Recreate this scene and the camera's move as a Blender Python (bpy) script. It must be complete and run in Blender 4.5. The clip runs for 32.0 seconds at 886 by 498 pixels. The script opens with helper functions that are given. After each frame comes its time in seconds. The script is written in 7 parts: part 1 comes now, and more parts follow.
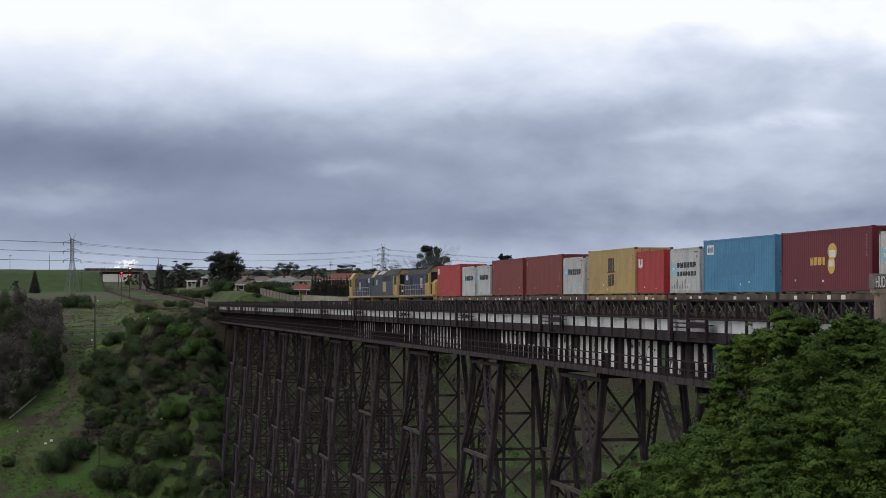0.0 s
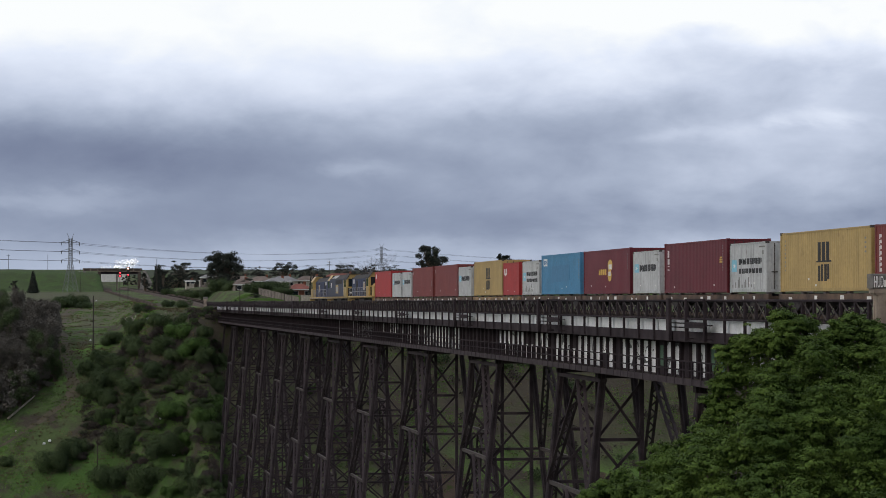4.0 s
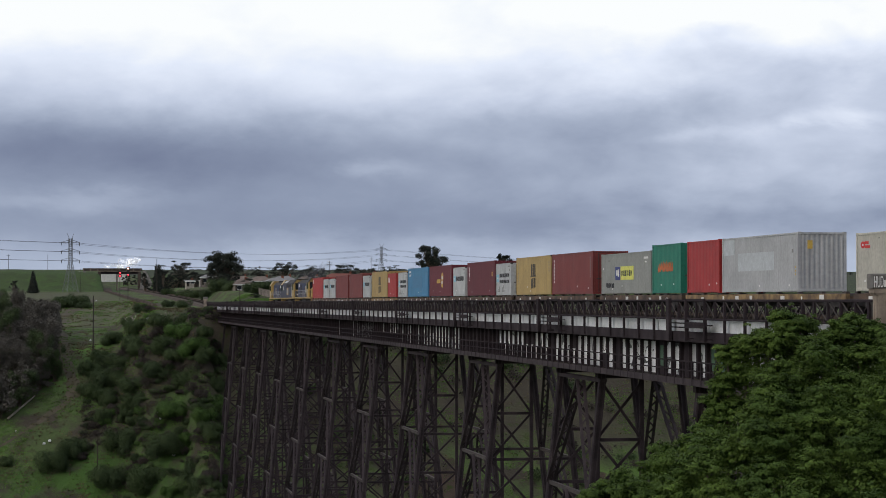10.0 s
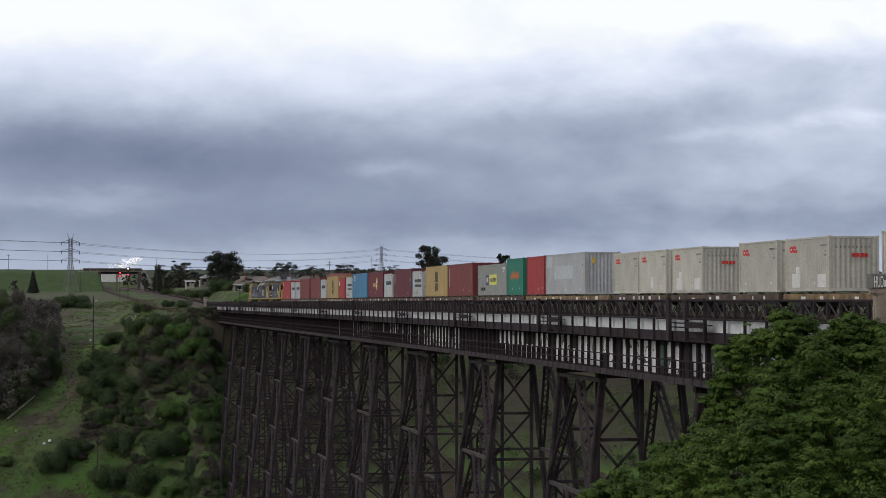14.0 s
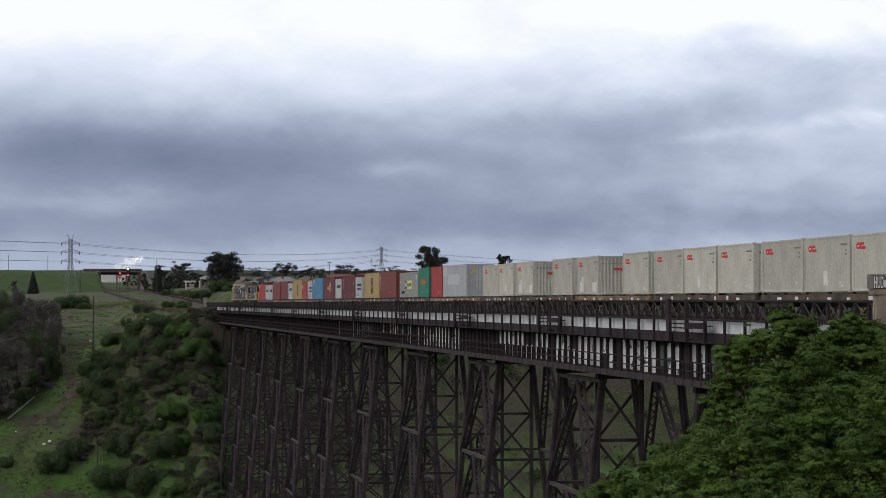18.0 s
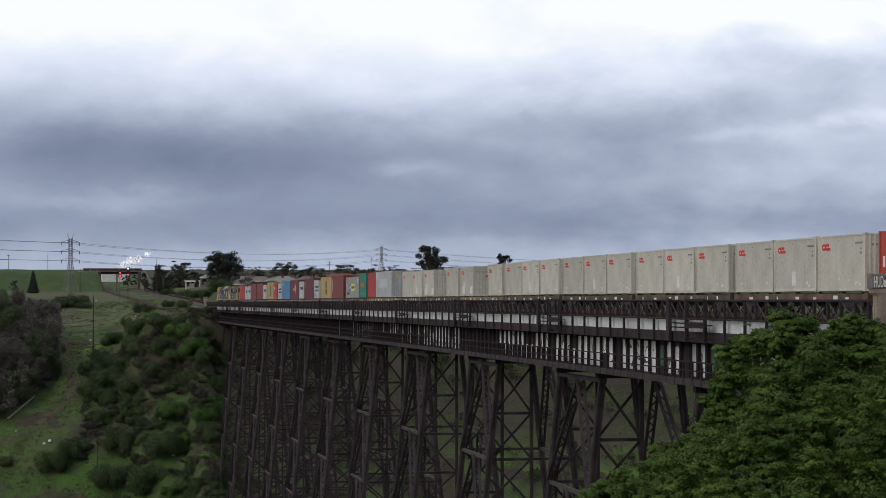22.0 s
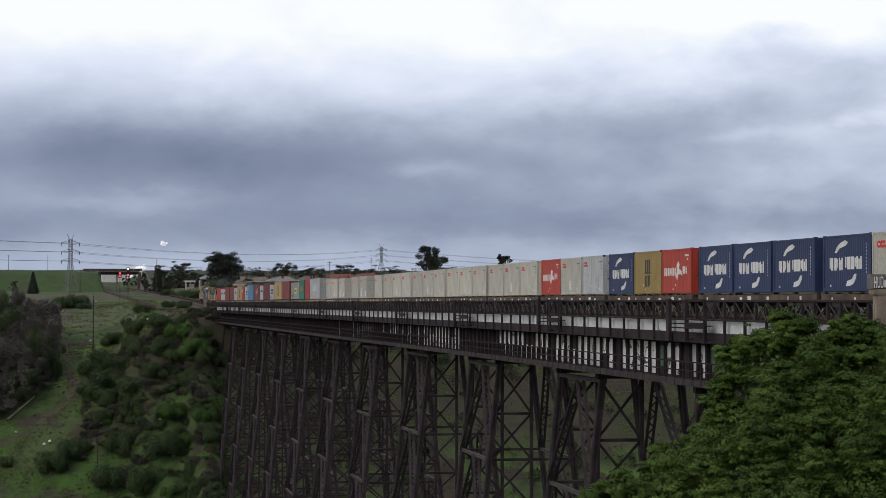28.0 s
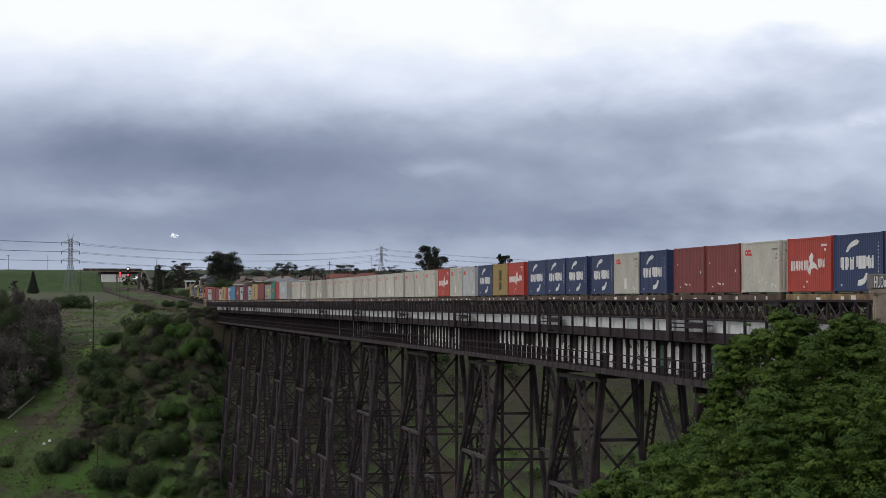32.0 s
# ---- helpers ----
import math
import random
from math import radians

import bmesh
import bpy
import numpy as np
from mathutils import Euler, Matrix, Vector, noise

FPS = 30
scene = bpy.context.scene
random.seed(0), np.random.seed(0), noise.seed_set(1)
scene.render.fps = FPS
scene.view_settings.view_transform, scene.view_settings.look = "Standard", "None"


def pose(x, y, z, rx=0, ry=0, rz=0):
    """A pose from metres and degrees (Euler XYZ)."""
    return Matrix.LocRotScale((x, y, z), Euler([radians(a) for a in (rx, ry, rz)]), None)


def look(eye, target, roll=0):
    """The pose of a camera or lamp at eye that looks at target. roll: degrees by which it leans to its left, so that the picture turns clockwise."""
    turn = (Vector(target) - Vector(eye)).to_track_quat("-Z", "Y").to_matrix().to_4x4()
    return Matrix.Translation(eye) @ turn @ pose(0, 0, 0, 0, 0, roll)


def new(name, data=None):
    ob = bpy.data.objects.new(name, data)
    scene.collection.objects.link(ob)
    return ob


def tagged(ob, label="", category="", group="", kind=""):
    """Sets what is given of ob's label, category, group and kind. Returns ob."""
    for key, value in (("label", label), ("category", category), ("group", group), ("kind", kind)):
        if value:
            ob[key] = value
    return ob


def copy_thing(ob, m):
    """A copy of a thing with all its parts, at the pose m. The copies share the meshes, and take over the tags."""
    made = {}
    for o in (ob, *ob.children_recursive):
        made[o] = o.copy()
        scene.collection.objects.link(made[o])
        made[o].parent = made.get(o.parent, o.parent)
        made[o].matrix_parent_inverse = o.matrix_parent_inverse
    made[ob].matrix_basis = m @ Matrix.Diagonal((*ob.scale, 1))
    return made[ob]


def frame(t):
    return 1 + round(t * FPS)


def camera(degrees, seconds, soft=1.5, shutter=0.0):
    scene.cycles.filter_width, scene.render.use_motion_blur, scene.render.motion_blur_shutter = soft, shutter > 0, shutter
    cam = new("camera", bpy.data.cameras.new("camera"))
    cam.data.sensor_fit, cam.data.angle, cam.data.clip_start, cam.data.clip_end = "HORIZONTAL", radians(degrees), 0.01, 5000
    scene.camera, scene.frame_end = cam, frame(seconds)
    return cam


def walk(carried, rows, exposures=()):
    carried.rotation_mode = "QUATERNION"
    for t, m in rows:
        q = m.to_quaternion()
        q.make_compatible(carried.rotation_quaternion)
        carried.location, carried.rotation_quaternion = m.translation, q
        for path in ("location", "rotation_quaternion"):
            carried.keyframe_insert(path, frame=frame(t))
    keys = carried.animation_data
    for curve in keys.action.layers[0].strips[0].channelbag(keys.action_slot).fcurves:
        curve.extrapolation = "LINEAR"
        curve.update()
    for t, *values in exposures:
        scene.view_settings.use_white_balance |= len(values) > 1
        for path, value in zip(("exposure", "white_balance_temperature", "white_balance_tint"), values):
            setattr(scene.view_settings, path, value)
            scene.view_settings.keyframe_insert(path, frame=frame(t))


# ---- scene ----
# ---- camera ----
EYE = Vector((0.0, 0.0, 0.72))          # z = 0 is the top of the rails
YAW, PITCH = 9.90, 1.35               # degrees right of the track's line, and up


def aim(dyaw=0.0, dpitch=0.0):
    a, e = radians(YAW + dyaw), radians(PITCH + dpitch)
    way = Vector((math.sin(a) * math.cos(e), math.cos(a) * math.cos(e), math.sin(e)))
    return look(EYE, EYE + way * 100)


cam = camera(23.2, 32.0, soft=0.5)
walk(cam, [(0, aim(-0.042)), (0.5, aim(-0.026)), (1.0, aim(-0.018)), (1.5, aim()), (9, aim()),
           (15, aim()), (17, aim(0, 0.018)), (21, aim()), (27, aim(0, 0.01)), (30, aim(0, 0.014)), (32, aim(0, 0.005))])

# ---- light ----
world = bpy.data.worlds.new("overcast_sky")
scene.world = world
world.use_nodes = True
nt = world.node_tree
bg = nt.nodes["Background"]
sky = nt.nodes.new("ShaderNodeTexSky")
sky.sky_type = "NISHITA"
sky.sun_disc = False
sky.sun_elevation, sky.sun_rotation = radians(34), radians(241)
sky.air_density, sky.dust_density = 1.0, 4.0
mixw = nt.nodes.new("ShaderNodeMix")
mixw.data_type = "RGBA"
mixw.inputs[0].default_value = 0.6
mixw.inputs[7].default_value = (6.0, 6.2, 6.8, 1)
nt.links.new(sky.outputs[0], mixw.inputs[6])
# an overcast sky is about three times brighter overhead than at the horizon
way = nt.nodes.new("ShaderNodeTexCoord")
up = nt.nodes.new("ShaderNodeSeparateXYZ")
nt.links.new(way.outputs["Generated"], up.inputs[0])
lum = nt.nodes.new("ShaderNodeMapRange")
lum.inputs[1].default_value, lum.inputs[2].default_value, lum.inputs[3].default_value, lum.inputs[4].default_value = 0.0, 1.0, 0.52, 1.6
nt.links.new(up.outputs[2], lum.inputs[0])
grade = nt.nodes.new("ShaderNodeVectorMath")
grade.operation = "SCALE"
nt.links.new(mixw.outputs[2], grade.inputs[0]), nt.links.new(lum.outputs[0], grade.inputs["Scale"])
nt.links.new(grade.outputs[0], bg.inputs["Color"])
bg.inputs["Strength"].default_value = 0.115
sun = new("sun", bpy.data.lights.new("sun", "SUN"))
sun.data.energy, sun.data.angle, sun.data.color = 0.5, radians(60), (1, 0.97, 0.94)
sun.matrix_basis = look((-110, -60, 85), (0, 0, 0))
scene.view_settings.exposure = 0.0


# ---- materials ----
def rgba(c):
    return (c[0], c[1], c[2], 1.0)


def mat(name, base, other=None, rough=0.7, metal=0.0, scale=2.0, amount=0.35, fine=30.0, bump=0.15, island=False,
        spread=0.25, coords="Object", stretch=(1, 1, 1), gloss=0.3):
    """A worn surface: two colours mixed by large noise, fine grain on top, a light bump, and tone by object or island."""
    m = bpy.data.materials.new(name)
    m.use_nodes = True
    t = m.node_tree
    n, l = t.nodes, t.links
    p = n["Principled BSDF"]
    p.inputs["Roughness"].default_value, p.inputs["Metallic"].default_value = rough, metal
    p.inputs["Specular IOR Level"].default_value = gloss
    co = n.new("ShaderNodeTexCoord")
    mp = n.new("ShaderNodeMapping")
    mp.inputs["Scale"].default_value = stretch
    l.new(co.outputs[coords], mp.inputs[0])
    big = n.new("ShaderNodeTexNoise")
    big.inputs["Scale"].default_value, big.inputs["Detail"].default_value = scale, 5.0
    l.new(mp.outputs[0], big.inputs["Vector"])
    ramp = n.new("ShaderNodeMapRange")
    ramp.inputs[1].default_value, ramp.inputs[2].default_value = 0.35, 0.65
    ramp.inputs[3].default_value, ramp.inputs[4].default_value = 0.0, amount if other is None else 1.0
    l.new(big.outputs["Fac"], ramp.inputs[0])
    mix = n.new("ShaderNodeMix")
    mix.data_type = "RGBA"
    mix.inputs[6].default_value = rgba(base)
    mix.inputs[7].default_value = rgba(other if other else [c * 0.55 for c in base])
    l.new(ramp.outputs[0], mix.inputs[0])
    small = n.new("ShaderNodeTexNoise")
    small.inputs["Scale"].default_value, small.inputs["Detail"].default_value = fine, 3.0
    l.new(mp.outputs[0], small.inputs["Vector"])
    hs = n.new("ShaderNodeHueSaturation")
    val = n.new("ShaderNodeMath")
    val.operation = "MULTIPLY_ADD"
    val.inputs[1].default_value, val.inputs[2].default_value = 0.5, 0.75
    l.new(small.outputs["Fac"], val.inputs[0])
    if island is not None:
        if island:
            r = n.new("ShaderNodeNewGeometry").outputs["Random Per Island"]
        else:
            r = n.new("ShaderNodeObjectInfo").outputs["Random"]
        add = n.new("ShaderNodeMath")
        add.operation = "MULTIPLY_ADD"
        add.inputs[1].default_value = spread
        l.new(r, add.inputs[0])
        l.new(val.outputs[0], add.inputs[2])
        shift = n.new("ShaderNodeMath")
        shift.operation = "SUBTRACT"
        shift.inputs[1].default_value = spread / 2
        l.new(add.outputs[0], shift.inputs[0])
        l.new(shift.outputs[0], hs.inputs["Value"])
    else:
        l.new(val.outputs[0], hs.inputs["Value"])
    l.new(mix.outputs[2], hs.inputs["Color"])
    l.new(hs.outputs[0], p.inputs["Base Color"])
    if bump:
        b = n.new("ShaderNodeBump")
        b.inputs["Strength"].default_value, b.inputs["Distance"].default_value = bump, 0.02
        l.new(small.outputs["Fac"], b.inputs["Height"])
        l.new(b.outputs[0], p.inputs["Normal"])
    return m


# dark steel, lifted and blued a little to carry the haze over far spans
STEEL = mat("weathered_dark_steel", (0.0245, 0.0195, 0.0228), (0.045, 0.0358, 0.0405), rough=0.8, scale=0.8, fine=12, spread=0.2, gloss=0.06)
STEEL_LIGHT = mat("weathered_grey_steel", (0.058, 0.052, 0.053), (0.085, 0.075, 0.072), rough=0.8, scale=0.8, fine=12, spread=0.2, gloss=0.06)
# brown steel; on flange angles and laced braces its paler tone stands for light
STEEL_MID = mat("weathered_and_lit_brown_steel", (0.042, 0.0345, 0.039), (0.066, 0.054, 0.059), rough=0.8, scale=0.8, fine=12, spread=0.2, gloss=0.06)
FASCIA = mat("pale_grey_fascia_paint", (0.62, 0.64, 0.66), (0.47, 0.48, 0.49), rough=0.6, scale=0.7, fine=9, spread=0.15)
DECK = mat("dark_timber_deck", (0.034, 0.03, 0.028), (0.055, 0.047, 0.042), rough=0.9, scale=1.2, fine=14, gloss=0.02)
RAILM = mat("worn_rail_steel", (0.085, 0.066, 0.055), (0.06, 0.043, 0.034), rough=0.7, metal=0.1, scale=3, gloss=0.05)
BALLAST = mat("grey_brown_ballast", (0.1, 0.082, 0.071), (0.055, 0.046, 0.041), rough=0.95, scale=0.4, fine=8, bump=0.6, gloss=0.02)
CONCRETE = mat("weathered_sandstone_render", (0.3, 0.25, 0.205), (0.2, 0.165, 0.135), rough=0.9, scale=1.2, fine=20, bump=0.3)
FOLIAGE = mat("green_shrub_leaves", (0.09, 0.142, 0.029), (0.043, 0.075, 0.017), rough=0.6, scale=0.6, fine=3, bump=0, island=True, spread=0.42, gloss=0.06)
SCRUB = mat("dark_scrub_leaves", (0.057, 0.083, 0.035), (0.036, 0.053, 0.027), rough=0.75, scale=0.12, fine=1, bump=0, island=True, spread=0.34, gloss=0.06)
BRUSH = mat("grey_brown_bare_brush", (0.112, 0.104, 0.092), (0.082, 0.077, 0.068), rough=0.85, scale=0.1, fine=1, bump=0, island=True, spread=0.1, gloss=0.06)
DARK_BRUSH = mat("dark_brown_bare_brush", (0.066, 0.056, 0.051), (0.046, 0.041, 0.036), rough=0.85, scale=0.1, fine=1, bump=0, island=True, spread=0.25, gloss=0.06)
BLADES = mat("green_grass_blades", (0.085, 0.15, 0.034), (0.062, 0.112, 0.028), rough=0.8, scale=0.15, fine=1, bump=0, island=True, spread=0.15, gloss=0.06)
DRY_BLADES = mat("dry_grass_blades", (0.1, 0.088, 0.05), (0.062, 0.06, 0.034), rough=0.9, scale=0.15, fine=1, bump=0, island=True, spread=0.4, gloss=0.06)
SOIL = mat("bare_brown_soil", (0.088, 0.074, 0.058), (0.062, 0.058, 0.04), rough=0.95, scale=0.4, fine=4, bump=0.4, gloss=0.06)
# dark leaves with the haze of distance mixed in as a lighter grey
GUM = mat("hazy_dark_gum_leaves", (0.04, 0.046, 0.038), (0.026, 0.031, 0.026), rough=0.7, scale=0.2, fine=1, bump=0, island=True, spread=0.6, gloss=0.06)
BARK = mat("grey_brown_bark", (0.1, 0.08, 0.065), rough=0.9, scale=2)
GREEN_BUSH = mat("bright_green_leaves", (0.062, 0.112, 0.03), (0.046, 0.084, 0.024), rough=0.7, scale=0.2, fine=1, bump=0, island=True, spread=0.25, gloss=0.06)


# ---- mesh helpers ----
def link_mesh(name, verts, faces, material, parent=None, smooth=False):
    me = bpy.data.meshes.new(name)
    me.from_pydata(verts, [], faces)
    me.materials.append(material)
    if smooth:
        me.polygons.foreach_set("use_smooth", [True] * len(me.polygons))
    ob = new(name, me)
    if parent:
        ob.parent = parent
    return ob


class Geo:
    """Collects boxes, bars, cylinders and prisms of one part."""

    def __init__(self):
        self.v, self.f = [], []

    def hexa(self, pts):
        i = len(self.v)
        self.v += [tuple(p) for p in pts]
        self.f += [tuple(i + k for k in q) for q in ((0, 3, 2, 1), (4, 5, 6, 7), (0, 1, 5, 4), (1, 2, 6, 5), (2, 3, 7, 6), (3, 0, 4, 7))]
        return self

    def box(self, x0, x1, y0, y1, z0, z1, c=0.0):
        """A box; c chamfers the four edges that run along its longest side."""
        if not c:
            return self.hexa([(x0, y0, z0), (x1, y0, z0), (x1, y1, z0), (x0, y1, z0), (x0, y0, z1), (x1, y0, z1), (x1, y1, z1), (x0, y1, z1)])
        d = (x1 - x0, y1 - y0, z1 - z0)
        k = d.index(max(d))
        lo, hi = (x0, y0, z0), (x1, y1, z1)
        a, b = [(1, 2), (2, 0), (0, 1)][k]
        ring = [(lo[a] + c, lo[b]), (hi[a] - c, lo[b]), (hi[a], lo[b] + c), (hi[a], hi[b] - c), (hi[a] - c, hi[b]), (lo[a] + c, hi[b]), (lo[a], hi[b] - c), (lo[a], lo[b] + c)]
        return self.prism(ring, k, a, b, lo[k], hi[k])

    def prism(self, ring, k, a, b, s0, s1):
        i, n = len(self.v), len(ring)
        for s in (s0, s1):
            for p in ring:
                q = [0, 0, 0]
                q[a], q[b], q[k] = p[0], p[1], s
                self.v.append(tuple(q))
        self.f += [tuple(i + j for j in reversed(range(n))), tuple(i + n + j for j in range(n))]
        self.f += [(i + j, i + (j + 1) % n, i + n + (j + 1) % n, i + n + j) for j in range(n)]
        return self

    def bar(self, p, q, w, h, up=(0, 0, 1)):
        """A bar of section w by h from p to q."""
        p, q = Vector(p), Vector(q)
        d = (q - p).normalized()
        u = Vector(up)
        if abs(d.dot(u)) > 0.95:
            u = Vector((0, 1, 0))
        a = d.cross(u).normalized() * (w / 2)
        b = a.cross(d).normalized() * (h / 2)
        return self.hexa([p - a - b, p + a - b, p + a + b, p - a + b, q - a - b, q + a - b, q + a + b, q - a + b])

    def rod(self, p, q, r, r2=None, n=8):
        p, q = Vector(p), Vector(q)
        r2 = r if r2 is None else r2
        d = (q - p).normalized()
        a = d.cross(Vector((0, 0, 1)) if abs(d.z) < 0.9 else Vector((1, 0, 0))).normalized()
        b = d.cross(a)
        i = len(self.v)
        for c, rr in ((p, r), (q, r2)):
            for j in range(n):
                t = 2 * math.pi * j / n
                self.v.append(tuple(c + a * (rr * math.cos(t)) + b * (rr * math.sin(t))))
        self.f += [tuple(i + j for j in range(n)), tuple(i + n + j for j in reversed(range(n)))]
        self.f += [(i + j, i + n + j, i + n + (j + 1) % n, i + (j + 1) % n) for j in range(n)]
        return self

    def done(self, name, material, parent=None, smooth=False):
        return link_mesh(name, self.v, self.f, material, parent, smooth)


def thing(name, label, category, group="", kind="", m=None):
    e = new(name)
    e.empty_display_size = 0.5
    if m is not None:
        e.matrix_basis = m
    return tagged(e, label, category, group, kind)


def share(ob, name, parent, m=None):
    """Another object on the mesh of ob."""
    o = new(name, ob.data)
    o.parent = parent
    if m is not None:
        o.matrix_basis = m
    return o


def leaves(name, centres, outward, size, material, parent, rng, flat=0.6, jitter=0.6):
    """A crown of small leaf-shaped quads round the given centres, loosely facing outward."""
    n = len(centres)
    nrm = outward * flat + rng.normal(size=(n, 3)) * jitter
    nrm /= np.linalg.norm(nrm, axis=1, keepdims=True) + 1e-9
    a = np.cross(nrm, rng.normal(size=(n, 3)))
    a /= np.linalg.norm(a, axis=1, keepdims=True) + 1e-9
    b = np.cross(nrm, a)
    s = (size * rng.uniform(0.6, 1.3, n))[:, None]
    droop = nrm * s * 0.25
    quad = np.stack([centres - a * s, centres - b * s * 0.55 + droop, centres + a * s, centres + b * s * 0.55 + droop], 1).reshape(-1, 3)
    me = bpy.data.meshes.new(name)
    me.vertices.add(4 * n), me.loops.add(4 * n), me.polygons.add(n)
    me.vertices.foreach_set("co", quad.astype(np.float32).ravel())
    me.loops.foreach_set("vertex_index", np.arange(4 * n, dtype=np.int32))
    me.polygons.foreach_set("loop_start", np.arange(0, 4 * n, 4, dtype=np.int32))
    me.update(calc_edges=True)
    me.materials.append(material)
    ob = new(name, me)
    ob.parent = parent
    return ob


def lobes(rng, lob, count, shell=0.28):
    """Points near the skins of ellipsoid lobes (centre, radii), and the ways out of them."""
    lob = [(np.array(c, float), np.array(r, float)) for c, r in lob]
    w = np.array([(r[0] * r[1] * r[2]) ** (2 / 3) for _, r in lob])
    pick = rng.choice(len(lob), count, p=w / w.sum())
    d = rng.normal(size=(count, 3))
    d /= np.linalg.norm(d, axis=1, keepdims=True)
    rad = 1 - shell * rng.random(count) ** 1.5 + rng.normal(size=count) * 0.05
    c, r = np.array([x[0] for x in lob])[pick], np.array([x[1] for x in lob])[pick]
    return c + d * r * rad[:, None], d


# ---- the lie of the land ----
TRACK_X = 35.85
FAR_EDGE = 487.0                          # the far abutment
NEAR_END = 83.0                           # the near abutment


def climb(y):
    """Height of the rails along the line: falling a little along the viaduct, then a gentle climb."""
    d = max(0.0, y - 510.0)
    dip = -0.0012 * min(340.0, max(0.0, y - 150.0))
    return dip + 0.0128 * d * min(1.0, d / 60.0)


def line_x(y):
    """Where the line runs: straight over the viaduct, then bending a little to the left."""
    return TRACK_X - 4.1e-5 * max(0.0, y - 650.0) ** 2


def ground_z(x, y):
    n1 = noise.noise((x * 0.02, y * 0.02, 3.1))
    n2 = noise.noise((x * 0.09, y * 0.09, 7.7))
    # far plateau, edge and slope
    edge = FAR_EDGE + 10 * noise.noise((x * 0.013, 2.2, 0.4)) * min(1, abs(x - TRACK_X) / 25) - (6 if abs(x - TRACK_X) < 9 else 0)
    if x < 30:
        edge += min(30 - x, 60) * 0.35
    plate = -1.4 + 0.0128 * max(0.0, y - 510.0)
    dx = abs(x - line_x(y))
    rough_far = min(1.0, max(0.0, dx - 7) / 30)
    plate += rough_far * (n1 * 1.2 - 0.6)
    if y > 1090:
        plate += 3.0 * min(1.0, (y - 1090) / 60)
    if y > 700:
        plate += rough_far * 0.003 * (y - 700)
    # the road bank that leads to the overpass
    if x < 17 or 37 < x < 56:
        rise = min(1.0, max(0.0, (y - 955) / 28)) * min(1.0, max(0.0, (1085 - y) / 28))
        end = min(1.0, max(0.0, (16.5 - x) / 2.0)) if x < 17 else 0.8 * min(1.0, (x - 37) / 3) * min(1.0, max(0.0, (56 - x) / 10))
        plate += 8.3 * rise * end
    # ground right of the line rises to the houses
    if x > 41:
        q = min(1.0, max(0.0, (y - 505) / 90)) * min(1.0, (x - 41) / 5)
        plate += 3.3 * q * q * (3 - 2 * q) * max(0.0, min(1.0, (1100 - y) / 300))
    # left of the line the plain sinks gently to a rounded rim
    left = min(1.0, max(0.0, (19 - x) / 7))
    if left and y < 675:
        plate -= left * 0.042 * (675 - max(y, 495))
    d = edge - y
    soft = 3.0 + 9.0 * left
    fall = soft * math.log(1 + math.exp(min(60, d / soft)))
    far = plate - 0.78 * fall + (n1 * 2.0 + n2 * 0.8) * min(1, max(0, d) / 10)
    if x > 30:
        far -= 4.0 / (1 + math.exp(-max(-30, min(30, (d - 2) / 0.8))))
    # near side: a shelf that falls gently to the rim, the line's bank to the right of it
    shelf = -0.9 - 0.14 * max(0.0, y - 6.0)
    bank = min(1.0, max(0.0, (x - 26.0) / 6.0))
    top = shelf * (1 - bank) - 0.9 * bank if y < 92 else shelf * (1 - bank) - 1.6 * bank
    rim = 60 + 27 * bank if x > -60 else 60
    e = y - rim
    near = top if e <= 0 else top - 0.85 * e + (n1 * 1.5 + n2 * 0.5) * min(1, e / 8)
    floor = -52 + n1 * 2
    return max(far if y > 250 else near, floor)


def spread_axis(pts, steps):
    out = []
    for (a, b), s in zip(zip(pts, pts[1:]), steps):
        k = max(1, round((b - a) / s))
        out += [a + (b - a) * i / k for i in range(k)]
    return out + [pts[-1]]


def make_ground():
    xs = spread_axis([-4500, -1200, -400, -120, -40, 62, 260, 700, 1600, 4500], [330, 160, 40, 10, 2.5, 8, 40, 150, 300])
    ys = spread_axis([-900, -200, -20, 140, 250, 410, 535, 700, 940, 1100, 1500, 4700], [120, 30, 4, 20, 25, 2.0, 12, 40, 8, 50, 220])
    v = [(x, y, ground_z(x, y)) for y in ys for x in xs]
    w = len(xs)
    f = [(j * w + i, j * w + i + 1, (j + 1) * w + i + 1, (j + 1) * w + i) for j in range(len(ys) - 1) for i in range(w - 1)]
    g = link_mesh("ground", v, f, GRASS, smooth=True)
    return tagged(g, "grassy river gorge sides and plains with bare brown patches", "ground", kind="structure")


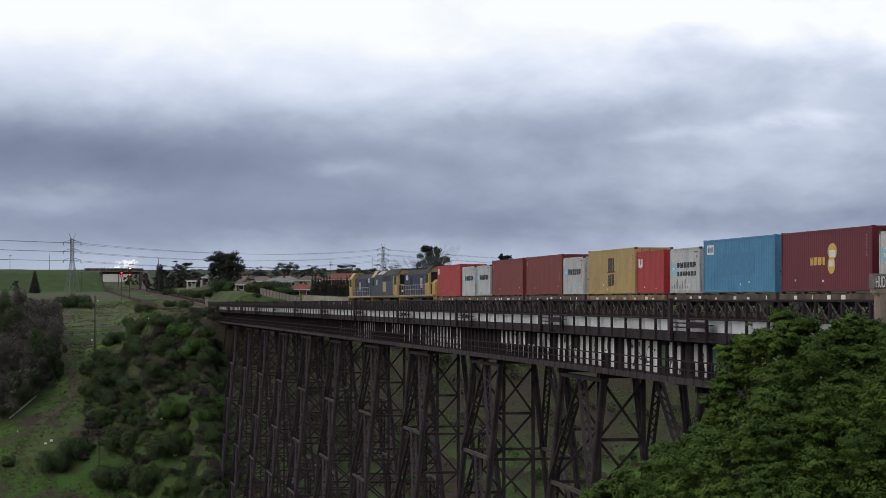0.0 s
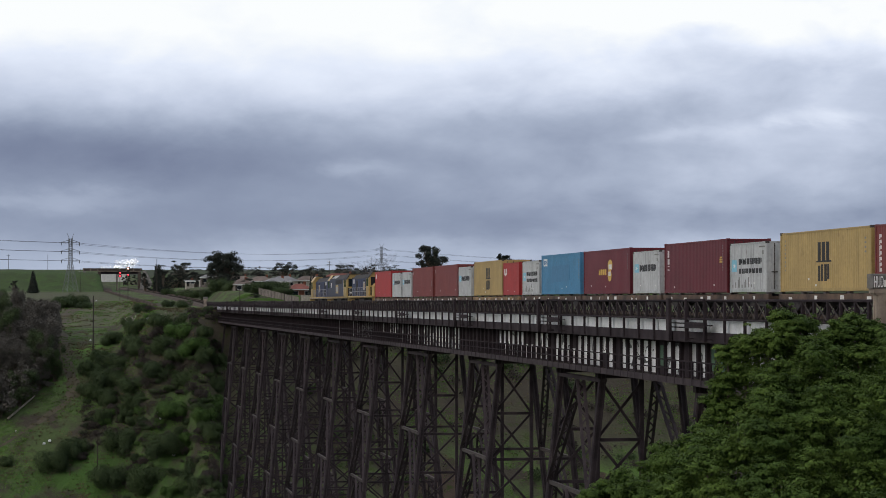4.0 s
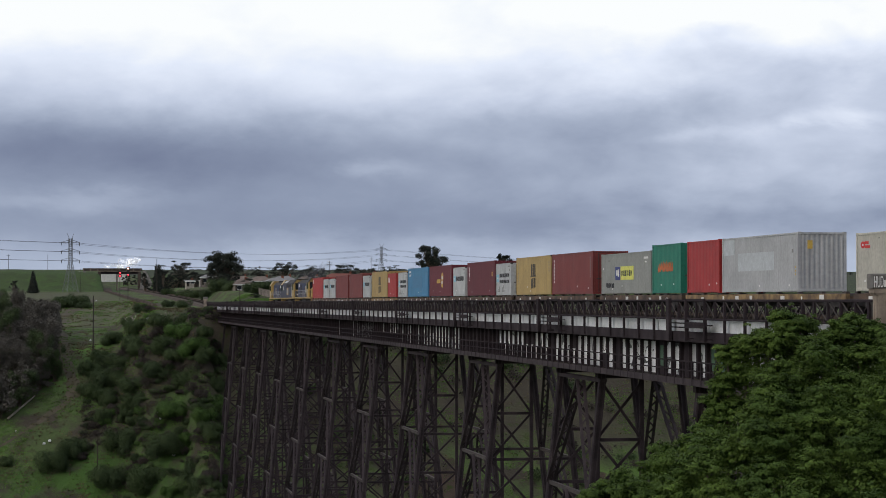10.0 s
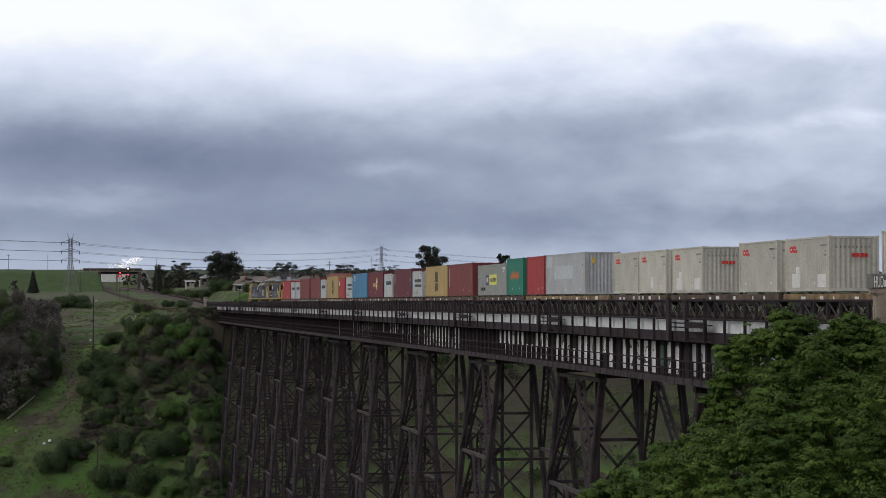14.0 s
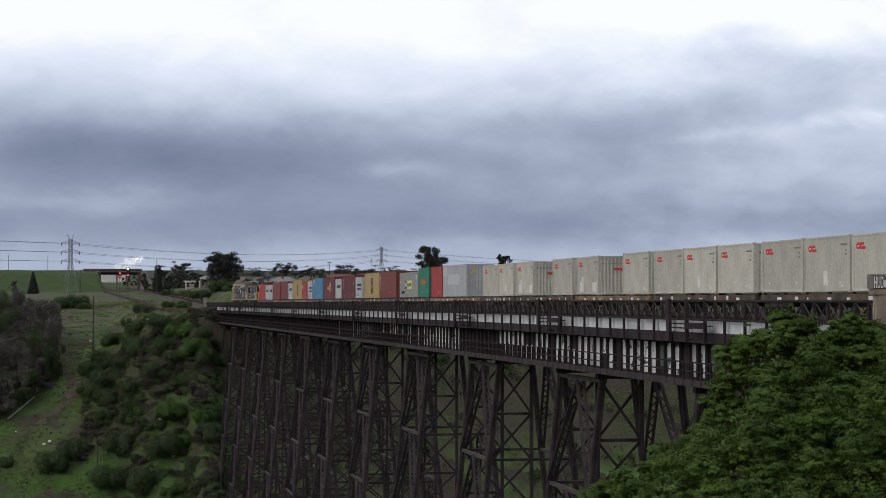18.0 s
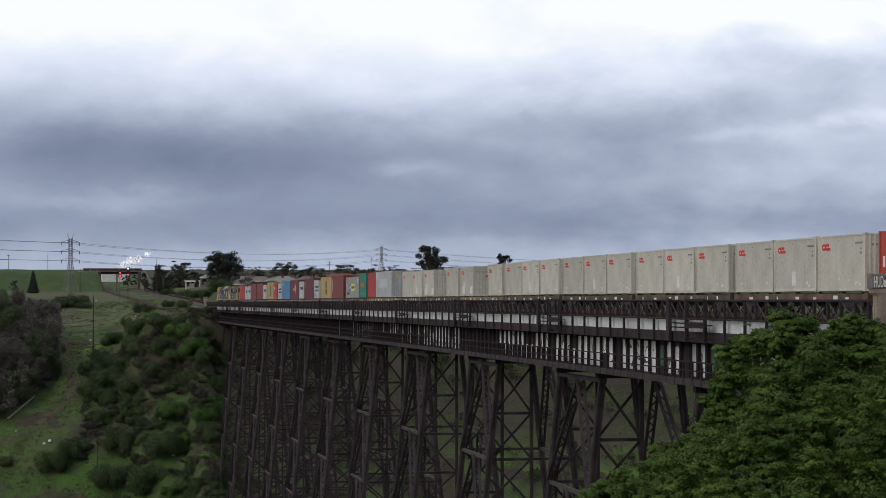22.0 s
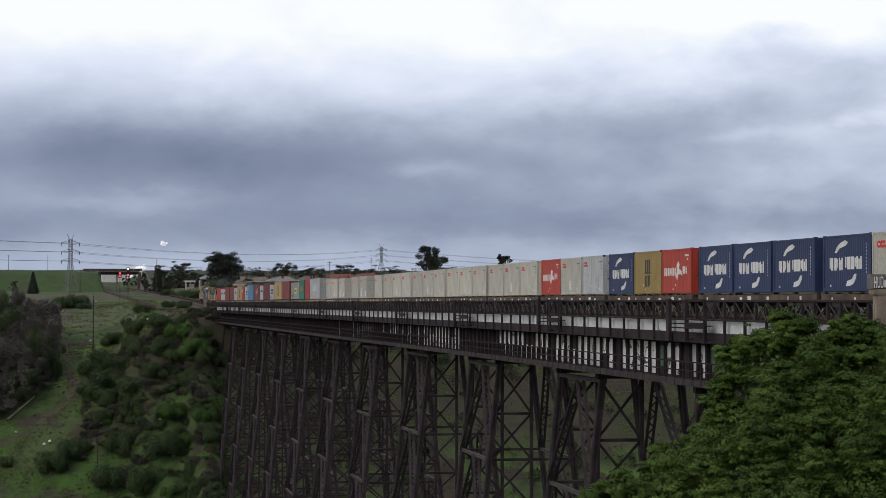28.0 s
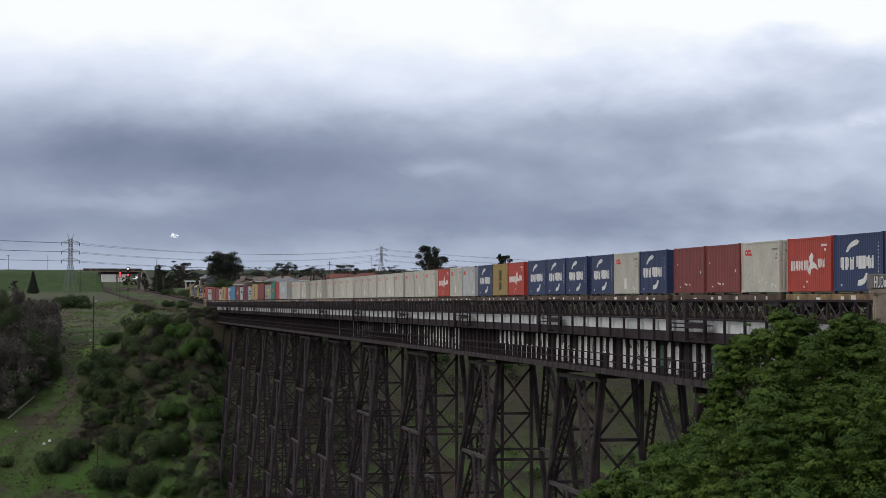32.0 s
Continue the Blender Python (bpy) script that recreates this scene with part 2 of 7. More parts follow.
def grass_material():
    """Rough grass in several greens, dry tufts, and bare brown soil."""
    m = mat("rough_grass_and_soil", (0.062, 0.1, 0.037), (0.082, 0.092, 0.049), rough=0.95, scale=0.05, fine=0.9, bump=0.0, island=None, gloss=0.05)
    t = m.node_tree
    n, l = t.nodes, t.links
    p = n["Principled BSDF"]
    co = n.new("ShaderNodeTexCoord")

    def layer(scale, lo, hi, colour, detail=8.0, rough=0.6):
        src = p.inputs["Base Color"].links[0].from_socket
        k = n.new("ShaderNodeTexNoise")
        k.inputs["Scale"].default_value, k.inputs["Detail"].default_value, k.inputs["Roughness"].default_value = scale, detail, rough
        l.new(co.outputs["Object"], k.inputs["Vector"])
        r = n.new("ShaderNodeMapRange")
        r.inputs[1].default_value, r.inputs[2].default_value = lo, hi
        l.new(k.outputs["Fac"], r.inputs[0])
        mix = n.new("ShaderNodeMix")
        mix.data_type = "RGBA"
        mix.inputs[7].default_value = rgba(colour)
        l.new(r.outputs[0], mix.inputs[0])
        l.new(src, mix.inputs[6])
        l.new(mix.outputs[2], p.inputs["Base Color"])
        return k

    layer(0.11, 0.47, 0.6, (0.092, 0.165, 0.04))
    layer(0.5, 0.58, 0.7, (0.09, 0.09, 0.05))
    layer(0.06, 0.56, 0.62, (0.075, 0.056, 0.044))
    layer(0.22, 0.56, 0.62, (0.06, 0.046, 0.036))
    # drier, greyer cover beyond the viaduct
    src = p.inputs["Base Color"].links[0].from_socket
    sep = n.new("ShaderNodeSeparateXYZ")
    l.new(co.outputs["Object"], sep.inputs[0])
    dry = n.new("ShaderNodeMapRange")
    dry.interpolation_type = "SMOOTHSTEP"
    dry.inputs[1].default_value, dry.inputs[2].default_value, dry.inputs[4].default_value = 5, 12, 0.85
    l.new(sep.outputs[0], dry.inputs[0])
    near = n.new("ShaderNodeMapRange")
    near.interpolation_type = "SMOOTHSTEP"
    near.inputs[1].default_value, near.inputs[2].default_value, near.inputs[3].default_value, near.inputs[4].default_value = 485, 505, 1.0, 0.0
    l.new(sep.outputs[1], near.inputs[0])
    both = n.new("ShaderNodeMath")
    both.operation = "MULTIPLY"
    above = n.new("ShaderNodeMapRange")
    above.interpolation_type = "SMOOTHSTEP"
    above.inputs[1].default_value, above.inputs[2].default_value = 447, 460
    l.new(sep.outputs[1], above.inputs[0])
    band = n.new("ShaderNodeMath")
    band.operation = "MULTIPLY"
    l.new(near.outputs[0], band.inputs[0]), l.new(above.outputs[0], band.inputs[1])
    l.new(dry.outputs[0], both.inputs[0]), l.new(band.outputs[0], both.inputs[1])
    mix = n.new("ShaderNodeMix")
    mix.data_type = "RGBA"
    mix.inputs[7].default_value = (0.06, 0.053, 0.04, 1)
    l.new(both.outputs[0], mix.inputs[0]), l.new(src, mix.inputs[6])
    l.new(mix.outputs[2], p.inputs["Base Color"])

    def cover(axis, stops, colour, much=0.7):
        """A cover of its own over a stretch of the plain; stops are where it sets in and gives out."""
        here = p.inputs["Base Color"].links[0].from_socket
        fac = None
        for at, out, (lo, hi) in ((axis[0], sep.outputs[0], stops[0]), (axis[1], sep.outputs[1], stops[1]), (axis[2], sep.outputs[1], stops[2])):
            r = n.new("ShaderNodeMapRange")
            r.interpolation_type = "SMOOTHSTEP"
            r.inputs[1].default_value, r.inputs[2].default_value, r.inputs[3].default_value, r.inputs[4].default_value = lo, hi, 1 - at, at
            l.new(out, r.inputs[0])
            if fac is None:
                fac = r.outputs[0]
            else:
                q = n.new("ShaderNodeMath")
                q.operation = "MULTIPLY"
                l.new(fac, q.inputs[0]), l.new(r.outputs[0], q.inputs[1])
                fac = q.outputs[0]
        half = n.new("ShaderNodeMath")
        half.operation = "MULTIPLY"
        half.inputs[1].default_value = much
        l.new(fac, half.inputs[0])
        mx = n.new("ShaderNodeMix")
        mx.data_type = "RGBA"
        mx.inputs[7].default_value = rgba(colour)
        l.new(half.outputs[0], mx.inputs[0]), l.new(here, mx.inputs[6])
        l.new(mx.outputs[2], p.inputs["Base Color"])

    cover((0, 1, 0), ((8, 13), (436, 446), (500, 512)), (0.054, 0.1, 0.028), 0.4)        # fresh grass of the spur
    cover((0, 1, 0), ((24, 30), (430, 436), (464, 473)), (0.052, 0.118, 0.025), 0.6)       # and of the clearing at its foot
    layer(0.13, 0.46, 0.6, (0.058, 0.051, 0.04))
    cover((0, 1, 0), ((16, 22), (545, 585), (900, 950)), (0.098, 0.098, 0.066))      # olive rough pasture
    cover((0, 1, 0), ((40, 60), (945, 958), (1090, 1120)), (0.05, 0.082, 0.032))     # mown road bank
    cover((1, 1, 0), ((42, 56), (625, 680), (4000, 4600)), (0.045, 0.052, 0.04))      # gardens and scrub behind the houses
    layer(0.25, 0.58, 0.7, (0.04, 0.062, 0.018), 8, 0.65)
    k = layer(0.9, 0.57, 0.82, (0.02, 0.03, 0.014), 10, 0.7)
    b = n.new("ShaderNodeBump")
    b.inputs["Strength"].default_value, b.inputs["Distance"].default_value = 0.9, 0.5
    l.new(k.outputs["Fac"], b.inputs["Height"])
    l.new(b.outputs[0], p.inputs["Normal"])
    return m


GRASS = grass_material()
make_ground()


# ---- clouded sky, far behind all ----
def cloud_material():
    m = bpy.data.materials.new("grey_cloud_layers")
    m.use_nodes = True
    t = m.node_tree
    n, l = t.nodes, t.links
    n.remove(n["Principled BSDF"])
    out = n["Material Output"]

    def math_node(op, a, b=None):
        k = n.new("ShaderNodeMath")
        k.operation = op
        for i, s in enumerate((a, b)):
            if s is None:
                continue
            if isinstance(s, (int, float)):
                k.inputs[i].default_value = s
            else:
                l.new(s, k.inputs[i])
        return k.outputs[0]

    co = n.new("ShaderNodeTexCoord")
    sep = n.new("ShaderNodeSeparateXYZ")
    l.new(co.outputs["Object"], sep.inputs[0])
    az = math_node("ARCTAN2", sep.outputs[0], sep.outputs[1])
    u = math_node("MULTIPLY", math_node("SUBTRACT", az, radians(YAW)), 3.82)
    v = math_node("MULTIPLY", sep.outputs[2], 3.82 / 4200)
    vec = n.new("ShaderNodeCombineXYZ")
    l.new(u, vec.inputs[0]), l.new(v, vec.inputs[1])
    # slow warp so that no edge is straight, and long flat cloud grain
    def cloud_noise(scale, detail, sx, sy, rough, turn=4):
        mp = n.new("ShaderNodeMapping")
        mp.inputs["Scale"].default_value = (sx, sy, 1.0)
        mp.inputs["Rotation"].default_value = (0, 0, radians(turn))
        l.new(vec.outputs[0], mp.inputs[0])
        k = n.new("ShaderNodeTexNoise")
        k.inputs["Scale"].default_value, k.inputs["Detail"].default_value, k.inputs["Roughness"].default_value = scale, detail, rough
        k.inputs["Distortion"].default_value = 0.25
        l.new(mp.outputs[0], k.inputs["Vector"])
        return math_node("SUBTRACT", k.outputs["Fac"], 0.5)

    wu = math_node("ADD", u, math_node("MULTIPLY", cloud_noise(2.6, 6, 1, 1.8, 0.58), 0.34))
    wv = math_node("ADD", v, math_node("ADD", math_node("MULTIPLY", cloud_noise(2.2, 7, 0.8, 2.2, 0.6, -6), 0.13), math_node("MULTIPLY", cloud_noise(6.0, 5, 0.8, 1.7, 0.52, -9), 0.05)))
    base = n.new("ShaderNodeValToRGB")
    cr = base.color_ramp
    cr.interpolation = "B_SPLINE"
    levels = [(0.0, 0.72), (0.075, 0.715), (0.11, 0.64), (0.15, 0.585), (0.20, 0.61), (0.25, 0.59), (0.30, 0.66), (0.35, 0.78), (0.41, 0.90), (0.47, 0.985), (0.54, 1.0), (1.0, 0.9)]
    while len(cr.elements) < len(levels):
        cr.elements.new(0.5)
    for e, (pos, c) in zip(cr.elements, levels):
        e.position, e.color = pos, (c, c, c, 1)
    l.new(wv, base.inputs[0])
    total = base.outputs[0]
    # broad masses: across, up, half width, half height, lighter or darker
    masses = [(-0.60, 0.25, 0.33, 0.045, -0.085), (-0.68, 0.18, 0.22, 0.014, 0.06), (-0.18, 0.231, 0.06, 0.018, 0.09), (-0.26, 0.123, 0.33, 0.022, -0.03),
              (0.37, 0.136, 0.38, 0.03, -0.05), (0.42, 0.42, 0.2, 0.06, -0.09), (0.46, 0.486, 0.09, 0.022, -0.08), (0.72, 0.38, 0.16, 0.06, -0.07),
              (0.37, 0.281, 0.09, 0.014, 0.07), (0.66, 0.306, 0.1, 0.018, 0.10), (0.55, 0.296, 0.06, 0.01, 0.06), (0.30, 0.326, 0.19, 0.03, -0.05),
              (0.47, 0.231, 0.3, 0.05, 0.09), (-0.74, 0.431, 0.12, 0.05, -0.05), (-0.2, 0.36, 0.25, 0.04, 0.03), (0.55, 0.24, 0.45, 0.16, 0.085)]
    for cu, cv, su, sv, amp in masses:
        du = math_node("DIVIDE", math_node("SUBTRACT", wu, cu), su)
        dv = math_node("DIVIDE", math_node("SUBTRACT", wv, cv), sv)
        q = math_node("ADD", math_node("MULTIPLY", du, du), math_node("MULTIPLY", dv, dv))
        total = math_node("ADD", total, math_node("MULTIPLY", math_node("POWER", 2.718, math_node("MULTIPLY", q, -1.0)), amp))
    # torn wisps, stronger towards the right where the layer breaks up
    tear = n.new("ShaderNodeMapRange")
    tear.interpolation_type = "SMOOTHSTEP"
    tear.inputs[1].default_value, tear.inputs[2].default_value, tear.inputs[3].default_value, tear.inputs[4].default_value = -0.35, 0.45, 0.5, 1.0
    l.new(wu, tear.inputs[0])
    wisps = math_node("ADD", math_node("MULTIPLY", cloud_noise(3.8, 7, 0.75, 1.7, 0.52, -10), 0.3), math_node("MULTIPLY", cloud_noise(9.5, 5, 0.8, 1.35, 0.5, -14), 0.16))
    total = math_node("ADD", total, math_node("MULTIPLY", wisps, tear.outputs[0]))
    ramp = n.new("ShaderNodeValToRGB")
    cr = ramp.color_ramp
    stops = [(0.4, (0.12, 0.147, 0.24)), (0.5, (0.182, 0.218, 0.325)), (0.6, (0.271, 0.32, 0.438)), (0.7, (0.4, 0.46, 0.59)), (0.8, (0.567, 0.632, 0.775)), (0.9, (0.772, 0.835, 0.965)), (0.98, (0.965, 0.99, 1.0))]
    while len(cr.elements) < len(stops):
        cr.elements.new(0.5)
    for e, (pos, c) in zip(cr.elements, stops):
        e.position, e.color = pos, rgba(c)
    l.new(total, ramp.inputs[0])
    em = n.new("ShaderNodeEmission")
    em.inputs["Strength"].default_value = 1.0
    l.new(ramp.outputs[0], em.inputs["Color"])
    l.new(em.outputs[0], out.inputs["Surface"])
    return m


def make_sky():
    g = Geo()
    n, r = 90, 4200.0
    zs = (-60, 300, 700, 1150, 1600, 2100)
    rr = (r, r, r, r, r - 60, r - 160)
    for z, q in zip(zs, rr):
        for i in range(n + 1):
            a = radians(YAW - 90 + 180 * i / n)
            g.v.append((q * math.sin(a), q * math.cos(a), z))
    w = n + 1
    g.f = [(j * w + i, j * w + i + 1, (j + 1) * w + i + 1, (j + 1) * w + i) for j in range(len(zs) - 1) for i in range(n)]
    b = g.done("backdrop", cloud_material(), smooth=True)
    return tagged(b, "layered grey and white overcast clouds drifting sideways", "sky", kind="structure")


SKY = make_sky()

# ---- railway and viaduct ----
BAY = 33.7                                # one tower and one span
PANEL = BAY / 10
NEAR_X, FAR_X = 33.2, 40.4              # the deck is wider than its one track
TOWER_X, HALF = 36.8, 2.6                 # middle of the towers, half their width at the cap
DECK_START = 82.7
FIRST = 102.2                              # near bent of the nearest tower
TOWERS = [FIRST + BAY * i for i in range(12)]
TOWER_W = 11.8
BATTER = 0.105
CAP = -4.25
PANEL_H = 7.35


def make_track():
    y0, y1 = -300.0, 1250.0
    ys = spread_axis([y0, 480, 620, y1], [60, 5, 12])
    v, f = [], []
    prof = [(-4.2, -1.5), (-2.6, -0.42), (2.6, -0.42), (4.2, -1.5)]
    ranges = ([y for y in ys if y <= NEAR_END - 2] + [NEAR_END - 2], [FAR_EDGE + 2] + [y for y in ys if y > FAR_EDGE + 2])
    for rng in ranges:
        i0 = len(v)
        for y in rng:
            v += [(line_x(y) + a, y, climb(y) + b) for a, b in prof]
        for j in range(len(rng) - 1):
            f += [(i0 + 4 * j + k, i0 + 4 * j + k + 1, i0 + 4 * j + 5 + k, i0 + 4 * j + 4 + k) for k in range(3)]
    tagged(link_mesh("track_bed", v, f, BALLAST), "grey-brown stone ballast bed of the railway line", "track bed", kind="structure")
    track = thing("railway_track", "worn steel rails on dark timber sleepers along the line", "railway track")
    for x in (-0.7475, 0.7475):
        g = Geo()
        for a, b in zip(ys, ys[1:]):
            g.bar((line_x(a) + x, a, climb(a) - 0.08), (line_x(b) + x, b, climb(b) - 0.08), 0.075, 0.16)
        g.done("rail", RAILM, track)
    g = Geo()
    y = y0
    while y < 900:
        z = climb(y)
        g.box(line_x(y) - 1.25, line_x(y) + 1.25, y, y + 0.24, z - 0.36, z - 0.16)
        y += 0.7
    tagged(g.done("sleeper_row", DECK, track), "dark timber sleepers", kind="stuff")


make_track()


def make_tower(y):
    """A trestle tower: four battered legs, caps, struts, laced inverted-V braces and crossed sway braces."""
    t = thing("trestle_tower", "dark riveted steel trestle tower with battered legs and laced braces", "bridge tower", "viaduct towers")
    t.matrix_basis = pose(TOWER_X, y, climb(y + TOWER_W / 2))
    half = HALF
    base = min(ground_z(TRACK_X - 5, y + 5), ground_z(TRACK_X + 5, y + 5), ground_z(TRACK_X, y)) - 1.0
    base = max(base, -54)

    def leg(side, z):
        return side * (half + (CAP - z) * BATTER)

    for side in (-1, 1):
        for yy in (0, TOWER_W):
            g = Geo()
            a, b = Vector((leg(side, CAP + 0.2), yy, CAP + 0.2)), Vector((leg(side, base), yy, base))
            g.bar(a, b, 0.42, 0.46)
            leg_ob = g.done("leg", STEEL, t)
            # paler strips put the lit edge of the leg into its colour
            for off in (-0.14, 0.14):
                m = Vector((off, -0.24, 0))
                Geo().bar(a + m, b + m, 0.09, 0.03, up=(0, 1, 0)).done("flange_angle", STEEL_MID, leg_ob)
            Geo().box(b.x - 0.9, b.x + 0.9, yy - 0.9, yy + 0.9, base - 0.8, base + 1.5).done("footing", CONCRETE, t)
    # caps on the bents and along the tower
    for yy in (0, TOWER_W):
        Geo().box(-half - 0.35, half + 0.35, yy - 0.25, yy + 0.25, CAP - 0.1, CAP + 0.35).done("cap_beam", STEEL, t)
    for side in (-1, 1):
        g = Geo().box(side * half - 0.22, side * half + 0.22, -0.3, TOWER_W + 0.3, CAP - 0.36, CAP - 0.12)
        g.done("cap_strut", STEEL_MID, t)
    for yy in (0, TOWER_W):
        Geo().bar((0, yy, CAP), (0, yy, base), 0.26, 0.26).done("middle_post", STEEL, t)
    z = CAP - 0.4
    while z - PANEL_H > base + 1.0:
        z2 = z - PANEL_H
        for side in (-1, 1):
            p = Vector((leg(side, z), TOWER_W / 2, z))
            q0, q1 = Vector((leg(side, z2), 0, z2)), Vector((leg(side, z2), TOWER_W, z2))
            g = Geo()
            g.bar(q0, q1, 0.24, 0.26)
            g.done("ledge_strut", STEEL_LIGHT, t)
            for q in (q0, q1):
                lace(p, q, t)
        for yy in (0, TOWER_W):
            zm = (z + z2) / 2
            for za, zb in ((z, zm), (zm, z2)):
                Geo().bar((leg(-1, zb), yy, zb), (0, yy, zb), 0.2, 0.22).done("sway_strut", STEEL, t)
                Geo().bar((leg(-1, za), yy, za), (0, yy, zb), 0.12, 0.17).done("sway_brace", STEEL, t)
                Geo().bar((0, yy + 0.06, za), (leg(-1, zb), yy + 0.06, zb), 0.12, 0.17).done("sway_brace", STEEL, t)
            Geo().bar((leg(-1, z2), yy, z2), (leg(1, z2), yy, z2), 0.16, 0.2).done("tie_strut", STEEL, t)
        z = z2
    return t


def lace(p, q, parent):
    """A laced brace: two thin flanges and short lacing bars between them."""
    p, q = Vector(p), Vector(q)
    d = q - p
    n = d.length
    d.normalize()
    side = Vector((1, 0, 0)) - d * d.x
    side.normalize()
    g = Geo()
    w = 0.22
    for s in (-w, w):
        g.bar(p + side * s, q + side * s, 0.09, 0.2, up=side)
    k = max(4, int(n / 0.6))
    for i in range(k):
        a = p + d * (n * i / k) + side * (w if i % 2 else -w)
        b = p + d * (n * (i + 1) / k) + side * (-w if i % 2 else w)
        g.bar(a, b, 0.05, 0.11, up=side)
    # paler than the legs: the light on the lacing is in the colour
    g.done("laced_brace", STEEL_MID, parent)


for ty in TOWERS:
    make_tower(ty)


def make_bay():
    """One bay of the deck: girders, fascia, parapets and the lower walkway, all in its own space from y = 0 to BAY."""
    made = []
    x0, x1 = NEAR_X - TRACK_X, FAR_X - TRACK_X
    span = thing("girder_span", "dark riveted plate girder span with stiffeners and graffiti", "bridge girder", "viaduct spans")
    for s in (-1, 1):
        xw = TOWER_X - TRACK_X + s * HALF
        Geo().box(xw - 0.02, xw + 0.02, 0.02, BAY - 0.02, -3.75, -1.62).done("web", STEEL, span)
        Geo().box(xw - 0.25, xw + 0.25, 0.02, BAY - 0.02, -3.84, -3.75).done("bottom_flange", STEEL, span)
        Geo().box(xw - 0.25, xw + 0.25, 0.02, BAY - 0.02, -1.62, -1.54).done("top_flange", STEEL, span)
        st = None
        if s > 0:
            far = Geo()
            for i in range(20):
                y = (i + 0.5) * BAY / 20
                far.box(xw + 0.02, xw + 0.22, y - 0.05, y + 0.05, -3.75, -1.62)
            tagged(far.done("stiffener_row", STEEL, span), kind="stuff")
            continue
        for i in range(20):
            y = (i + 0.5) * BAY / 20
            if st is None:
                st = Geo().box(-0.2, 0.0, -0.05, 0.05, -3.75, -1.62).done("stiffener", STEEL, span)
                st.matrix_basis = pose(xw - 0.02, y, 0)
            else:
                share(st, "stiffener", span, pose(xw - 0.02, y, 0))
    made.append(span)
    deck = thing("bridge_deck", "pale grey deck edge over a dark steel beam", "bridge deck", "viaduct deck bays")
    Geo().box(x0 + 0.35, x1 - 0.35, 0.01, BAY - 0.01, -0.62, -0.36).done("deck_slab", DECK, deck)
    for s, xa in ((-1, x0), (1, x1)):
        for i in range(10):
            y = i * PANEL
            xx = sorted((xa - s * 0.25, xa - s * 0.35))
            Geo().box(xx[0], xx[1], y + 0.06, y + PANEL - 0.06, -1.0, -0.30).done("fascia_panel", FASCIA, deck)
        xx = sorted((xa - s * 0.05, xa - s * 0.6))
        Geo().box(xx[0], xx[1], 0.01, BAY - 0.01, -1.56, -1.0).done("edge_beam", STEEL, deck)
    made.append(deck)
    for s, xa in ((-1, x0), (1, x1)):
        par = thing("lattice_parapet", "dark steel lattice parapet with crossed bars and posts", "parapet", "viaduct parapets")
        Geo().box(xa - 0.07, xa + 0.07, 0.005, BAY - 0.005, 0.62, 0.74, 0.02).done("top_rail", STEEL, par)
        Geo().box(xa - 0.07, xa + 0.07, 0.005, BAY - 0.005, -0.36, -0.26, 0.02).done("bottom_rail", STEEL, par)
        post = tall = d1 = d2 = None
        far_lattice = Geo()
        for i in range(20):
            y = i * PANEL / 2
            if s > 0:
                w = 0.09 if i % 2 == 0 else 0.07
                far_lattice.box(xa - w * 0.7, xa + w * 0.7, y - w + 0.1, y + w + 0.1, -1.5 if i % 2 == 0 else -0.28, 0.62)
            elif i % 2 == 0:
                if tall is None:
                    tall = Geo().box(xa - 0.06, xa + 0.06, -0.09, 0.09, -1.5, 0.62).done("post", STEEL, par)
                    tall.matrix_basis = pose(0, y + 0.11, 0)
                else:
                    share(tall, "post", par, pose(0, y + 0.11, 0))
            elif post is None:
                post = Geo().box(xa - 0.07, xa + 0.07, -0.07, 0.07, -0.28, 0.62).done("baluster", STEEL, par)
                post.matrix_basis = pose(0, y, 0)
            else:
                share(post, "baluster", par, pose(0, y, 0))
            if s > 0:
                h = PANEL / 2
                far_lattice.bar((xa - 0.02, y + 0.05, -0.27), (xa - 0.02, y + h - 0.05, 0.63), 0.035, 0.08)
                far_lattice.bar((xa + 0.03, y + 0.05, 0.63), (xa + 0.03, y + h - 0.05, -0.27), 0.035, 0.08)
            elif d1 is None:
                h = PANEL / 2
                d1 = Geo().bar((xa - 0.02, 0.05, -0.27), (xa - 0.02, h - 0.05, 0.63), 0.03, 0.055).done("lattice_bar", STEEL_LIGHT, par)
                d2 = Geo().bar((xa + 0.03, 0.05, 0.63), (xa + 0.03, h - 0.05, -0.27), 0.03, 0.055).done("lattice_bar", STEEL, par)
                d1.matrix_basis = d2.matrix_basis = pose(0, y, 0)
            else:
                share(d1, "lattice_bar", par, pose(0, y, 0))
                share(d2, "lattice_bar", par, pose(0, y, 0))
        if s > 0:
            tagged(far_lattice.done("lattice", STEEL, par), kind="stuff")
        made.append(par)
    wk = thing("lower_walkway", "narrow dark steel inspection walkway with handrail below deck", "walkway", "viaduct walkways")
    Geo().box(x0 + 0.02, x0 + 0.85, 0.01, BAY - 0.01, -3.72, -3.60).done("walkway_floor", DECK, wk)
    Geo().box(x0 - 0.03, x0 + 0.02, 0.01, BAY - 0.01, -3.92, -3.56).done("edge_channel", STEEL_MID, wk)
    for z in (-2.62, -3.1):
        Geo().box(x0 - 0.03, x0 + 0.03, 0.005, BAY - 0.005, z - 0.035, z + 0.035).done("handrail", STEEL, wk)
    p = None
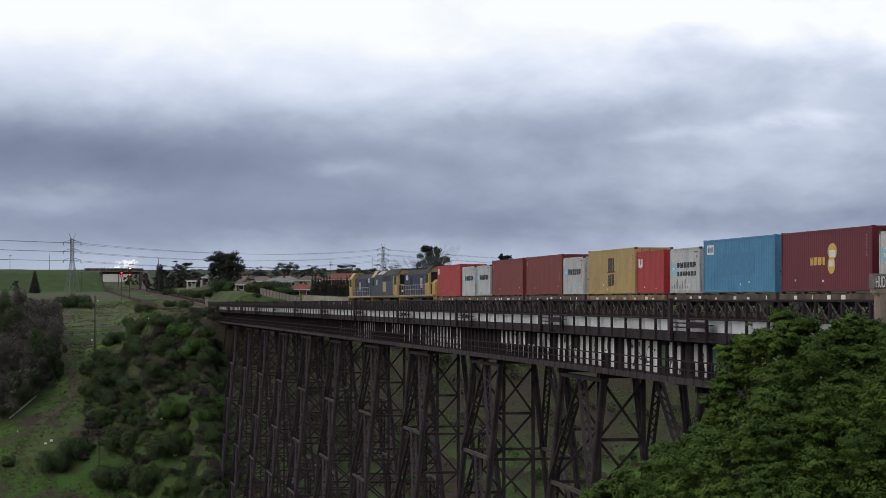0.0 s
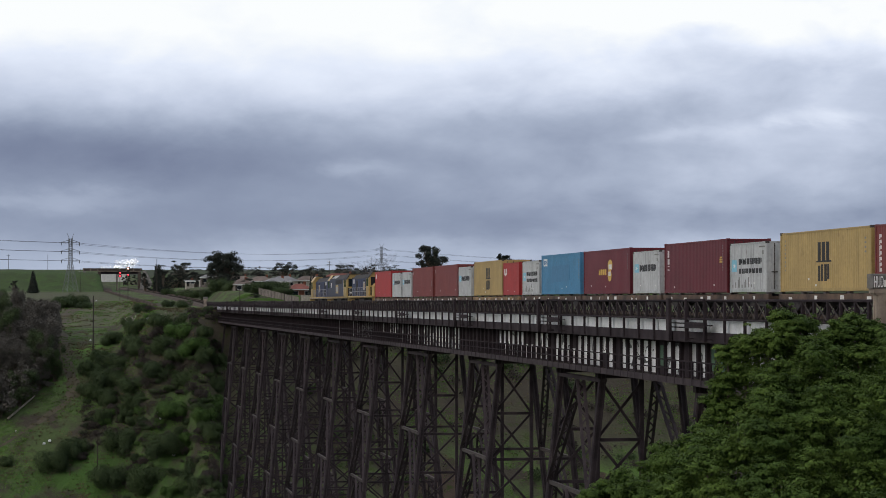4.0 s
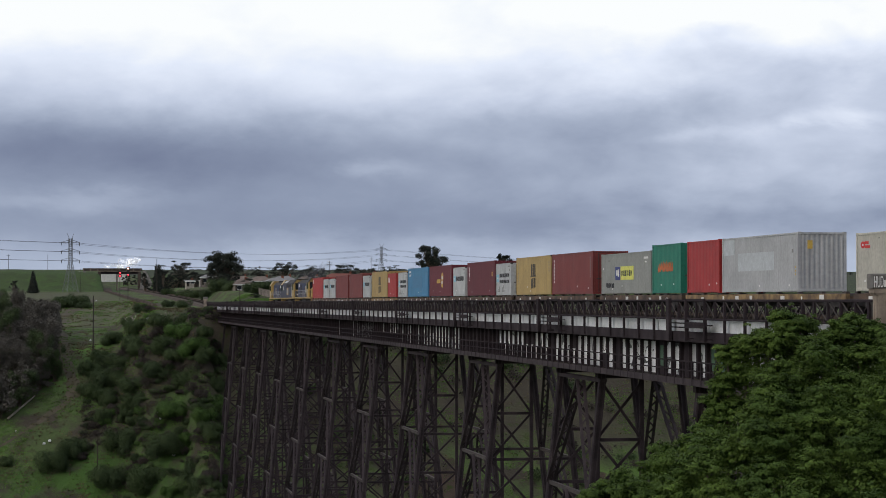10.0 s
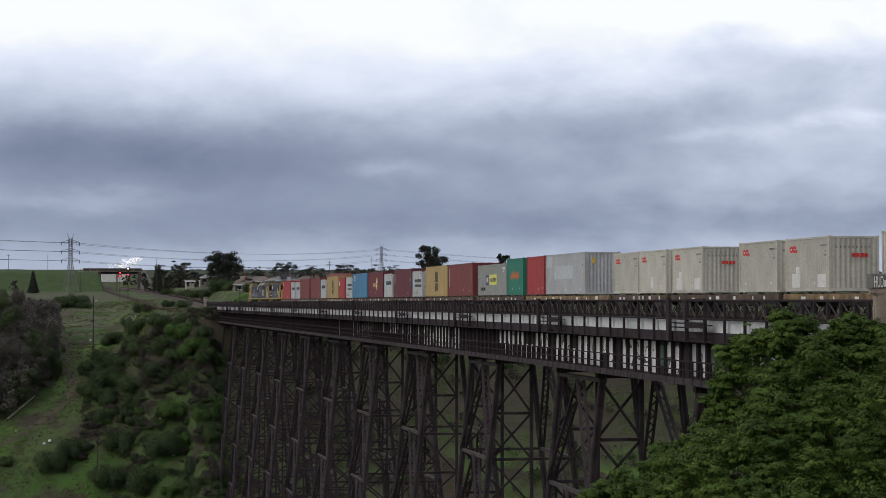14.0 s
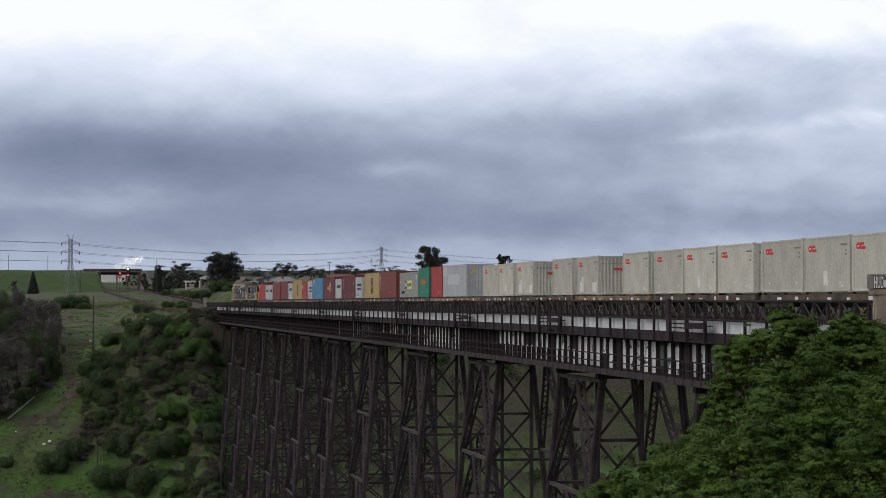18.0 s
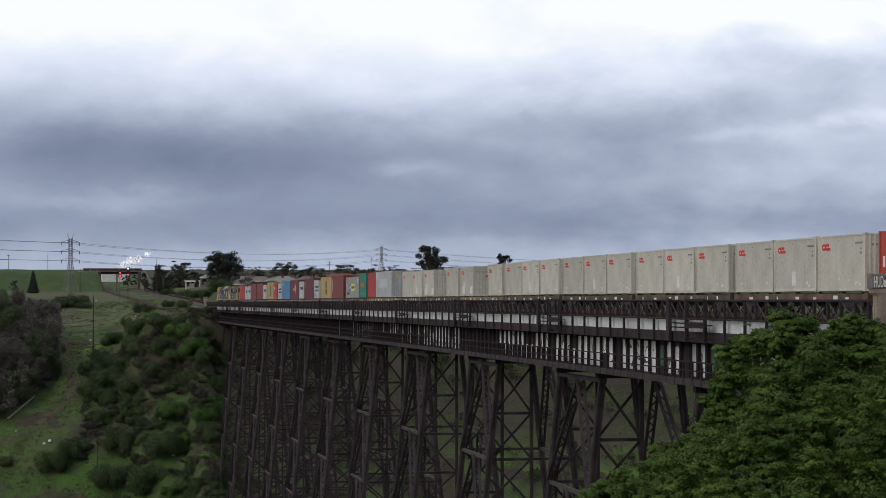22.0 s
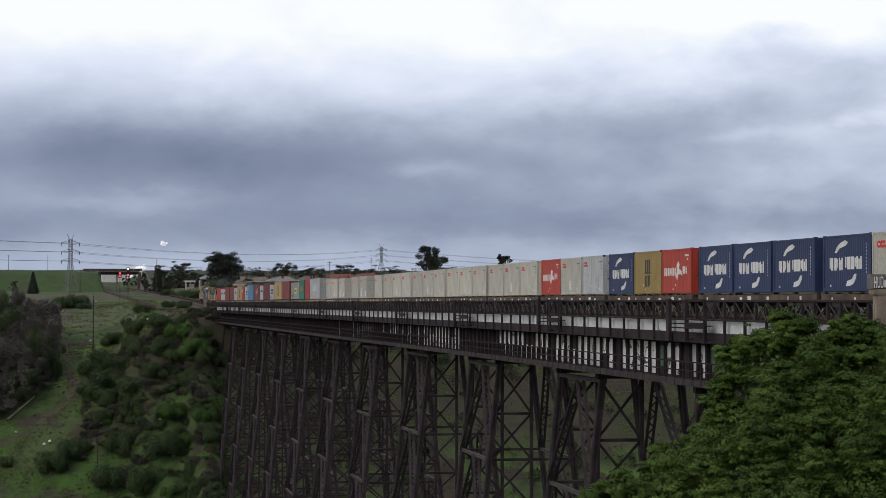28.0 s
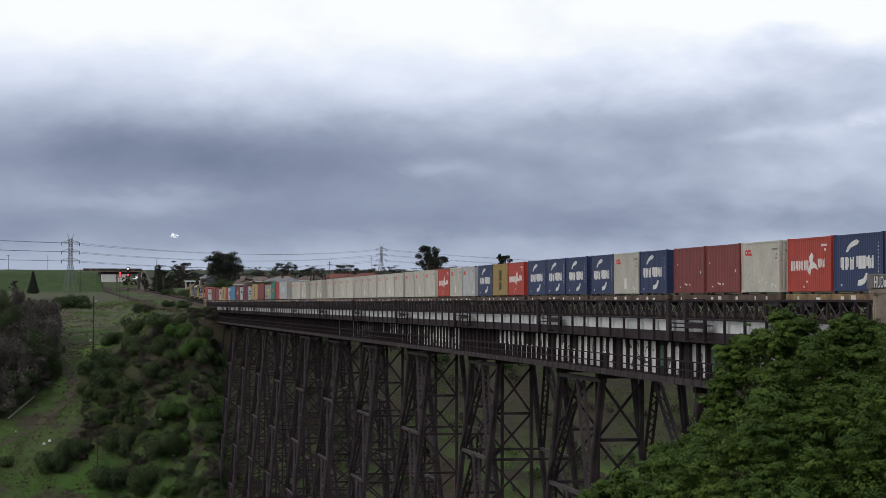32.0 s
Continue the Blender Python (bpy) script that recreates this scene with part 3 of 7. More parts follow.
    for i in range(20):
        y = (i + 0.5) * PANEL / 2
        if p is None:
            p = Geo().box(x0 - 0.05, x0 + 0.05, -0.06, 0.06, -3.9, -2.6).done("rail_post", STEEL, wk)
            p.matrix_basis = pose(0, y, 0)
        else:
            share(p, "rail_post", wk, pose(0, y, 0))
    made.append(wk)
    return made


def graffiti_material():
    """Sprayed white and grey paint with black outlines, worn through to the steel."""
    m = mat("sprayed_graffiti_paint", (0.7, 0.71, 0.72), (0.46, 0.47, 0.48), rough=0.6, scale=0.8, fine=7, spread=0.6)
    t = m.node_tree
    n, l = t.nodes, t.links
    p = n["Principled BSDF"]
    src = p.inputs["Base Color"].links[0].from_socket
    co = n.new("ShaderNodeTexCoord")
    ob = n.new("ShaderNodeObjectInfo")
    add = n.new("ShaderNodeVectorMath")
    l.new(co.outputs["Object"], add.inputs[0]), l.new(ob.outputs["Location"], add.inputs[1])
    k = n.new("ShaderNodeTexNoise")
    k.inputs["Scale"].default_value, k.inputs["Detail"].default_value, k.inputs["Distortion"].default_value = 0.55, 1.0, 0.5
    l.new(add.outputs[0], k.inputs["Vector"])
    cr = n.new("ShaderNodeValToRGB")
    cr.color_ramp.interpolation = "CONSTANT"
    cr.color_ramp.elements[0].color = (1, 1, 1, 1)
    for pos, c in ((0.33, 0.03), (0.38, 1.0), (0.63, 0.04), (0.68, 0.7)):
        e = cr.color_ramp.elements.new(pos)
        e.color = (c, c, c, 1)
    l.new(k.outputs["Fac"], cr.inputs[0])
    mix = n.new("ShaderNodeMix")
    mix.data_type = "RGBA"
    mix.blend_type = "MULTIPLY"
    mix.inputs[0].default_value = 0.93
    l.new(src, mix.inputs[6]), l.new(cr.outputs[0], mix.inputs[7])
    l.new(mix.outputs[2], p.inputs["Base Color"])
    return m


GRAFFITI = graffiti_material()
BAY0 = make_bay()
BAYS = [BAY0]


def bay_pose(i):
    y = DECK_START + i * BAY
    return pose(TRACK_X, y, climb(y), math.degrees(math.atan((climb(y + BAY * 0.9) - climb(y)) / (BAY * 0.9))))


for ob in BAY0:
    ob.matrix_basis = bay_pose(0)
for i in range(1, 12):
    BAYS.append([copy_thing(ob, bay_pose(i)) for ob in BAY0])
for ob in BAY0[2:4]:
    copy_thing(ob, pose(TRACK_X, DECK_START + 12 * BAY, climb(490)))

GREEN_SPRAY = mat("sprayed_green_paint", (0.06, 0.13, 0.07), (0.03, 0.07, 0.04), rough=0.6, scale=1.5, fine=7)
rngg = random.Random(3)
TAGS = {}


def tag_piece(kind, bay, y):
    """One painted field between two stiffeners: whole, two upright strokes, or its upper or lower part alone."""
    if kind in TAGS:
        return share(TAGS[kind], "graffiti", bay, pose(0, y, 0))
    g = Geo()
    for y0, y1, z0, z1 in {"whole": [(-0.78, 0.78, -3.55, -1.72)], "strokes": [(-0.78, -0.3, -3.5, -1.75), (0.05, 0.72, -3.5, -1.72)], "upper": [(-0.75, 0.75, -2.75, -1.7)],
                           "lower": [(-0.7, 0.7, -3.6, -2.6)], "green": [(-0.6, 0.5, -3.1, -1.9)]}[kind]:
        g.box(-1.688, -1.674, y0, y1, z0, z1)
    TAGS[kind] = g.done("graffiti", GREEN_SPRAY if kind == "green" else GRAFFITI, bay)
    TAGS[kind].matrix_basis = pose(0, y, 0)


# how thickly each stretch is painted: from, to, share of the fields
PAINTED = [(83, 150, 0.97), (150, 170, 0.9), (170, 186, 0.2), (186, 205, 0.92), (205, 214, 0.3), (214, 228, 0.75), (228, 240, 0.15), (240, 256, 0.85), (256, 390, 0.22)]
for i, bay in enumerate(BAYS[:9]):
    for k in range(19):
        yy = (k + 1) * BAY / 20
        y = DECK_START + i * BAY + yy
        odds = [c for a, e, c in PAINTED if a <= y < e]
        if not odds or rngg.random() > odds[0]:
            continue
        kind = rngg.choices(["whole", "strokes", "upper", "lower"], [7, 4, 0.8, 0.3])[0]
        if y < 121:
            kind = "strokes"
        if 109 < y < 113 or 121 < y < 123:
            tag_piece("green", bay[0], yy)
        else:
            tag_piece(kind, bay[0], yy)


def make_refuge(y):
    """A small refuge platform that hangs off the deck's edge, with rails and a heavy post."""
    r = thing("refuge_platform", "small dark steel refuge platform with rails beside the track", "platform", "viaduct refuges")
    Geo().box(-0.5, -0.02, -8.0, -4.4, -0.66, -0.6).done("platform_floor", STEEL, r)
    Geo().box(-0.5, -0.45, -8.0, -4.4, -0.78, -0.46).done("edge_plate", STEEL, r)
    for yy in (-7.9, -4.5):
        Geo().box(-0.5, -0.4, yy - 0.06, yy + 0.06, -1.5, 0.78).done("post", STEEL, r)
        Geo().box(-0.42, -0.02, yy - 0.04, yy + 0.04, -1.4, -1.32).done("outrigger", STEEL, r)
    for z in (0.75,):
        Geo().box(-0.47, -0.43, -8.0, -4.4, z - 0.03, z + 0.03).done("rail", STEEL, r)
    Geo().box(-0.2, -0.02, -0.28, 0.28, -1.55, 0.8).done("heavy_post", STEEL, r)
    for z in (-0.55, -0.78):
        Geo().box(-0.1, -0.04, -4.4, -0.28, z - 0.035, z + 0.035).done("side_rail", STEEL, r)
    r.matrix_basis = pose(NEAR_X, y, 0)
    return r


REFUGE = make_refuge(DECK_START + BAY)
for i in range(2, 12):
    copy_thing(REFUGE, pose(NEAR_X, DECK_START + i * BAY, climb(DECK_START + i * BAY)))


def make_abutment(name, y0, y1, z0):
    a = thing(name, "weathered tan stone abutment under the deck's end", "abutment")
    Geo().box(-3.2, 5.2, y0, y1, z0, -4.0).done("stonework", CONCRETE, a)
    Geo().box(-3.5, 5.5, y0 - 0.25, y1 + 0.25, -4.0, -3.86).done("bearing_shelf", CONCRETE, a)
    a.matrix_basis = pose(TRACK_X, 0, climb(y0))


make_abutment("near_abutment", 77.5, 82.2, -12)
make_abutment("far_abutment", 484.6, 488.5, -14)



CAP_STONE = mat("grey_cap_stone", (0.19, 0.18, 0.17), (0.12, 0.115, 0.11), rough=0.9, scale=1.5, fine=14, bump=0.3)


def make_pillar(x, y, s=1.0):
    """The end pillar of the parapet: a panelled shaft and an overhanging cap block."""
    p = thing("stone_end_pillar", "weathered tan stone parapet pillar with a grey cap", "pillar")
    g = Geo().box(-0.5, 0.5, -0.22, 0.22, -6, 0.95)
    g.done("shaft", CONCRETE, p)
    for x0, x1, z0, z1 in ((-0.5, -0.3, -3.0, 0.93), (0.3, 0.5, -3.0, 0.93), (-0.3, 0.3, 0.68, 0.93), (-0.3, 0.3, -3.0, -2.7)):
        Geo().box(x0, x1, -0.262, -0.222, z0, z1).done("panel_border", CONCRETE, p)
    for y0, y1, z0, z1 in ((-0.22, -0.1, -3.0, 0.93), (0.1, 0.22, -3.0, 0.93), (-0.1, 0.1, 0.68, 0.93)):
        Geo().box(-0.542, -0.502, y0, y1, z0, z1).done("panel_border", CONCRETE, p)
    Geo().box(-0.62, 0.62, -0.28, 0.28, 0.93, 0.99).done("moulding", CONCRETE, p)
    Geo().box(-0.68, 0.68, -0.3, 0.3, 0.99, 1.17).done("cornice", CONCRETE, p)
    Geo().box(-0.74, 0.74, -0.32, 0.32, 1.17, 1.77, 0.05).done("cap", CAP_STONE, p)
    p.matrix_basis = pose(x, y, 0) @ Matrix.Scale(s, 4)
    return p


PILLAR = make_pillar(32.5, 82.35)


LIME_SPRAY = mat("sprayed_white_paint", (0.8, 0.8, 0.79), (0.6, 0.6, 0.59), rough=0.6, scale=6)


def sprayed_letters(word, height, z, parent):
    """Sprayed capitals on the cap's face towards the gorge, with unreadable strokes after them."""
    curve = bpy.data.curves.new("letters", "FONT")
    curve.body, curve.size, curve.extrude = word, height, 0.004
    tmp = bpy.data.objects.new("letters", curve)
    scene.collection.objects.link(tmp)
    me = bpy.data.meshes.new_from_object(tmp)
    bpy.data.objects.remove(tmp)
    me.materials.append(LIME_SPRAY)
    o = new("sprayed_letters", me)
    o.parent = parent
    o.matrix_basis = pose(-0.7, -0.325, z, 90) @ Matrix.Diagonal((0.29, 1, 1, 1))
    g = Geo()
    for i in range(3):
        g.box(-0.27 + 0.2 * i, -0.15 + 0.2 * i, -0.33, -0.322, z + 0.02, z + 0.3 + 0.06 * (i % 2))
    g.done("sprayed_bar", LIME_SPRAY, parent)


make_pillar(33.0, 521.6, 0.8)

# ---- the train ----
LABEL_WHITE = mat("white_stencil_panel", (0.68, 0.68, 0.66), rough=0.6, scale=3)
sprayed_letters("HUD", 0.66, 1.22, PILLAR)
CONTAINER_W = 2.438
BOX_H = {"hc": 2.896, "std": 2.591}
BOX_L = {40: 12.192, 20: 6.058}
PAINT = {}


def paint(key, c, rust=0.25):
    m = PAINT[key] = mat("container_paint_" + key, c, [x * 0.82 for x in c], rough=0.55, scale=0.7, fine=6, bump=0.05, spread=0.28 if key == "cream" else 0.14)
    # rain-washed grime in upright runs, and rust scabs
    n, l = m.node_tree.nodes, m.node_tree.links
    p = n["Principled BSDF"]
    co, ob, add = n.new("ShaderNodeTexCoord"), n.new("ShaderNodeObjectInfo"), n.new("ShaderNodeVectorMath")
    add.operation = "MULTIPLY_ADD"
    add.inputs[1].default_value = (37.0, 11.0, 3.0)
    l.new(ob.outputs["Random"], add.inputs[0]), l.new(co.outputs["Object"], add.inputs[2])
    for stretch, scale, lo, hi, colour, much in (((1, 1, 0.09), 3.2, 0.49, 0.72, [x * 0.42 for x in c], rust * 1.6), ((1, 1, 0.5), 2.6, 0.6, 0.68, (0.09, 0.045, 0.025), rust)):
        mp, k, r, mx = n.new("ShaderNodeMapping"), n.new("ShaderNodeTexNoise"), n.new("ShaderNodeMapRange"), n.new("ShaderNodeMix")
        mp.inputs["Scale"].default_value = stretch
        k.inputs["Scale"].default_value, k.inputs["Detail"].default_value, k.inputs["Roughness"].default_value = scale, 6.0, 0.62
        r.inputs[1].default_value, r.inputs[2].default_value, r.inputs[4].default_value = lo, hi, much
        mx.data_type = "RGBA"
        mx.inputs[7].default_value = rgba(colour)
        here = p.inputs["Base Color"].links[0].from_socket
        l.new(add.outputs[0], mp.inputs[0]), l.new(mp.outputs[0], k.inputs["Vector"]), l.new(k.outputs["Fac"], r.inputs[0])
        l.new(r.outputs[0], mx.inputs[0]), l.new(here, mx.inputs[6]), l.new(mx.outputs[2], p.inputs["Base Color"])


for key, c in {"red": (0.36, 0.035, 0.035), "bright_red": (0.42, 0.05, 0.03), "brown": (0.19, 0.038, 0.034), "maroon": (0.132, 0.019, 0.028),
               "white": (0.47, 0.485, 0.49), "cream": (0.515, 0.5, 0.435), "yellow": (0.42, 0.3, 0.115), "mustard": (0.32, 0.225, 0.07), "blue": (0.07, 0.24, 0.42),
               "navy": (0.025, 0.04, 0.11), "grey": (0.29, 0.30, 0.28), "silver": (0.40, 0.41, 0.42), "green": (0.02, 0.19, 0.13)}.items():
    paint(key, c, {"white": 0.5, "yellow": 0.3, "mustard": 0.3, "cream": 0.12, "blue": 0.25}.get(key, 0.15))
CASTING = mat("dark_corner_casting", (0.06, 0.05, 0.05), rough=0.7, scale=3)

# front end of each container along the line at the start, its length, height, paint and marking
LOAD = [(202.4, 40, "hc", "red", "tag"), (189.3, 20, "std", "white", "star"), (182.4, 20, "std", "white", "star"), (175.5, 40, "hc", "brown", "code"),
        (162.1, 40, "hc", "brown", "code"), (149.4, 20, "std", "white", "star"), (141.9, 40, "hc", "yellow", "emblem"), (129.3, 20, "std", "red", "tag2"),
        (121.9, 20, "std", "white", "star_rows"), (115.1, 40, "hc", "blue", "patch"), (101.9, 40, "hc", "maroon", "foot"), (88.9, 20, "std", "white", "star"),
        (81.8, 40, "hc", "maroon", "number"), (69.1, 20, "std", "white", "star_rows"), (60.9, 40, "hc", "yellow", "emblem"), (48.3, 40, "hc", "brown", "column"),
        (33.7, 40, "std", "grey", "plate"), (21.2, 20, "hc", "green", "scrawl"), (13.8, 20, "hc", "red", "plain"), (7.2, 40, "hc", "silver", "pale_patch"),
        (-12.7, 20, "std", "cream", "ring"), (-19.0, 20, "std", "cream", "ring_b"), (-26.3, 20, "std", "cream", "ring_end"), (-39.0, 20, "std", "cream", "ring"),
        (-46.4, 20, "std", "cream", "ring_end"), (-59.0, 20, "std", "cream", "ring_c"), (-66.4, 20, "std", "cream", "ring"), (-72.7, 20, "std", "cream", "ring_b"),
        (-79.2, 20, "std", "cream", "ring_c"), (-86.7, 20, "std", "cream", "ring"), (-93.0, 20, "std", "cream", "ring_b"), (-99.3, 20, "std", "cream", "ring_c"),
        (-106.7, 20, "std", "cream", "ring"), (-113.0, 20, "std", "cream", "ring_b"), (-119.4, 20, "std", "cream", "ring_c"), (-126.7, 20, "std", "cream", "ring"),
        (-133.0, 20, "std", "cream", "ring_b"), (-139.3, 20, "std", "cream", "ring_c"), (-147.0, 20, "std", "bright_red", "rider"), (-153.3, 20, "std", "cream", "ring_b"),
        (-159.6, 20, "std", "white", "ring_c"), (-167.2, 20, "std", "navy", "swoosh"), (-173.5, 20, "std", "mustard", "emblem"), (-179.8, 20, "std", "bright_red", "rider"),
        (-187.4, 20, "std", "navy", "swoosh"), (-193.7, 20, "std", "navy", "swoosh"), (-200.1, 20, "std", "navy", "swoosh"), (-207.3, 20, "std", "navy", "swoosh"),
        (-213.5, 20, "std", "cream", "ring_b"), (-219.8, 20, "std", "navy", "swoosh"), (-227.4, 20, "std", "brown", "dots"), (-233.7, 20, "std", "brown", "dots"),
        (-240.1, 20, "std", "cream", "ring_c"), (-247.4, 20, "std", "bright_red", "rider"), (-253.8, 20, "std", "navy", "swoosh"), (-260.1, 20, "std", "brown", "dots")]
FLOOR_Z = 1.1
MOVERS = []


def corrugated(x, y0, y1, z0, z1, depth, pitch, axis):
    """A corrugated sheet in the plane x (axis 'y': it runs along y; axis 'x': along x), with a little thickness."""
    n = max(2, round((y1 - y0) / pitch))
    p = (y1 - y0) / n
    line = []
    for i in range(n):
        a = y0 + i * p
        line += [(a, 0), (a + 0.25 * p, 0), (a + 0.5 * p, depth), (a + 0.75 * p, depth)]
    line.append((y1, 0))
    g = Geo()
    for s, d in line:
        for z in (z0, z1):
            g.v.append((x + d, s, z) if axis == "y" else (s, x + d, z))
    g.f = [(2 * i, 2 * i + 2, 2 * i + 3, 2 * i + 1) for i in range(len(line) - 1)]
    return g


INK = {k: mat("marking_" + k, c, rough=0.55, scale=3, fine=12, bump=0, spread=0.05) for k, c in
       {"white": (0.72, 0.72, 0.7), "black": (0.02, 0.02, 0.022), "sky": (0.22, 0.52, 0.66), "gold": (0.62, 0.42, 0.09), "slate": (0.06, 0.19, 0.34), "lemon": (0.72, 0.72, 0.16),
        "royal": (0.03, 0.045, 0.2), "orange": (0.5, 0.13, 0.04), "pale": (0.5, 0.54, 0.56), "red": (0.6, 0.03, 0.025), "dim": (0.22, 0.22, 0.21), "rust": (0.2, 0.09, 0.04)}.items()}


def mark(c, L, H, design):
    """Plain painted shapes on the flank; a runs back from the leading end, z up, both as shares."""
    layer = [-CONTAINER_W / 2 + 0.022]
    rng = random.Random(design)

    def flat(ink, pieces, name="marking"):
        g = Geo()
        layer[0] -= 0.002
        face = layer[0]
        for a0, a1, z0, z1 in pieces:
            g.box(face, face + 0.03, L / 2 - a1 * L, L / 2 - a0 * L, z0 * H, z1 * H)
        o = g.done(name, INK[ink], c)
        if name in ("small_marking", "dirt_streak"):
            tagged(o, kind="stuff")

    def bars(a0, a1, z0, z1, n, gap=0.2):
        """Broken blocks in a row, as wide as the row of characters that they stand for."""
        w = (a1 - a0) / n
        out = []
        for i in range(n):
            p = a0 + i * w
            k, hh = w * (1 - gap), z1 - z0
            kind = (i * 3 + n) % 5
            if kind == 0:
                out += [(p, p + 0.36 * k, z0, z1), (p + 0.52 * k, p + k, z0, z1)]
            elif kind == 1:
                out += [(p, p + 0.62 * k, z0, z1), (p + 0.74 * k, p + k, z0 + 0.2 * hh, z1 - 0.1 * hh)]
            elif kind == 2:
                out += [(p + k * 0.08, p + k * 0.92, z0, z1)]
            elif kind == 3:
                out += [(p, p + 0.24 * k, z0 + 0.15 * hh, z1), (p + 0.36 * k, p + k, z0, z1)]
            else:
                out += [(p, p + 0.28 * k, z0, z1), (p + 0.38 * k, p + 0.62 * k, z0, z1 - 0.2 * hh), (p + 0.72 * k, p + k, z0, z1)]
        return out

    def poly(ink, pts, name="emblem"):
        g = Geo()
        layer[0] -= 0.002
        face = layer[0]
        n = len(pts)
        g.v = [(face + d, L / 2 - a * L, z * H) for d in (0.0, 0.03) for a, z in pts]
        g.f = [tuple(range(n)), tuple(reversed(range(n, 2 * n)))] + [(i, n + i, n + (i + 1) % n, (i + 1) % n) for i in range(n)]
        g.done(name, INK[ink], c)

    def oval(a, z, ra, rz, n=14, cut=(0, 1)):
        return [(a + ra * math.cos(6.283 * (cut[0] + (cut[1] - cut[0]) * i / n)), z + rz * math.sin(6.283 * (cut[0] + (cut[1] - cut[0]) * i / n))) for i in range(n)]

    specks = [(rng.uniform(0.1, 0.9), rng.uniform(0.08, 0.2)) for _ in range(2)]
    s = 6.058 / L
    flat("white", [(a, a + 0.03 * s, z, z + 0.035) for a, z in specks], "label_plate")
    if design == "tag":
        flat("white", [(0.03, 0.09, 0.72, 0.9)], "label_plate")
        flat("dim", bars(0.84, 0.95, 0.86, 0.89, 4), "small_marking")
    elif design == "tag2":
        flat("white", [(0.05, 0.11, 0.62, 0.82), (0.112, 0.148, 0.6, 0.68), (0.15, 0.2, 0.62, 0.82)])
    elif design in ("star", "star_rows"):
        flat("sky", [(0.04, 0.2, 0.5, 0.7) if design == "star" else (0.04, 0.18, 0.42, 0.66)], "emblem")
        poly("white", [(0.12 + (0.055 if i % 2 == 0 else 0.02) * math.cos(6.283 * i / 10), (0.6 if design == "star" else 0.54) + (0.06 if i % 2 == 0 else 0.02) * math.sin(6.283 * i / 10)) for i in range(10)])
        flat("black", bars(0.24, 0.86, 0.52, 0.68, 6) if design == "star" else bars(0.24, 0.88, 0.56, 0.68, 6) + bars(0.24, 0.88, 0.38, 0.48, 7))
        flat("dim", bars(0.8, 0.95, 0.88, 0.91, 5) + [(0.88, 0.91, 0.75, 0.82)], "small_marking")
        if design == "star_rows":
            flat("dim", [(0.06 + i * 0.06 + 0.02 * (i % 3), 0.08 + i * 0.06 + 0.02 * (i % 3), 0.1, 0.16 + 0.05 * (i % 4)) for i in range(9)], "dirt_streak")
    elif design == "code":
        flat("white", [(0.03, 0.04, 0.84 - 0.03 * i, 0.86 - 0.03 * i) for i in range(3)], "small_marking")
        flat("dim", [(0.93, 0.94, 0.5 - 0.05 * i, 0.53 - 0.05 * i) for i in range(4)], "small_marking")
    elif design == "emblem":
        w = 0.13 if L > 7 else 0.2
        a = 0.5 - w / 2
        flat("black", [(a, a + w * 0.24, 0.5, 0.8), (a + w * 0.34, a + w * 0.62, 0.5, 0.8), (a + w * 0.72, a + w * 0.96, 0.5, 0.8), (a - w * 0.12, a + w * 1.15, 0.475, 0.5),
                       (a + w * 0.02, a + w * 0.2, 0.17, 0.42), (a + w * 0.27, a + w * 0.42, 0.17, 0.44), (a + w * 0.55, a + w * 0.74, 0.17, 0.44), (a + w * 0.8, a + w * 0.95, 0.2, 0.44)])
        flat("dim", [(0.05, 0.06, 0.84 - 0.07 * i, 0.87 - 0.07 * i) for i in range(8)] + [(0.93, 0.945, 0.8 - 0.07 * i, 0.83 - 0.07 * i) for i in range(4)], "small_marking")
    elif design == "patch":
        poly("slate", [(0.24, 0.31), (0.7, 0.32), (0.7, 0.34), (0.73, 0.34), (0.73, 0.73), (0.27, 0.71), (0.27, 0.45), (0.24, 0.45)], "painted_patch")
        flat("white", [(0.05, 0.15, 0.72, 0.9)], "label_plate")
        flat("slate", bars(0.06, 0.14, 0.76, 0.86, 3), "small_marking")
        flat("dim", [(0.95, 0.957, 0.8 - 0.06 * i, 0.83 - 0.06 * i) for i in range(8)], "small_marking")
    elif design == "foot":
        flat("gold", bars(0.34, 0.51, 0.43, 0.56, 4))
        poly("gold", oval(0.585, 0.64, 0.05, 0.13))
        poly("gold", oval(0.575, 0.42, 0.04, 0.14))
        flat("white", [(0.555, 0.62, 0.55, 0.66), (0.55, 0.6, 0.40, 0.5)], "emblem_light")
        flat("dim", [(0.94, 0.946, 0.84 - 0.05 * i, 0.87 - 0.05 * i) for i in range(7)], "small_marking")
    elif design == "number":
        flat("white", [(0.05, 0.075, 0.72, 0.86), (0.05, 0.08, 0.58, 0.69), (0.06, 0.07, 0.6, 0.67), (0.05, 0.08, 0.46, 0.48), (0.05, 0.08, 0.53, 0.55)])
        flat("gold", [(0.885, 0.925, 0.6, 0.63), (0.885, 0.925, 0.56, 0.59), (0.89, 0.92, 0.64, 0.67)], "small_marking")
        flat("dim", [(0.93, 0.936, 0.86 - 0.05 * i, 0.89 - 0.05 * i) for i in range(10)], "small_marking")
    elif design == "column":
        flat("white", [(0.04, 0.062, 0.8 - 0.085 * i, 0.85 - 0.085 * i) for i in range(7)] + [(0.04, 0.047, 0.775 - 0.085 * i, 0.82 - 0.085 * i) for i in range(6)])
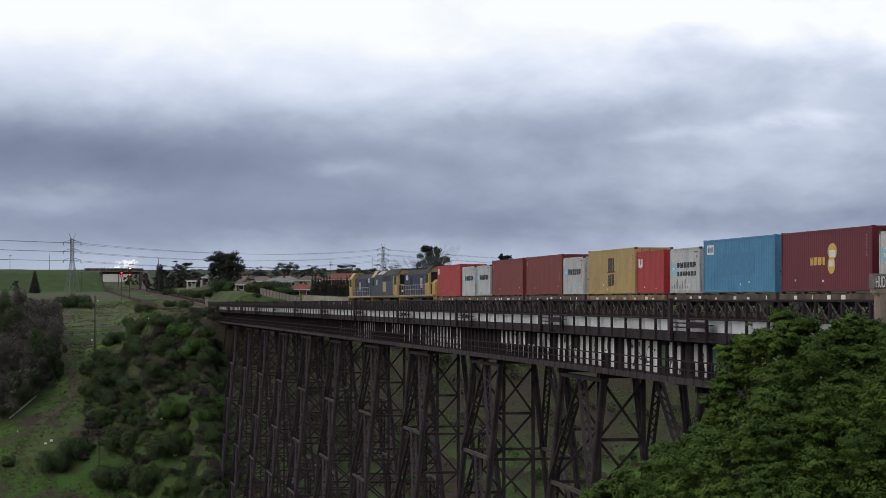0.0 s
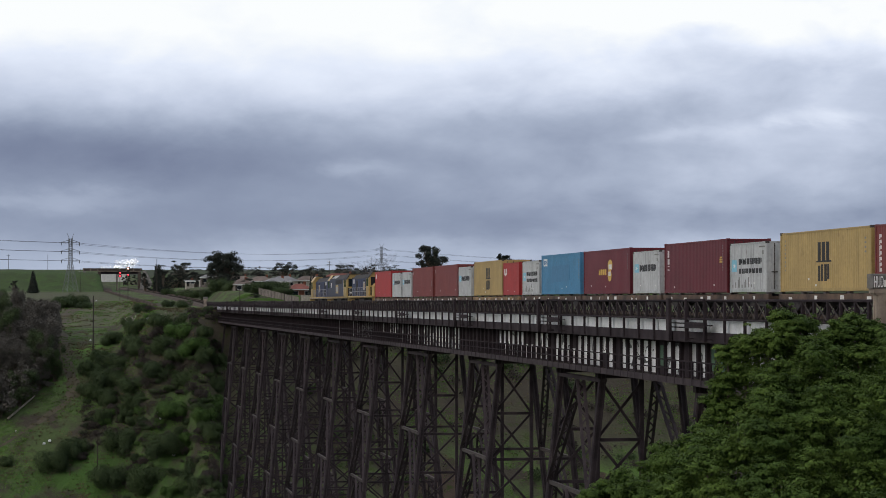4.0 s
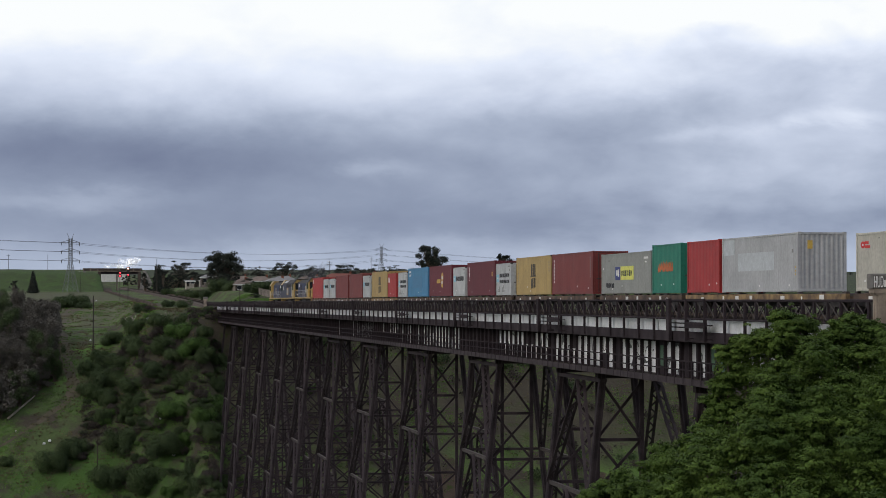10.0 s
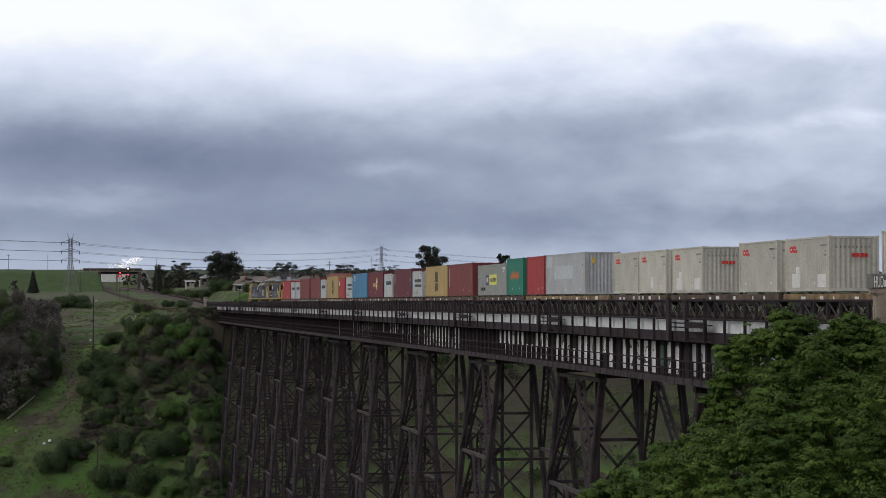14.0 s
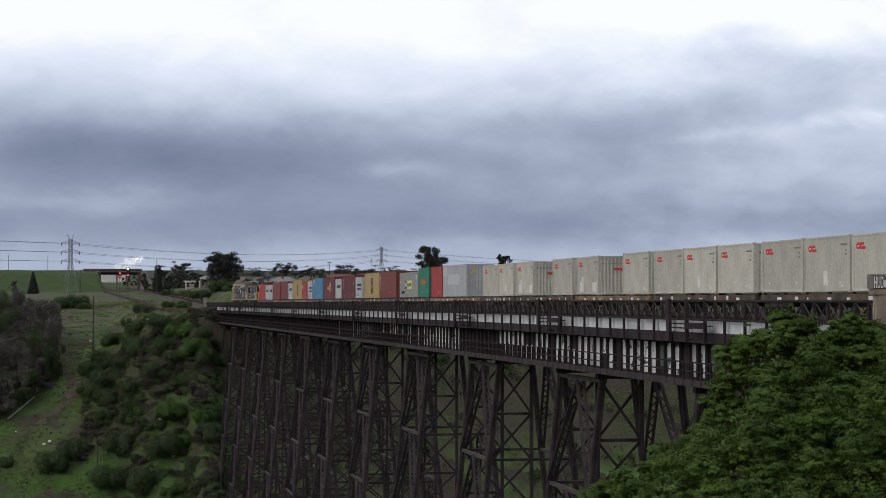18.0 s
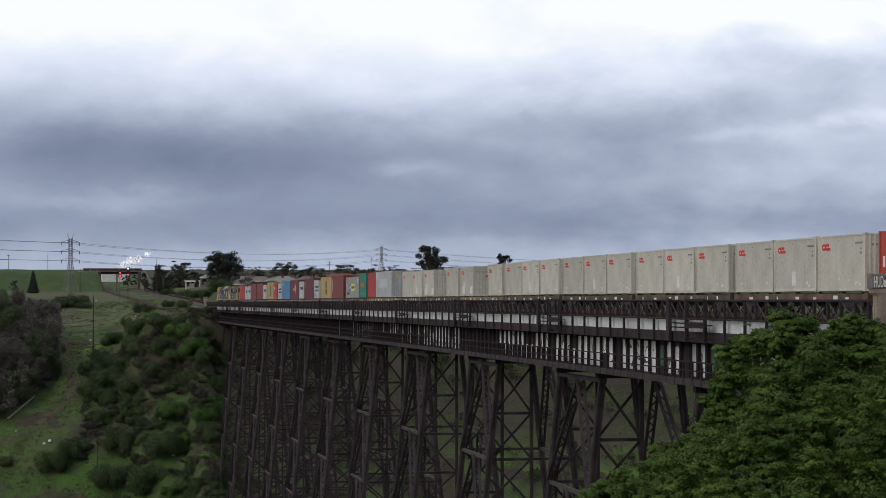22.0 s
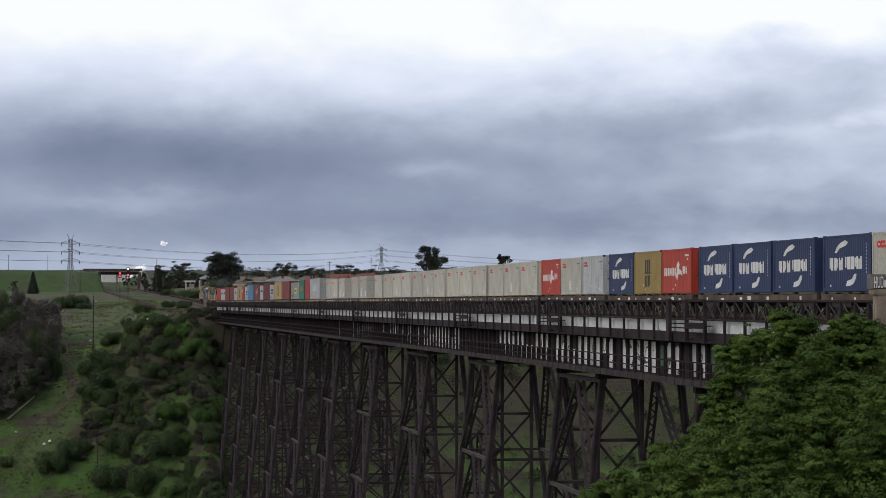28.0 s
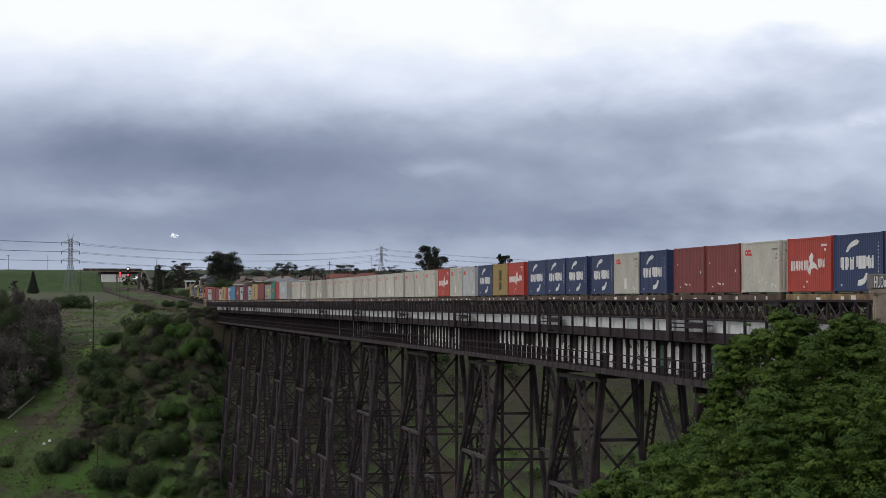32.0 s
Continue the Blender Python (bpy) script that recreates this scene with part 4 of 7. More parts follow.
        flat("dim", [(0.93, 0.945, 0.84 - 0.05 * i, 0.87 - 0.05 * i) for i in range(10)], "small_marking")
    elif design == "plate":
        flat("royal", [(0.29, 0.4, 0.34, 0.66)], "emblem")
        flat("white", [(0.31, 0.34, 0.45, 0.58), (0.345, 0.37, 0.42, 0.6)], "emblem_light")
        flat("lemon", [(0.4, 0.66, 0.34, 0.67)], "emblem")
        flat("black", bars(0.42, 0.64, 0.43, 0.57, 6) + bars(0.1, 0.27, 0.15, 0.27, 3))
        flat("white", [(0.86, 0.94, 0.82, 0.87), (0.88, 0.91, 0.73, 0.77), (0.03, 0.045, 0.6, 0.66)], "label_plate")
        flat("dim", [(0.15, 0.16, 0.8, 0.84), (0.17, 0.18, 0.79, 0.83)], "small_marking")
    elif design == "scrawl":
        for i in range(9):
            a, z = 0.2 + 0.055 * i, 0.42 + 0.07 * rng.random()
            poly("orange", [(a, z), (a + 0.09, z + 0.02), (a + 0.075, z + 0.16 + 0.04 * rng.random()), (a + 0.04, z + 0.07), (a - 0.01, z + 0.15)], "graffiti")
    elif design == "pale_patch":
        flat("pale", [(0.22, 0.7, 0.38, 0.7), (0.02, 0.17, 0.68, 0.96)], "painted_patch")
        flat("dim", [(0.92, 0.935, 0.66, 0.72)], "small_marking")
        flat("gold", [(0.955, 0.965, 0.4 - 0.06 * i, 0.43 - 0.06 * i) for i in range(3)], "small_marking")
        end = Geo()
        end.box(-0.75, -0.5, -L / 2 - 0.01, -L / 2 + 0.005, 0.72 * H, 0.86 * H)
        end.done("end_label", INK["gold"], c)
    elif design.startswith("ring"):
        ring = oval(0.13, 0.79, 0.045, 0.06, 16)
        poly("red", ring)
        flat("red", [(0.17, 0.24, 0.80, 0.85), (0.17, 0.27, 0.73, 0.78)])
        flat("white", [(0.115, 0.145, 0.775, 0.805)], "emblem_light")
        flat("dim", bars(0.8, 0.95, 0.82, 0.85, 5) + [(0.9, 0.92, 0.72, 0.75), (0.89, 0.93, 0.64, 0.68), (0.44, 0.46, 0.88, 0.9)], "small_marking")
        if design == "ring_b":
            flat("white", [(0.43, 0.52, 0.12, 0.38)], "label_plate")
        if design == "ring_c":
            flat("white", [(0.46, 0.485, 0.2, 0.23), (0.56, 0.575, 0.23, 0.28), (0.78, 0.81, 0.12, 0.15), (0.88, 0.905, 0.1, 0.14)], "small_marking")
        if design == "ring_end":
            flat("white", [(0.15, 0.235, 0.08, 0.34), (0.24, 0.33, 0.08, 0.46), (0.74, 0.92, 0.08, 0.32)], "label_plate")
        g = Geo()
        for i in range(4):
            x = -0.1 + 0.2 * i
            g.box(x, x + 0.15, -L / 2 - 0.04, -L / 2 - 0.03, 0.62 * H, 0.69 * H)
        g.done("end_marking", INK["red"], c)
        g = Geo()
        for i in range(9):
            g.box(-0.9 + 0.2 * i, -0.82 + 0.2 * i, -L / 2 - 0.04, -L / 2 - 0.03, 0.78 * H, 0.82 * H)
        g.done("end_small_marking", INK["dim"], c)
    elif design == "rider":
        flat("white", bars(0.07, 0.5, 0.40, 0.58, 7, 0.3) + bars(0.7, 0.86, 0.44, 0.6, 3, 0.3) + [(0.78, 0.9, 0.82, 0.86), (0.84, 0.88, 0.74, 0.78)])
        poly("white", [(0.46, 0.38), (0.52, 0.5), (0.5, 0.64), (0.56, 0.72), (0.6, 0.66), (0.58, 0.56), (0.66, 0.5), (0.7, 0.4), (0.62, 0.44), (0.55, 0.42), (0.52, 0.3)])
    elif design == "swoosh":
        flat("white", bars(0.14, 0.44, 0.38, 0.6, 3, 0.25) + bars(0.47, 0.82, 0.39, 0.61, 3, 0.08))
        poly("white", [(0.25, 0.69), (0.29, 0.685), (0.35, 0.76), (0.49, 0.81), (0.53, 0.86), (0.47, 0.9), (0.37, 0.86), (0.29, 0.78)])
        poly("white", [(0.7, 0.31), (0.66, 0.31), (0.61, 0.22), (0.51, 0.19), (0.49, 0.1), (0.56, 0.1), (0.64, 0.14), (0.69, 0.23)])
        flat("white", [(0.9, 0.907, 0.8 - 0.06 * i, 0.83 - 0.06 * i) for i in range(9)], "small_marking")
    elif design == "dots":
        flat("white", [(0.1, 0.13, 0.62, 0.65), (0.86, 0.88, 0.42, 0.48), (0.4, 0.44, 0.17, 0.2), (0.5, 0.54, 0.17, 0.2)], "small_marking")
        flat("dim", [(0.92, 0.927, 0.82 - 0.06 * i, 0.85 - 0.06 * i) for i in range(9)], "small_marking")


PROTO = {}


def container(length, height, key, design):
    """A shipping container: corrugated walls and roof, frame, castings, and doors with lock rods on the trailing end."""
    if (length, height, key, design) in PROTO:
        return copy_thing(PROTO[(length, height, key, design)], Matrix())
    L, H, W = BOX_L[length] / 2, BOX_H[height], CONTAINER_W / 2
    m = PAINT[key]
    words = {"std": "", "hc": "tall "}[height]
    c = thing("shipping_container", "%s%s-foot %s steel shipping container on a flat wagon" % (words, {40: "forty", 20: "twenty"}[length], key.replace("_", " ")),
              "container", "containers on the train")
    ribs = 0.005 if key in ("cream", "white", "silver", "grey") else 0.008
    for s in (-1, 1):
        corrugated(s * W - s * 0.03, -L + 0.12, L - 0.12, 0.15, H - 0.1, s * ribs, 0.28, "y").done("side_panel", m, c)
    # most have their doors at the trailing end, the pale boxes at the leading one
    tail = 1 if key in ("cream", "silver", "grey") else -1
    corrugated(-tail * (L - 0.05), -W + 0.1, W - 0.1, 0.15, H - 0.1, -tail * 0.04, 0.25, "x").done("front_panel", m, c)
    Geo().box(-W + 0.04, W - 0.04, -L + 0.04, L - 0.04, H - 0.05, H - 0.02).done("roof", m, c)
    Geo().box(-W + 0.05, W - 0.05, -L + 0.1, L - 0.1, 0.1, 0.16).done("floor", CASTING, c)
    fr = Geo()
    for sx in (-1, 1):
        for sy in (-1, 1):
            xx, yy = sorted((sx * W, sx * (W - 0.12))), sorted((sy * L, sy * (L - 0.14)))
            fr.box(xx[0], xx[1], yy[0], yy[1], 0.11, H - 0.11)
        xx = sorted((sx * (W - 0.003), sx * (W - 0.07)))
        fr.box(xx[0], xx[1], -L + 0.15, L - 0.15, H - 0.10, H - 0.02)
        fr.box(xx[0], xx[1], -L + 0.15, L - 0.15, 0.03, 0.17)
    for sy in (-1, 1):
        yy = sorted((sy * (L - 0.003), sy * (L - 0.1)))
        fr.box(-W + 0.12, W - 0.12, yy[0], yy[1], H - 0.11, H - 0.02)
        fr.box(-W + 0.12, W - 0.12, yy[0], yy[1], 0.03, 0.16)
    fr.done("frame", m, c)
    for sx in (-1, 1):
        for sy in (-1, 1):
            for z in (0.0, H - 0.115):
                xx, yy = sorted((sx * (W + 0.004), sx * (W - 0.16))), sorted((sy * (L + 0.004), sy * (L - 0.175)))
                Geo().box(xx[0], xx[1], yy[0], yy[1], z, z + 0.118).done("corner_casting", CASTING if key in ("yellow", "mustard", "white") and z else m, c)
    for s in (-1, 1):
        xx = sorted((s * 0.01, s * (W - 0.13)))
        yy = sorted((tail * (L - 0.01), tail * (L - 0.06)))
        d = Geo().box(xx[0], xx[1], yy[0], yy[1], 0.17, H - 0.12).done("door", m, c)
        for k in (0.3, 0.8):
            Geo().rod((s * k, tail * (L + 0.01), 0.15), (s * k, tail * (L + 0.01), H - 0.12), 0.022, n=6).done("lock_rod", CASTING, d)
            Geo().box(s * k - 0.16, s * k + 0.16, min(tail * L, tail * (L + 0.04)), max(tail * L, tail * (L + 0.04)), 1.0, 1.06).done("lock_handle", CASTING, d)
    mark(c, BOX_L[length], H, design)
    PROTO[(length, height, key, design)] = c
    return c


for front, length, height, key, design in LOAD:
    c = container(length, height, key, design)
    MOVERS.append((c, front - BOX_L[length] / 2, FLOOR_Z))

LOCO_BLACK = mat("sooty_black_steel", (0.022, 0.02, 0.02), (0.04, 0.035, 0.032), rough=0.8, scale=1, fine=8)
WAGON_DECK = mat("rusty_wagon_steel", (0.135, 0.09, 0.062), (0.05, 0.036, 0.03), rough=0.85, scale=1.0, fine=9)
# front and length of each wagon
WAGONS = [(202.7, 26.6), (175.8, 12.7), (162.3, 19.3), (142.2, 19.2), (122.2, 19.5), (102.2, 19.6), (82.0, 19.3), (61.1, 25.3), (34.0, 19.1), (14.1, 25.6), (-12.4, 12.9), (-26.1, 19.3),
          (-46.1, 19.2), (-66.2, 19.4), (-86.5, 19.2), (-106.5, 19.3), (-126.5, 19.2), (-146.8, 19.2), (-166.9, 19.2), (-187.2, 19.3), (-207.1, 19.1), (-227.2, 19.3), (-247.2, 19.3)]
WAGON_TAN = mat("faded_tan_wagon_paint", (0.27, 0.185, 0.085), (0.1, 0.066, 0.042), rough=0.8, scale=1.6, fine=9)
WHEEL = mat("dark_wheel_steel", (0.028, 0.024, 0.023), (0.05, 0.04, 0.036), rough=0.6, metal=0.3, scale=3)


def bogie(parent, y):
    b = Geo()
    for s in (-1, 1):
        b.box(s * 1.0 - 0.06, s * 1.0 + 0.06, y - 1.25, y + 1.25, 0.4, 0.62)
        b.box(s * 1.0 - 0.07, s * 1.0 + 0.07, y - 0.3, y + 0.3, 0.25, 0.72)
    b.box(-1.05, 1.05, y - 0.2, y + 0.2, 0.5, 0.75)
    bo = b.done("bogie", WHEEL, parent)
    for dy in (-0.9, 0.9):
        for s in (-1, 1):
            Geo().rod((s * 0.72, y + dy, 0.46), (s * 0.85, y + dy, 0.46), 0.46, n=18).done("wheel", WHEEL, bo)


def wagon(length, tan):
    if (length, tan) in PROTO:
        return copy_thing(PROTO[(length, tan)], Matrix())
    w = thing("flat_wagon", "faded yellow-tan container flat wagon with white stencil panels" if tan else "rusty brown container flat wagon with white stencil panels", "wagon", "container wagons")
    sill = WAGON_TAN if tan else WAGON_DECK
    h = length / 2
    for s in (-1, 1):
        Geo().box(s * 1.15 - 0.09, s * 1.15 + 0.09, -h, h, 0.68, 1.0, 0.02).done("side_sill", sill, w)
    # sill made deep and black to stand in for the shade under the load
    Geo().box(-0.35, 0.35, -h, h, 0.4, 1.04, 0.05).done("centre_sill", LOCO_BLACK, w)
    n = int(length / 1.5)
    for i in range(n + 1):
        y = -h + 0.1 + i * (length - 0.2) / n
        Geo().box(-1.06, 1.06, y - 0.08, y + 0.08, 0.76, 0.91).done("crossbearer", WAGON_DECK, w)
    k = max(4, round(length / 3.15))
    for i in range(k + 1):
        y = -h + 0.25 + i * (length - 0.5) / k
        for s in (-1, 1):
            Geo().box(s * 1.12 - 0.09, s * 1.12 + 0.09, y - 0.16, y + 0.16, 0.99, 1.1).done("pedestal", CASTING, w)
    for s in (-1, 1):
        bogie(w, s * (h - 2.2))
        Geo().box(-0.12, 0.12, min(s * h, s * (h + 0.55)), max(s * h, s * (h + 0.55)), 0.75, 0.95).done("coupler", WHEEL, w)
    rng = np.random.default_rng(int(length * 10))
    for i in range(7):
        y = -h + 1 + (i + rng.uniform(0.15, 0.85)) * (length - 2) / 7
        k = rng.uniform(0.12, 0.6)
        top = rng.uniform(0.84, 0.96)
        Geo().box(-1.252, -1.242, y - k / 2, y + k / 2, 0.72, top).done("stencil_panel", LABEL_WHITE, w)
    PROTO[(length, tan)] = w
    return w


for i, (front, length) in enumerate(WAGONS):
    MOVERS.append((wagon(length, i in (3, 9, 12, 22)), front - length / 2, 0.0))


# ---- the three diesel locomotives ----
LOCO_BLUE = mat("faded_loco_blue", (0.013, 0.021, 0.074), (0.022, 0.03, 0.07), rough=0.6, scale=0.6, fine=5, spread=0.15)
LOCO_GREY = mat("faded_loco_grey_blue", (0.035, 0.039, 0.068), (0.045, 0.048, 0.07), rough=0.6, scale=0.6, fine=5, spread=0.15)
LOCO_YELLOW = mat("faded_loco_yellow", (0.47, 0.33, 0.115), (0.3, 0.21, 0.085), rough=0.5, scale=0.8, fine=5, spread=0.1)
LOCO_SILVER = mat("pale_grey_roof_panel", (0.42, 0.43, 0.44), (0.3, 0.3, 0.3), rough=0.5, scale=1)
GLASS = mat("dark_window_glass", (0.02, 0.025, 0.03), rough=0.08, scale=2, bump=0)


def loco_bogie(parent, y):
    g = Geo()
    for s in (-1, 1):
        g.box(s * 1.12 - 0.08, s * 1.12 + 0.08, y - 2.2, y + 2.2, 0.5, 0.8)
        for k in (-1.75, 0, 1.75):
            g.box(s * 1.12 - 0.14, s * 1.12 + 0.14, y + k - 0.22, y + k + 0.22, 0.3, 0.72)
    g.box(-1.1, 1.1, y - 0.3, y + 0.3, 0.6, 0.95)
    b = g.done("bogie", LOCO_BLACK, parent)
    for k in (-1.75, 0, 1.75):
        for s in (-1, 1):
            Geo().rod((s * 0.72, y + k, 0.5), (s * 0.86, y + k, 0.5), 0.5, n=18).done("wheel", WHEEL, b)


def loco_base(label, L):
    t = thing("diesel_locomotive", label, "locomotive", "locomotives")
    h = L / 2
    Geo().box(-1.42, 1.42, -h, h, 1.12, 1.3, 0.04).done("underframe", LOCO_YELLOW, t)
    Geo().box(-1.15, 1.15, -2.4, 2.4, 0.42, 1.05, 0.12).done("fuel_tank", LOCO_BLACK, t)
    for s in (-1, 1):
        loco_bogie(t, s * (h - 4.4))
        Geo().box(-0.14, 0.14, min(s * h, s * (h + 0.4)), max(s * h, s * (h + 0.4)), 0.75, 0.98).done("coupler", LOCO_BLACK, t)
        yy = sorted((s * h, s * (h - 0.12)))
        Geo().box(-1.35, 1.35, yy[0], yy[1], 0.55, 1.05).done("pilot", LOCO_YELLOW, t)
    return t


def roof_prism(y0, y1, w, zlow, ztop, flat):
    """A roof with chamfered shoulders."""
    return Geo().prism([(-w, zlow), (w, zlow), (w, ztop - 0.45), (flat, ztop), (-flat, ztop), (-w, ztop - 0.45)], 1, 0, 2, y0, y1)


def handrails(t, y0, y1, x):
    g = Geo()
    n = max(2, round((y1 - y0) / 1.6))
    for s in (-1, 1):
        for i in range(n + 1):
            y = y0 + (y1 - y0) * i / n
            g.rod((s * x, y, 1.3), (s * x, y, 2.3), 0.022, n=5)
        for z in (1.85, 2.3):
            g.rod((s * x, y0, z), (s * x, y1, z), 0.022, n=5)
    g.done("handrail", LOCO_SILVER, t)


def cab(t, y0, y1, ahead, paint_m=None):
    """A full-width cab with windscreen, side windows, doors; ahead = +1 if it looks forward."""
    c = Geo().prism([(-1.45, 1.3), (1.45, 1.3), (1.45, 3.4), (1.0, 4.05), (-1.0, 4.05), (-1.45, 3.4)], 1, 0, 2, y0, y1).done("cab", paint_m or LOCO_YELLOW, t)
    Geo().prism([(-1.47, 3.38), (-1.0, 4.03), (1.0, 4.03), (1.47, 3.38), (1.47, 3.44), (0.98, 4.14), (-0.98, 4.14), (-1.47, 3.44)], 1, 0, 2, y0 - 0.1, y1 + 0.1).done("cab_roof", LOCO_YELLOW if ahead > 0 else LOCO_BLACK, c)
    face = y1 if ahead > 0 else y0
    for s in (-1, 1):
        yy = sorted((face + ahead * 0.012, face - ahead * 0.02))
        xx = sorted((s * 0.15, s * 1.2))
        Geo().box(xx[0], xx[1], yy[0], yy[1], 2.5, 3.5).done("windscreen", GLASS, c)
        m = (y0 + y1) / 2
        xx = sorted((s * 1.462, s * 1.43))
        Geo().box(xx[0], xx[1], m - 0.8, m + 0.8, 2.45, 3.3).done("side_window", GLASS, c)
        Geo().box(xx[0], xx[1], m - 0.65, m + 0.65, 3.3, 3.36).done("window_rim", LOCO_BLACK, c)
        yy = sorted((face + ahead * 0.06, face))
        Geo().rod((s * 0.9, face, 1.75), (s * 0.9, face + ahead * 0.05, 1.75), 0.12, n=10).done("headlight", LABEL_WHITE, c)
    yy = sorted((face + ahead * 0.014, face - ahead * 0.02))
    Geo().box(-1.25, 1.25, yy[0], yy[1], 1.35, 2.35).done("end_door_panel", LOCO_BLACK, c)
    return c


def hood_loco(label, L, ahead):
    """A hood unit: long narrow engine hood, walkways, nose and cab at one end."""
    t = loco_base(label, L)
    h = L / 2
    a = ahead
    # nose, cab, hood along the unit, measured from the cab end
    def span(p, q):
        return sorted((a * (h - p), a * (h - q)))
    n0, n1 = span(0.6, 2.3)
    nose = Geo().prism([(-1.1, 1.3), (1.1, 1.3), (1.1, 2.4), (0.85, 2.75), (-0.85, 2.75), (-1.1, 2.4)], 1, 0, 2, n0, n1).done("nose", LOCO_YELLOW, t)
    c0, c1 = span(2.3, 4.6)
    cab(t, c0, c1, a)
    d0, d1 = span(4.6, L - 1.0)
    hood = Geo().box(-1.02, 1.02, d0, d1, 1.3, 3.4).done("engine_hood", LOCO_BLUE, t)
    roof_prism(d0, d1, 1.02, 3.4, 3.85, 0.6).done("hood_shoulder", LOCO_BLACK, hood)
    Geo().prism([(-0.62, 3.84), (0.62, 3.84), (0.5, 3.93), (-0.5, 3.93)], 1, 0, 2, d0, d1).done("hood_roof", LOCO_BLACK, hood)
    # hood doors, grilles, roof gear
    k = 9
    for i in range(k):
        y = d0 + 0.3 + (d1 - d0 - 0.6) * i / k
        w = (d1 - d0 - 0.6) / k - 0.12
        for s in (-1, 1):
            xx = sorted((s * 1.035, s * 1.0))
            Geo().box(xx[0], xx[1], y, y + w, 1.5, 3.2).done("hood_door", LOCO_BLUE if i not in (2, 6) else LOCO_BLACK, hood)
    for i in range(3):
        y = (d0 + d1) / 2 + (i - 1) * 2.4
        Geo().rod((0, y, 3.8), (0, y, 4.0), 0.62, n=16).done("roof_fan", LOCO_BLACK, t)
    Geo().box(-0.35, 0.35, (d0 + d1) / 2 + 4.0, (d0 + d1) / 2 + 5.0, 3.8, 4.15).done("exhaust_stack", LOCO_BLACK, t)
    Geo().box(-0.75, 0.75, min(d0, d1) + 0.6, min(d0, d1) + 2.4, 3.8, 4.05).done("radiator_cover", LOCO_BLACK, t)
    for s in (-1,):
        m = (d0 + d1) / 2
        Geo().box(-1.046, -1.036, m - 0.7 + a * 3.2, m + 0.7 + a * 3.2, 2.0, 3.0).done("painted_emblem", LOCO_SILVER, t)
        Geo().box(-1.056, -1.046, m - 0.4 + a * 3.2, m + 0.4 + a * 3.2, 2.2, 2.8).done("painted_emblem", LOCO_YELLOW, t)
        for i in range(4):
            y = m - a * 5.2 + i * 0.35
            Geo().box(-1.046, -1.036, y, y + 0.22, 2.85, 3.35).done("number_bar", LABEL_WHITE, t)
    handrails(t, min(d0, d1), max(d0, d1), 1.38)
    e0, e1 = span(L - 1.0, L - 0.85)
    Geo().box(-1.0, 1.0, e0, e1, 1.3, 3.6).done("hood_end", LOCO_SILVER if a > 0 else LOCO_BLUE, t)
    return t


def body_loco(label, L):
    """A full-width unit with a cab at each end, sloped roof shoulders and roof panels."""
    t = loco_base(label, L)
    h = L / 2
    cab(t, h - 2.9, h - 0.5, 1, LOCO_GREY)
    cab(t, -h + 0.5, -h + 3.4, -1)
    body = Geo().box(-1.45, 1.45, -h + 3.4, h - 2.9, 1.3, 3.55).done("body_shell", LOCO_GREY, t)
    roof_prism(-h + 3.4, h - 2.9, 1.45, 3.55, 4.0, 0.85).done("roof_shoulder", LOCO_BLACK, body)
    Geo().prism([(-0.87, 3.98), (0.87, 3.98), (0.8, 4.08), (-0.8, 4.08)], 1, 0, 2, -h + 3.4, h - 2.9).done("roof_top", LOCO_BLACK, body)
    for i in range(3):
        y = 1.2 + i * 1.5
        for s in (-1, 1):
            g = Geo()
            g.hexa([(s * 1.40, y, 3.62), (s * 1.42, y, 3.66), (s * 1.42, y + 1.2, 3.66), (s * 1.40, y + 1.2, 3.62), (s * 0.9, y, 4.0), (s * 0.92, y, 4.04), (s * 0.92, y + 1.2, 4.04), (s * 0.9, y + 1.2, 4.0)])
            g.done("roof_panel", LOCO_SILVER, body)
    for i in range(3):
        Geo().rod((0, -4.5 + i * 2.2, 3.95), (0, -4.5 + i * 2.2, 4.12), 0.6, n=16).done("roof_fan", LOCO_BLACK, body)
    for i in range(6):
        y = -5.2 + i * 1.1
        Geo().box(-1.464, -1.444, y, y + 0.85, 2.9, 3.4).done("side_grille", LOCO_BLACK, body)
    Geo().box(-1.466, -1.446, -1.6, 0.9, 1.7, 2.8).done("painted_emblem", LOCO_YELLOW, body)
    Geo().box(-1.476, -1.466, -1.1, 0.5, 1.95, 2.55).done("painted_emblem", LOCO_SILVER, body)
    for i in range(2):
        Geo().box(-1.466, -1.446, h - 4.6 - i * 0.5, h - 4.3 - i * 0.5, 2.5, 3.1).done("number_bar", LABEL_WHITE, body)
    Geo().rod((-1.5, -h + 3.3, 1.5), (-1.5, -h + 3.3, 3.0), 0.03, n=6).done("grab_rail", LOCO_SILVER, t)
    return t


for ob, front, L in ((hood_loco("blue and yellow diesel locomotive leading the freight train", 20.9, 1), 268.0, 20.9),
                     (body_loco("grey-blue full-width diesel locomotive with yellow cabs", 20.6), 246.3, 20.6),
                     (hood_loco("blue hood diesel locomotive with trailing yellow cab", 21.2, -1), 225.0, 21.2)):
    MOVERS.append((ob, front - L / 2, 0.0))


# ---- planting ----
def bearing_x(b, y):
    return y * math.tan(radians(1.0087 * b - 0.2775))


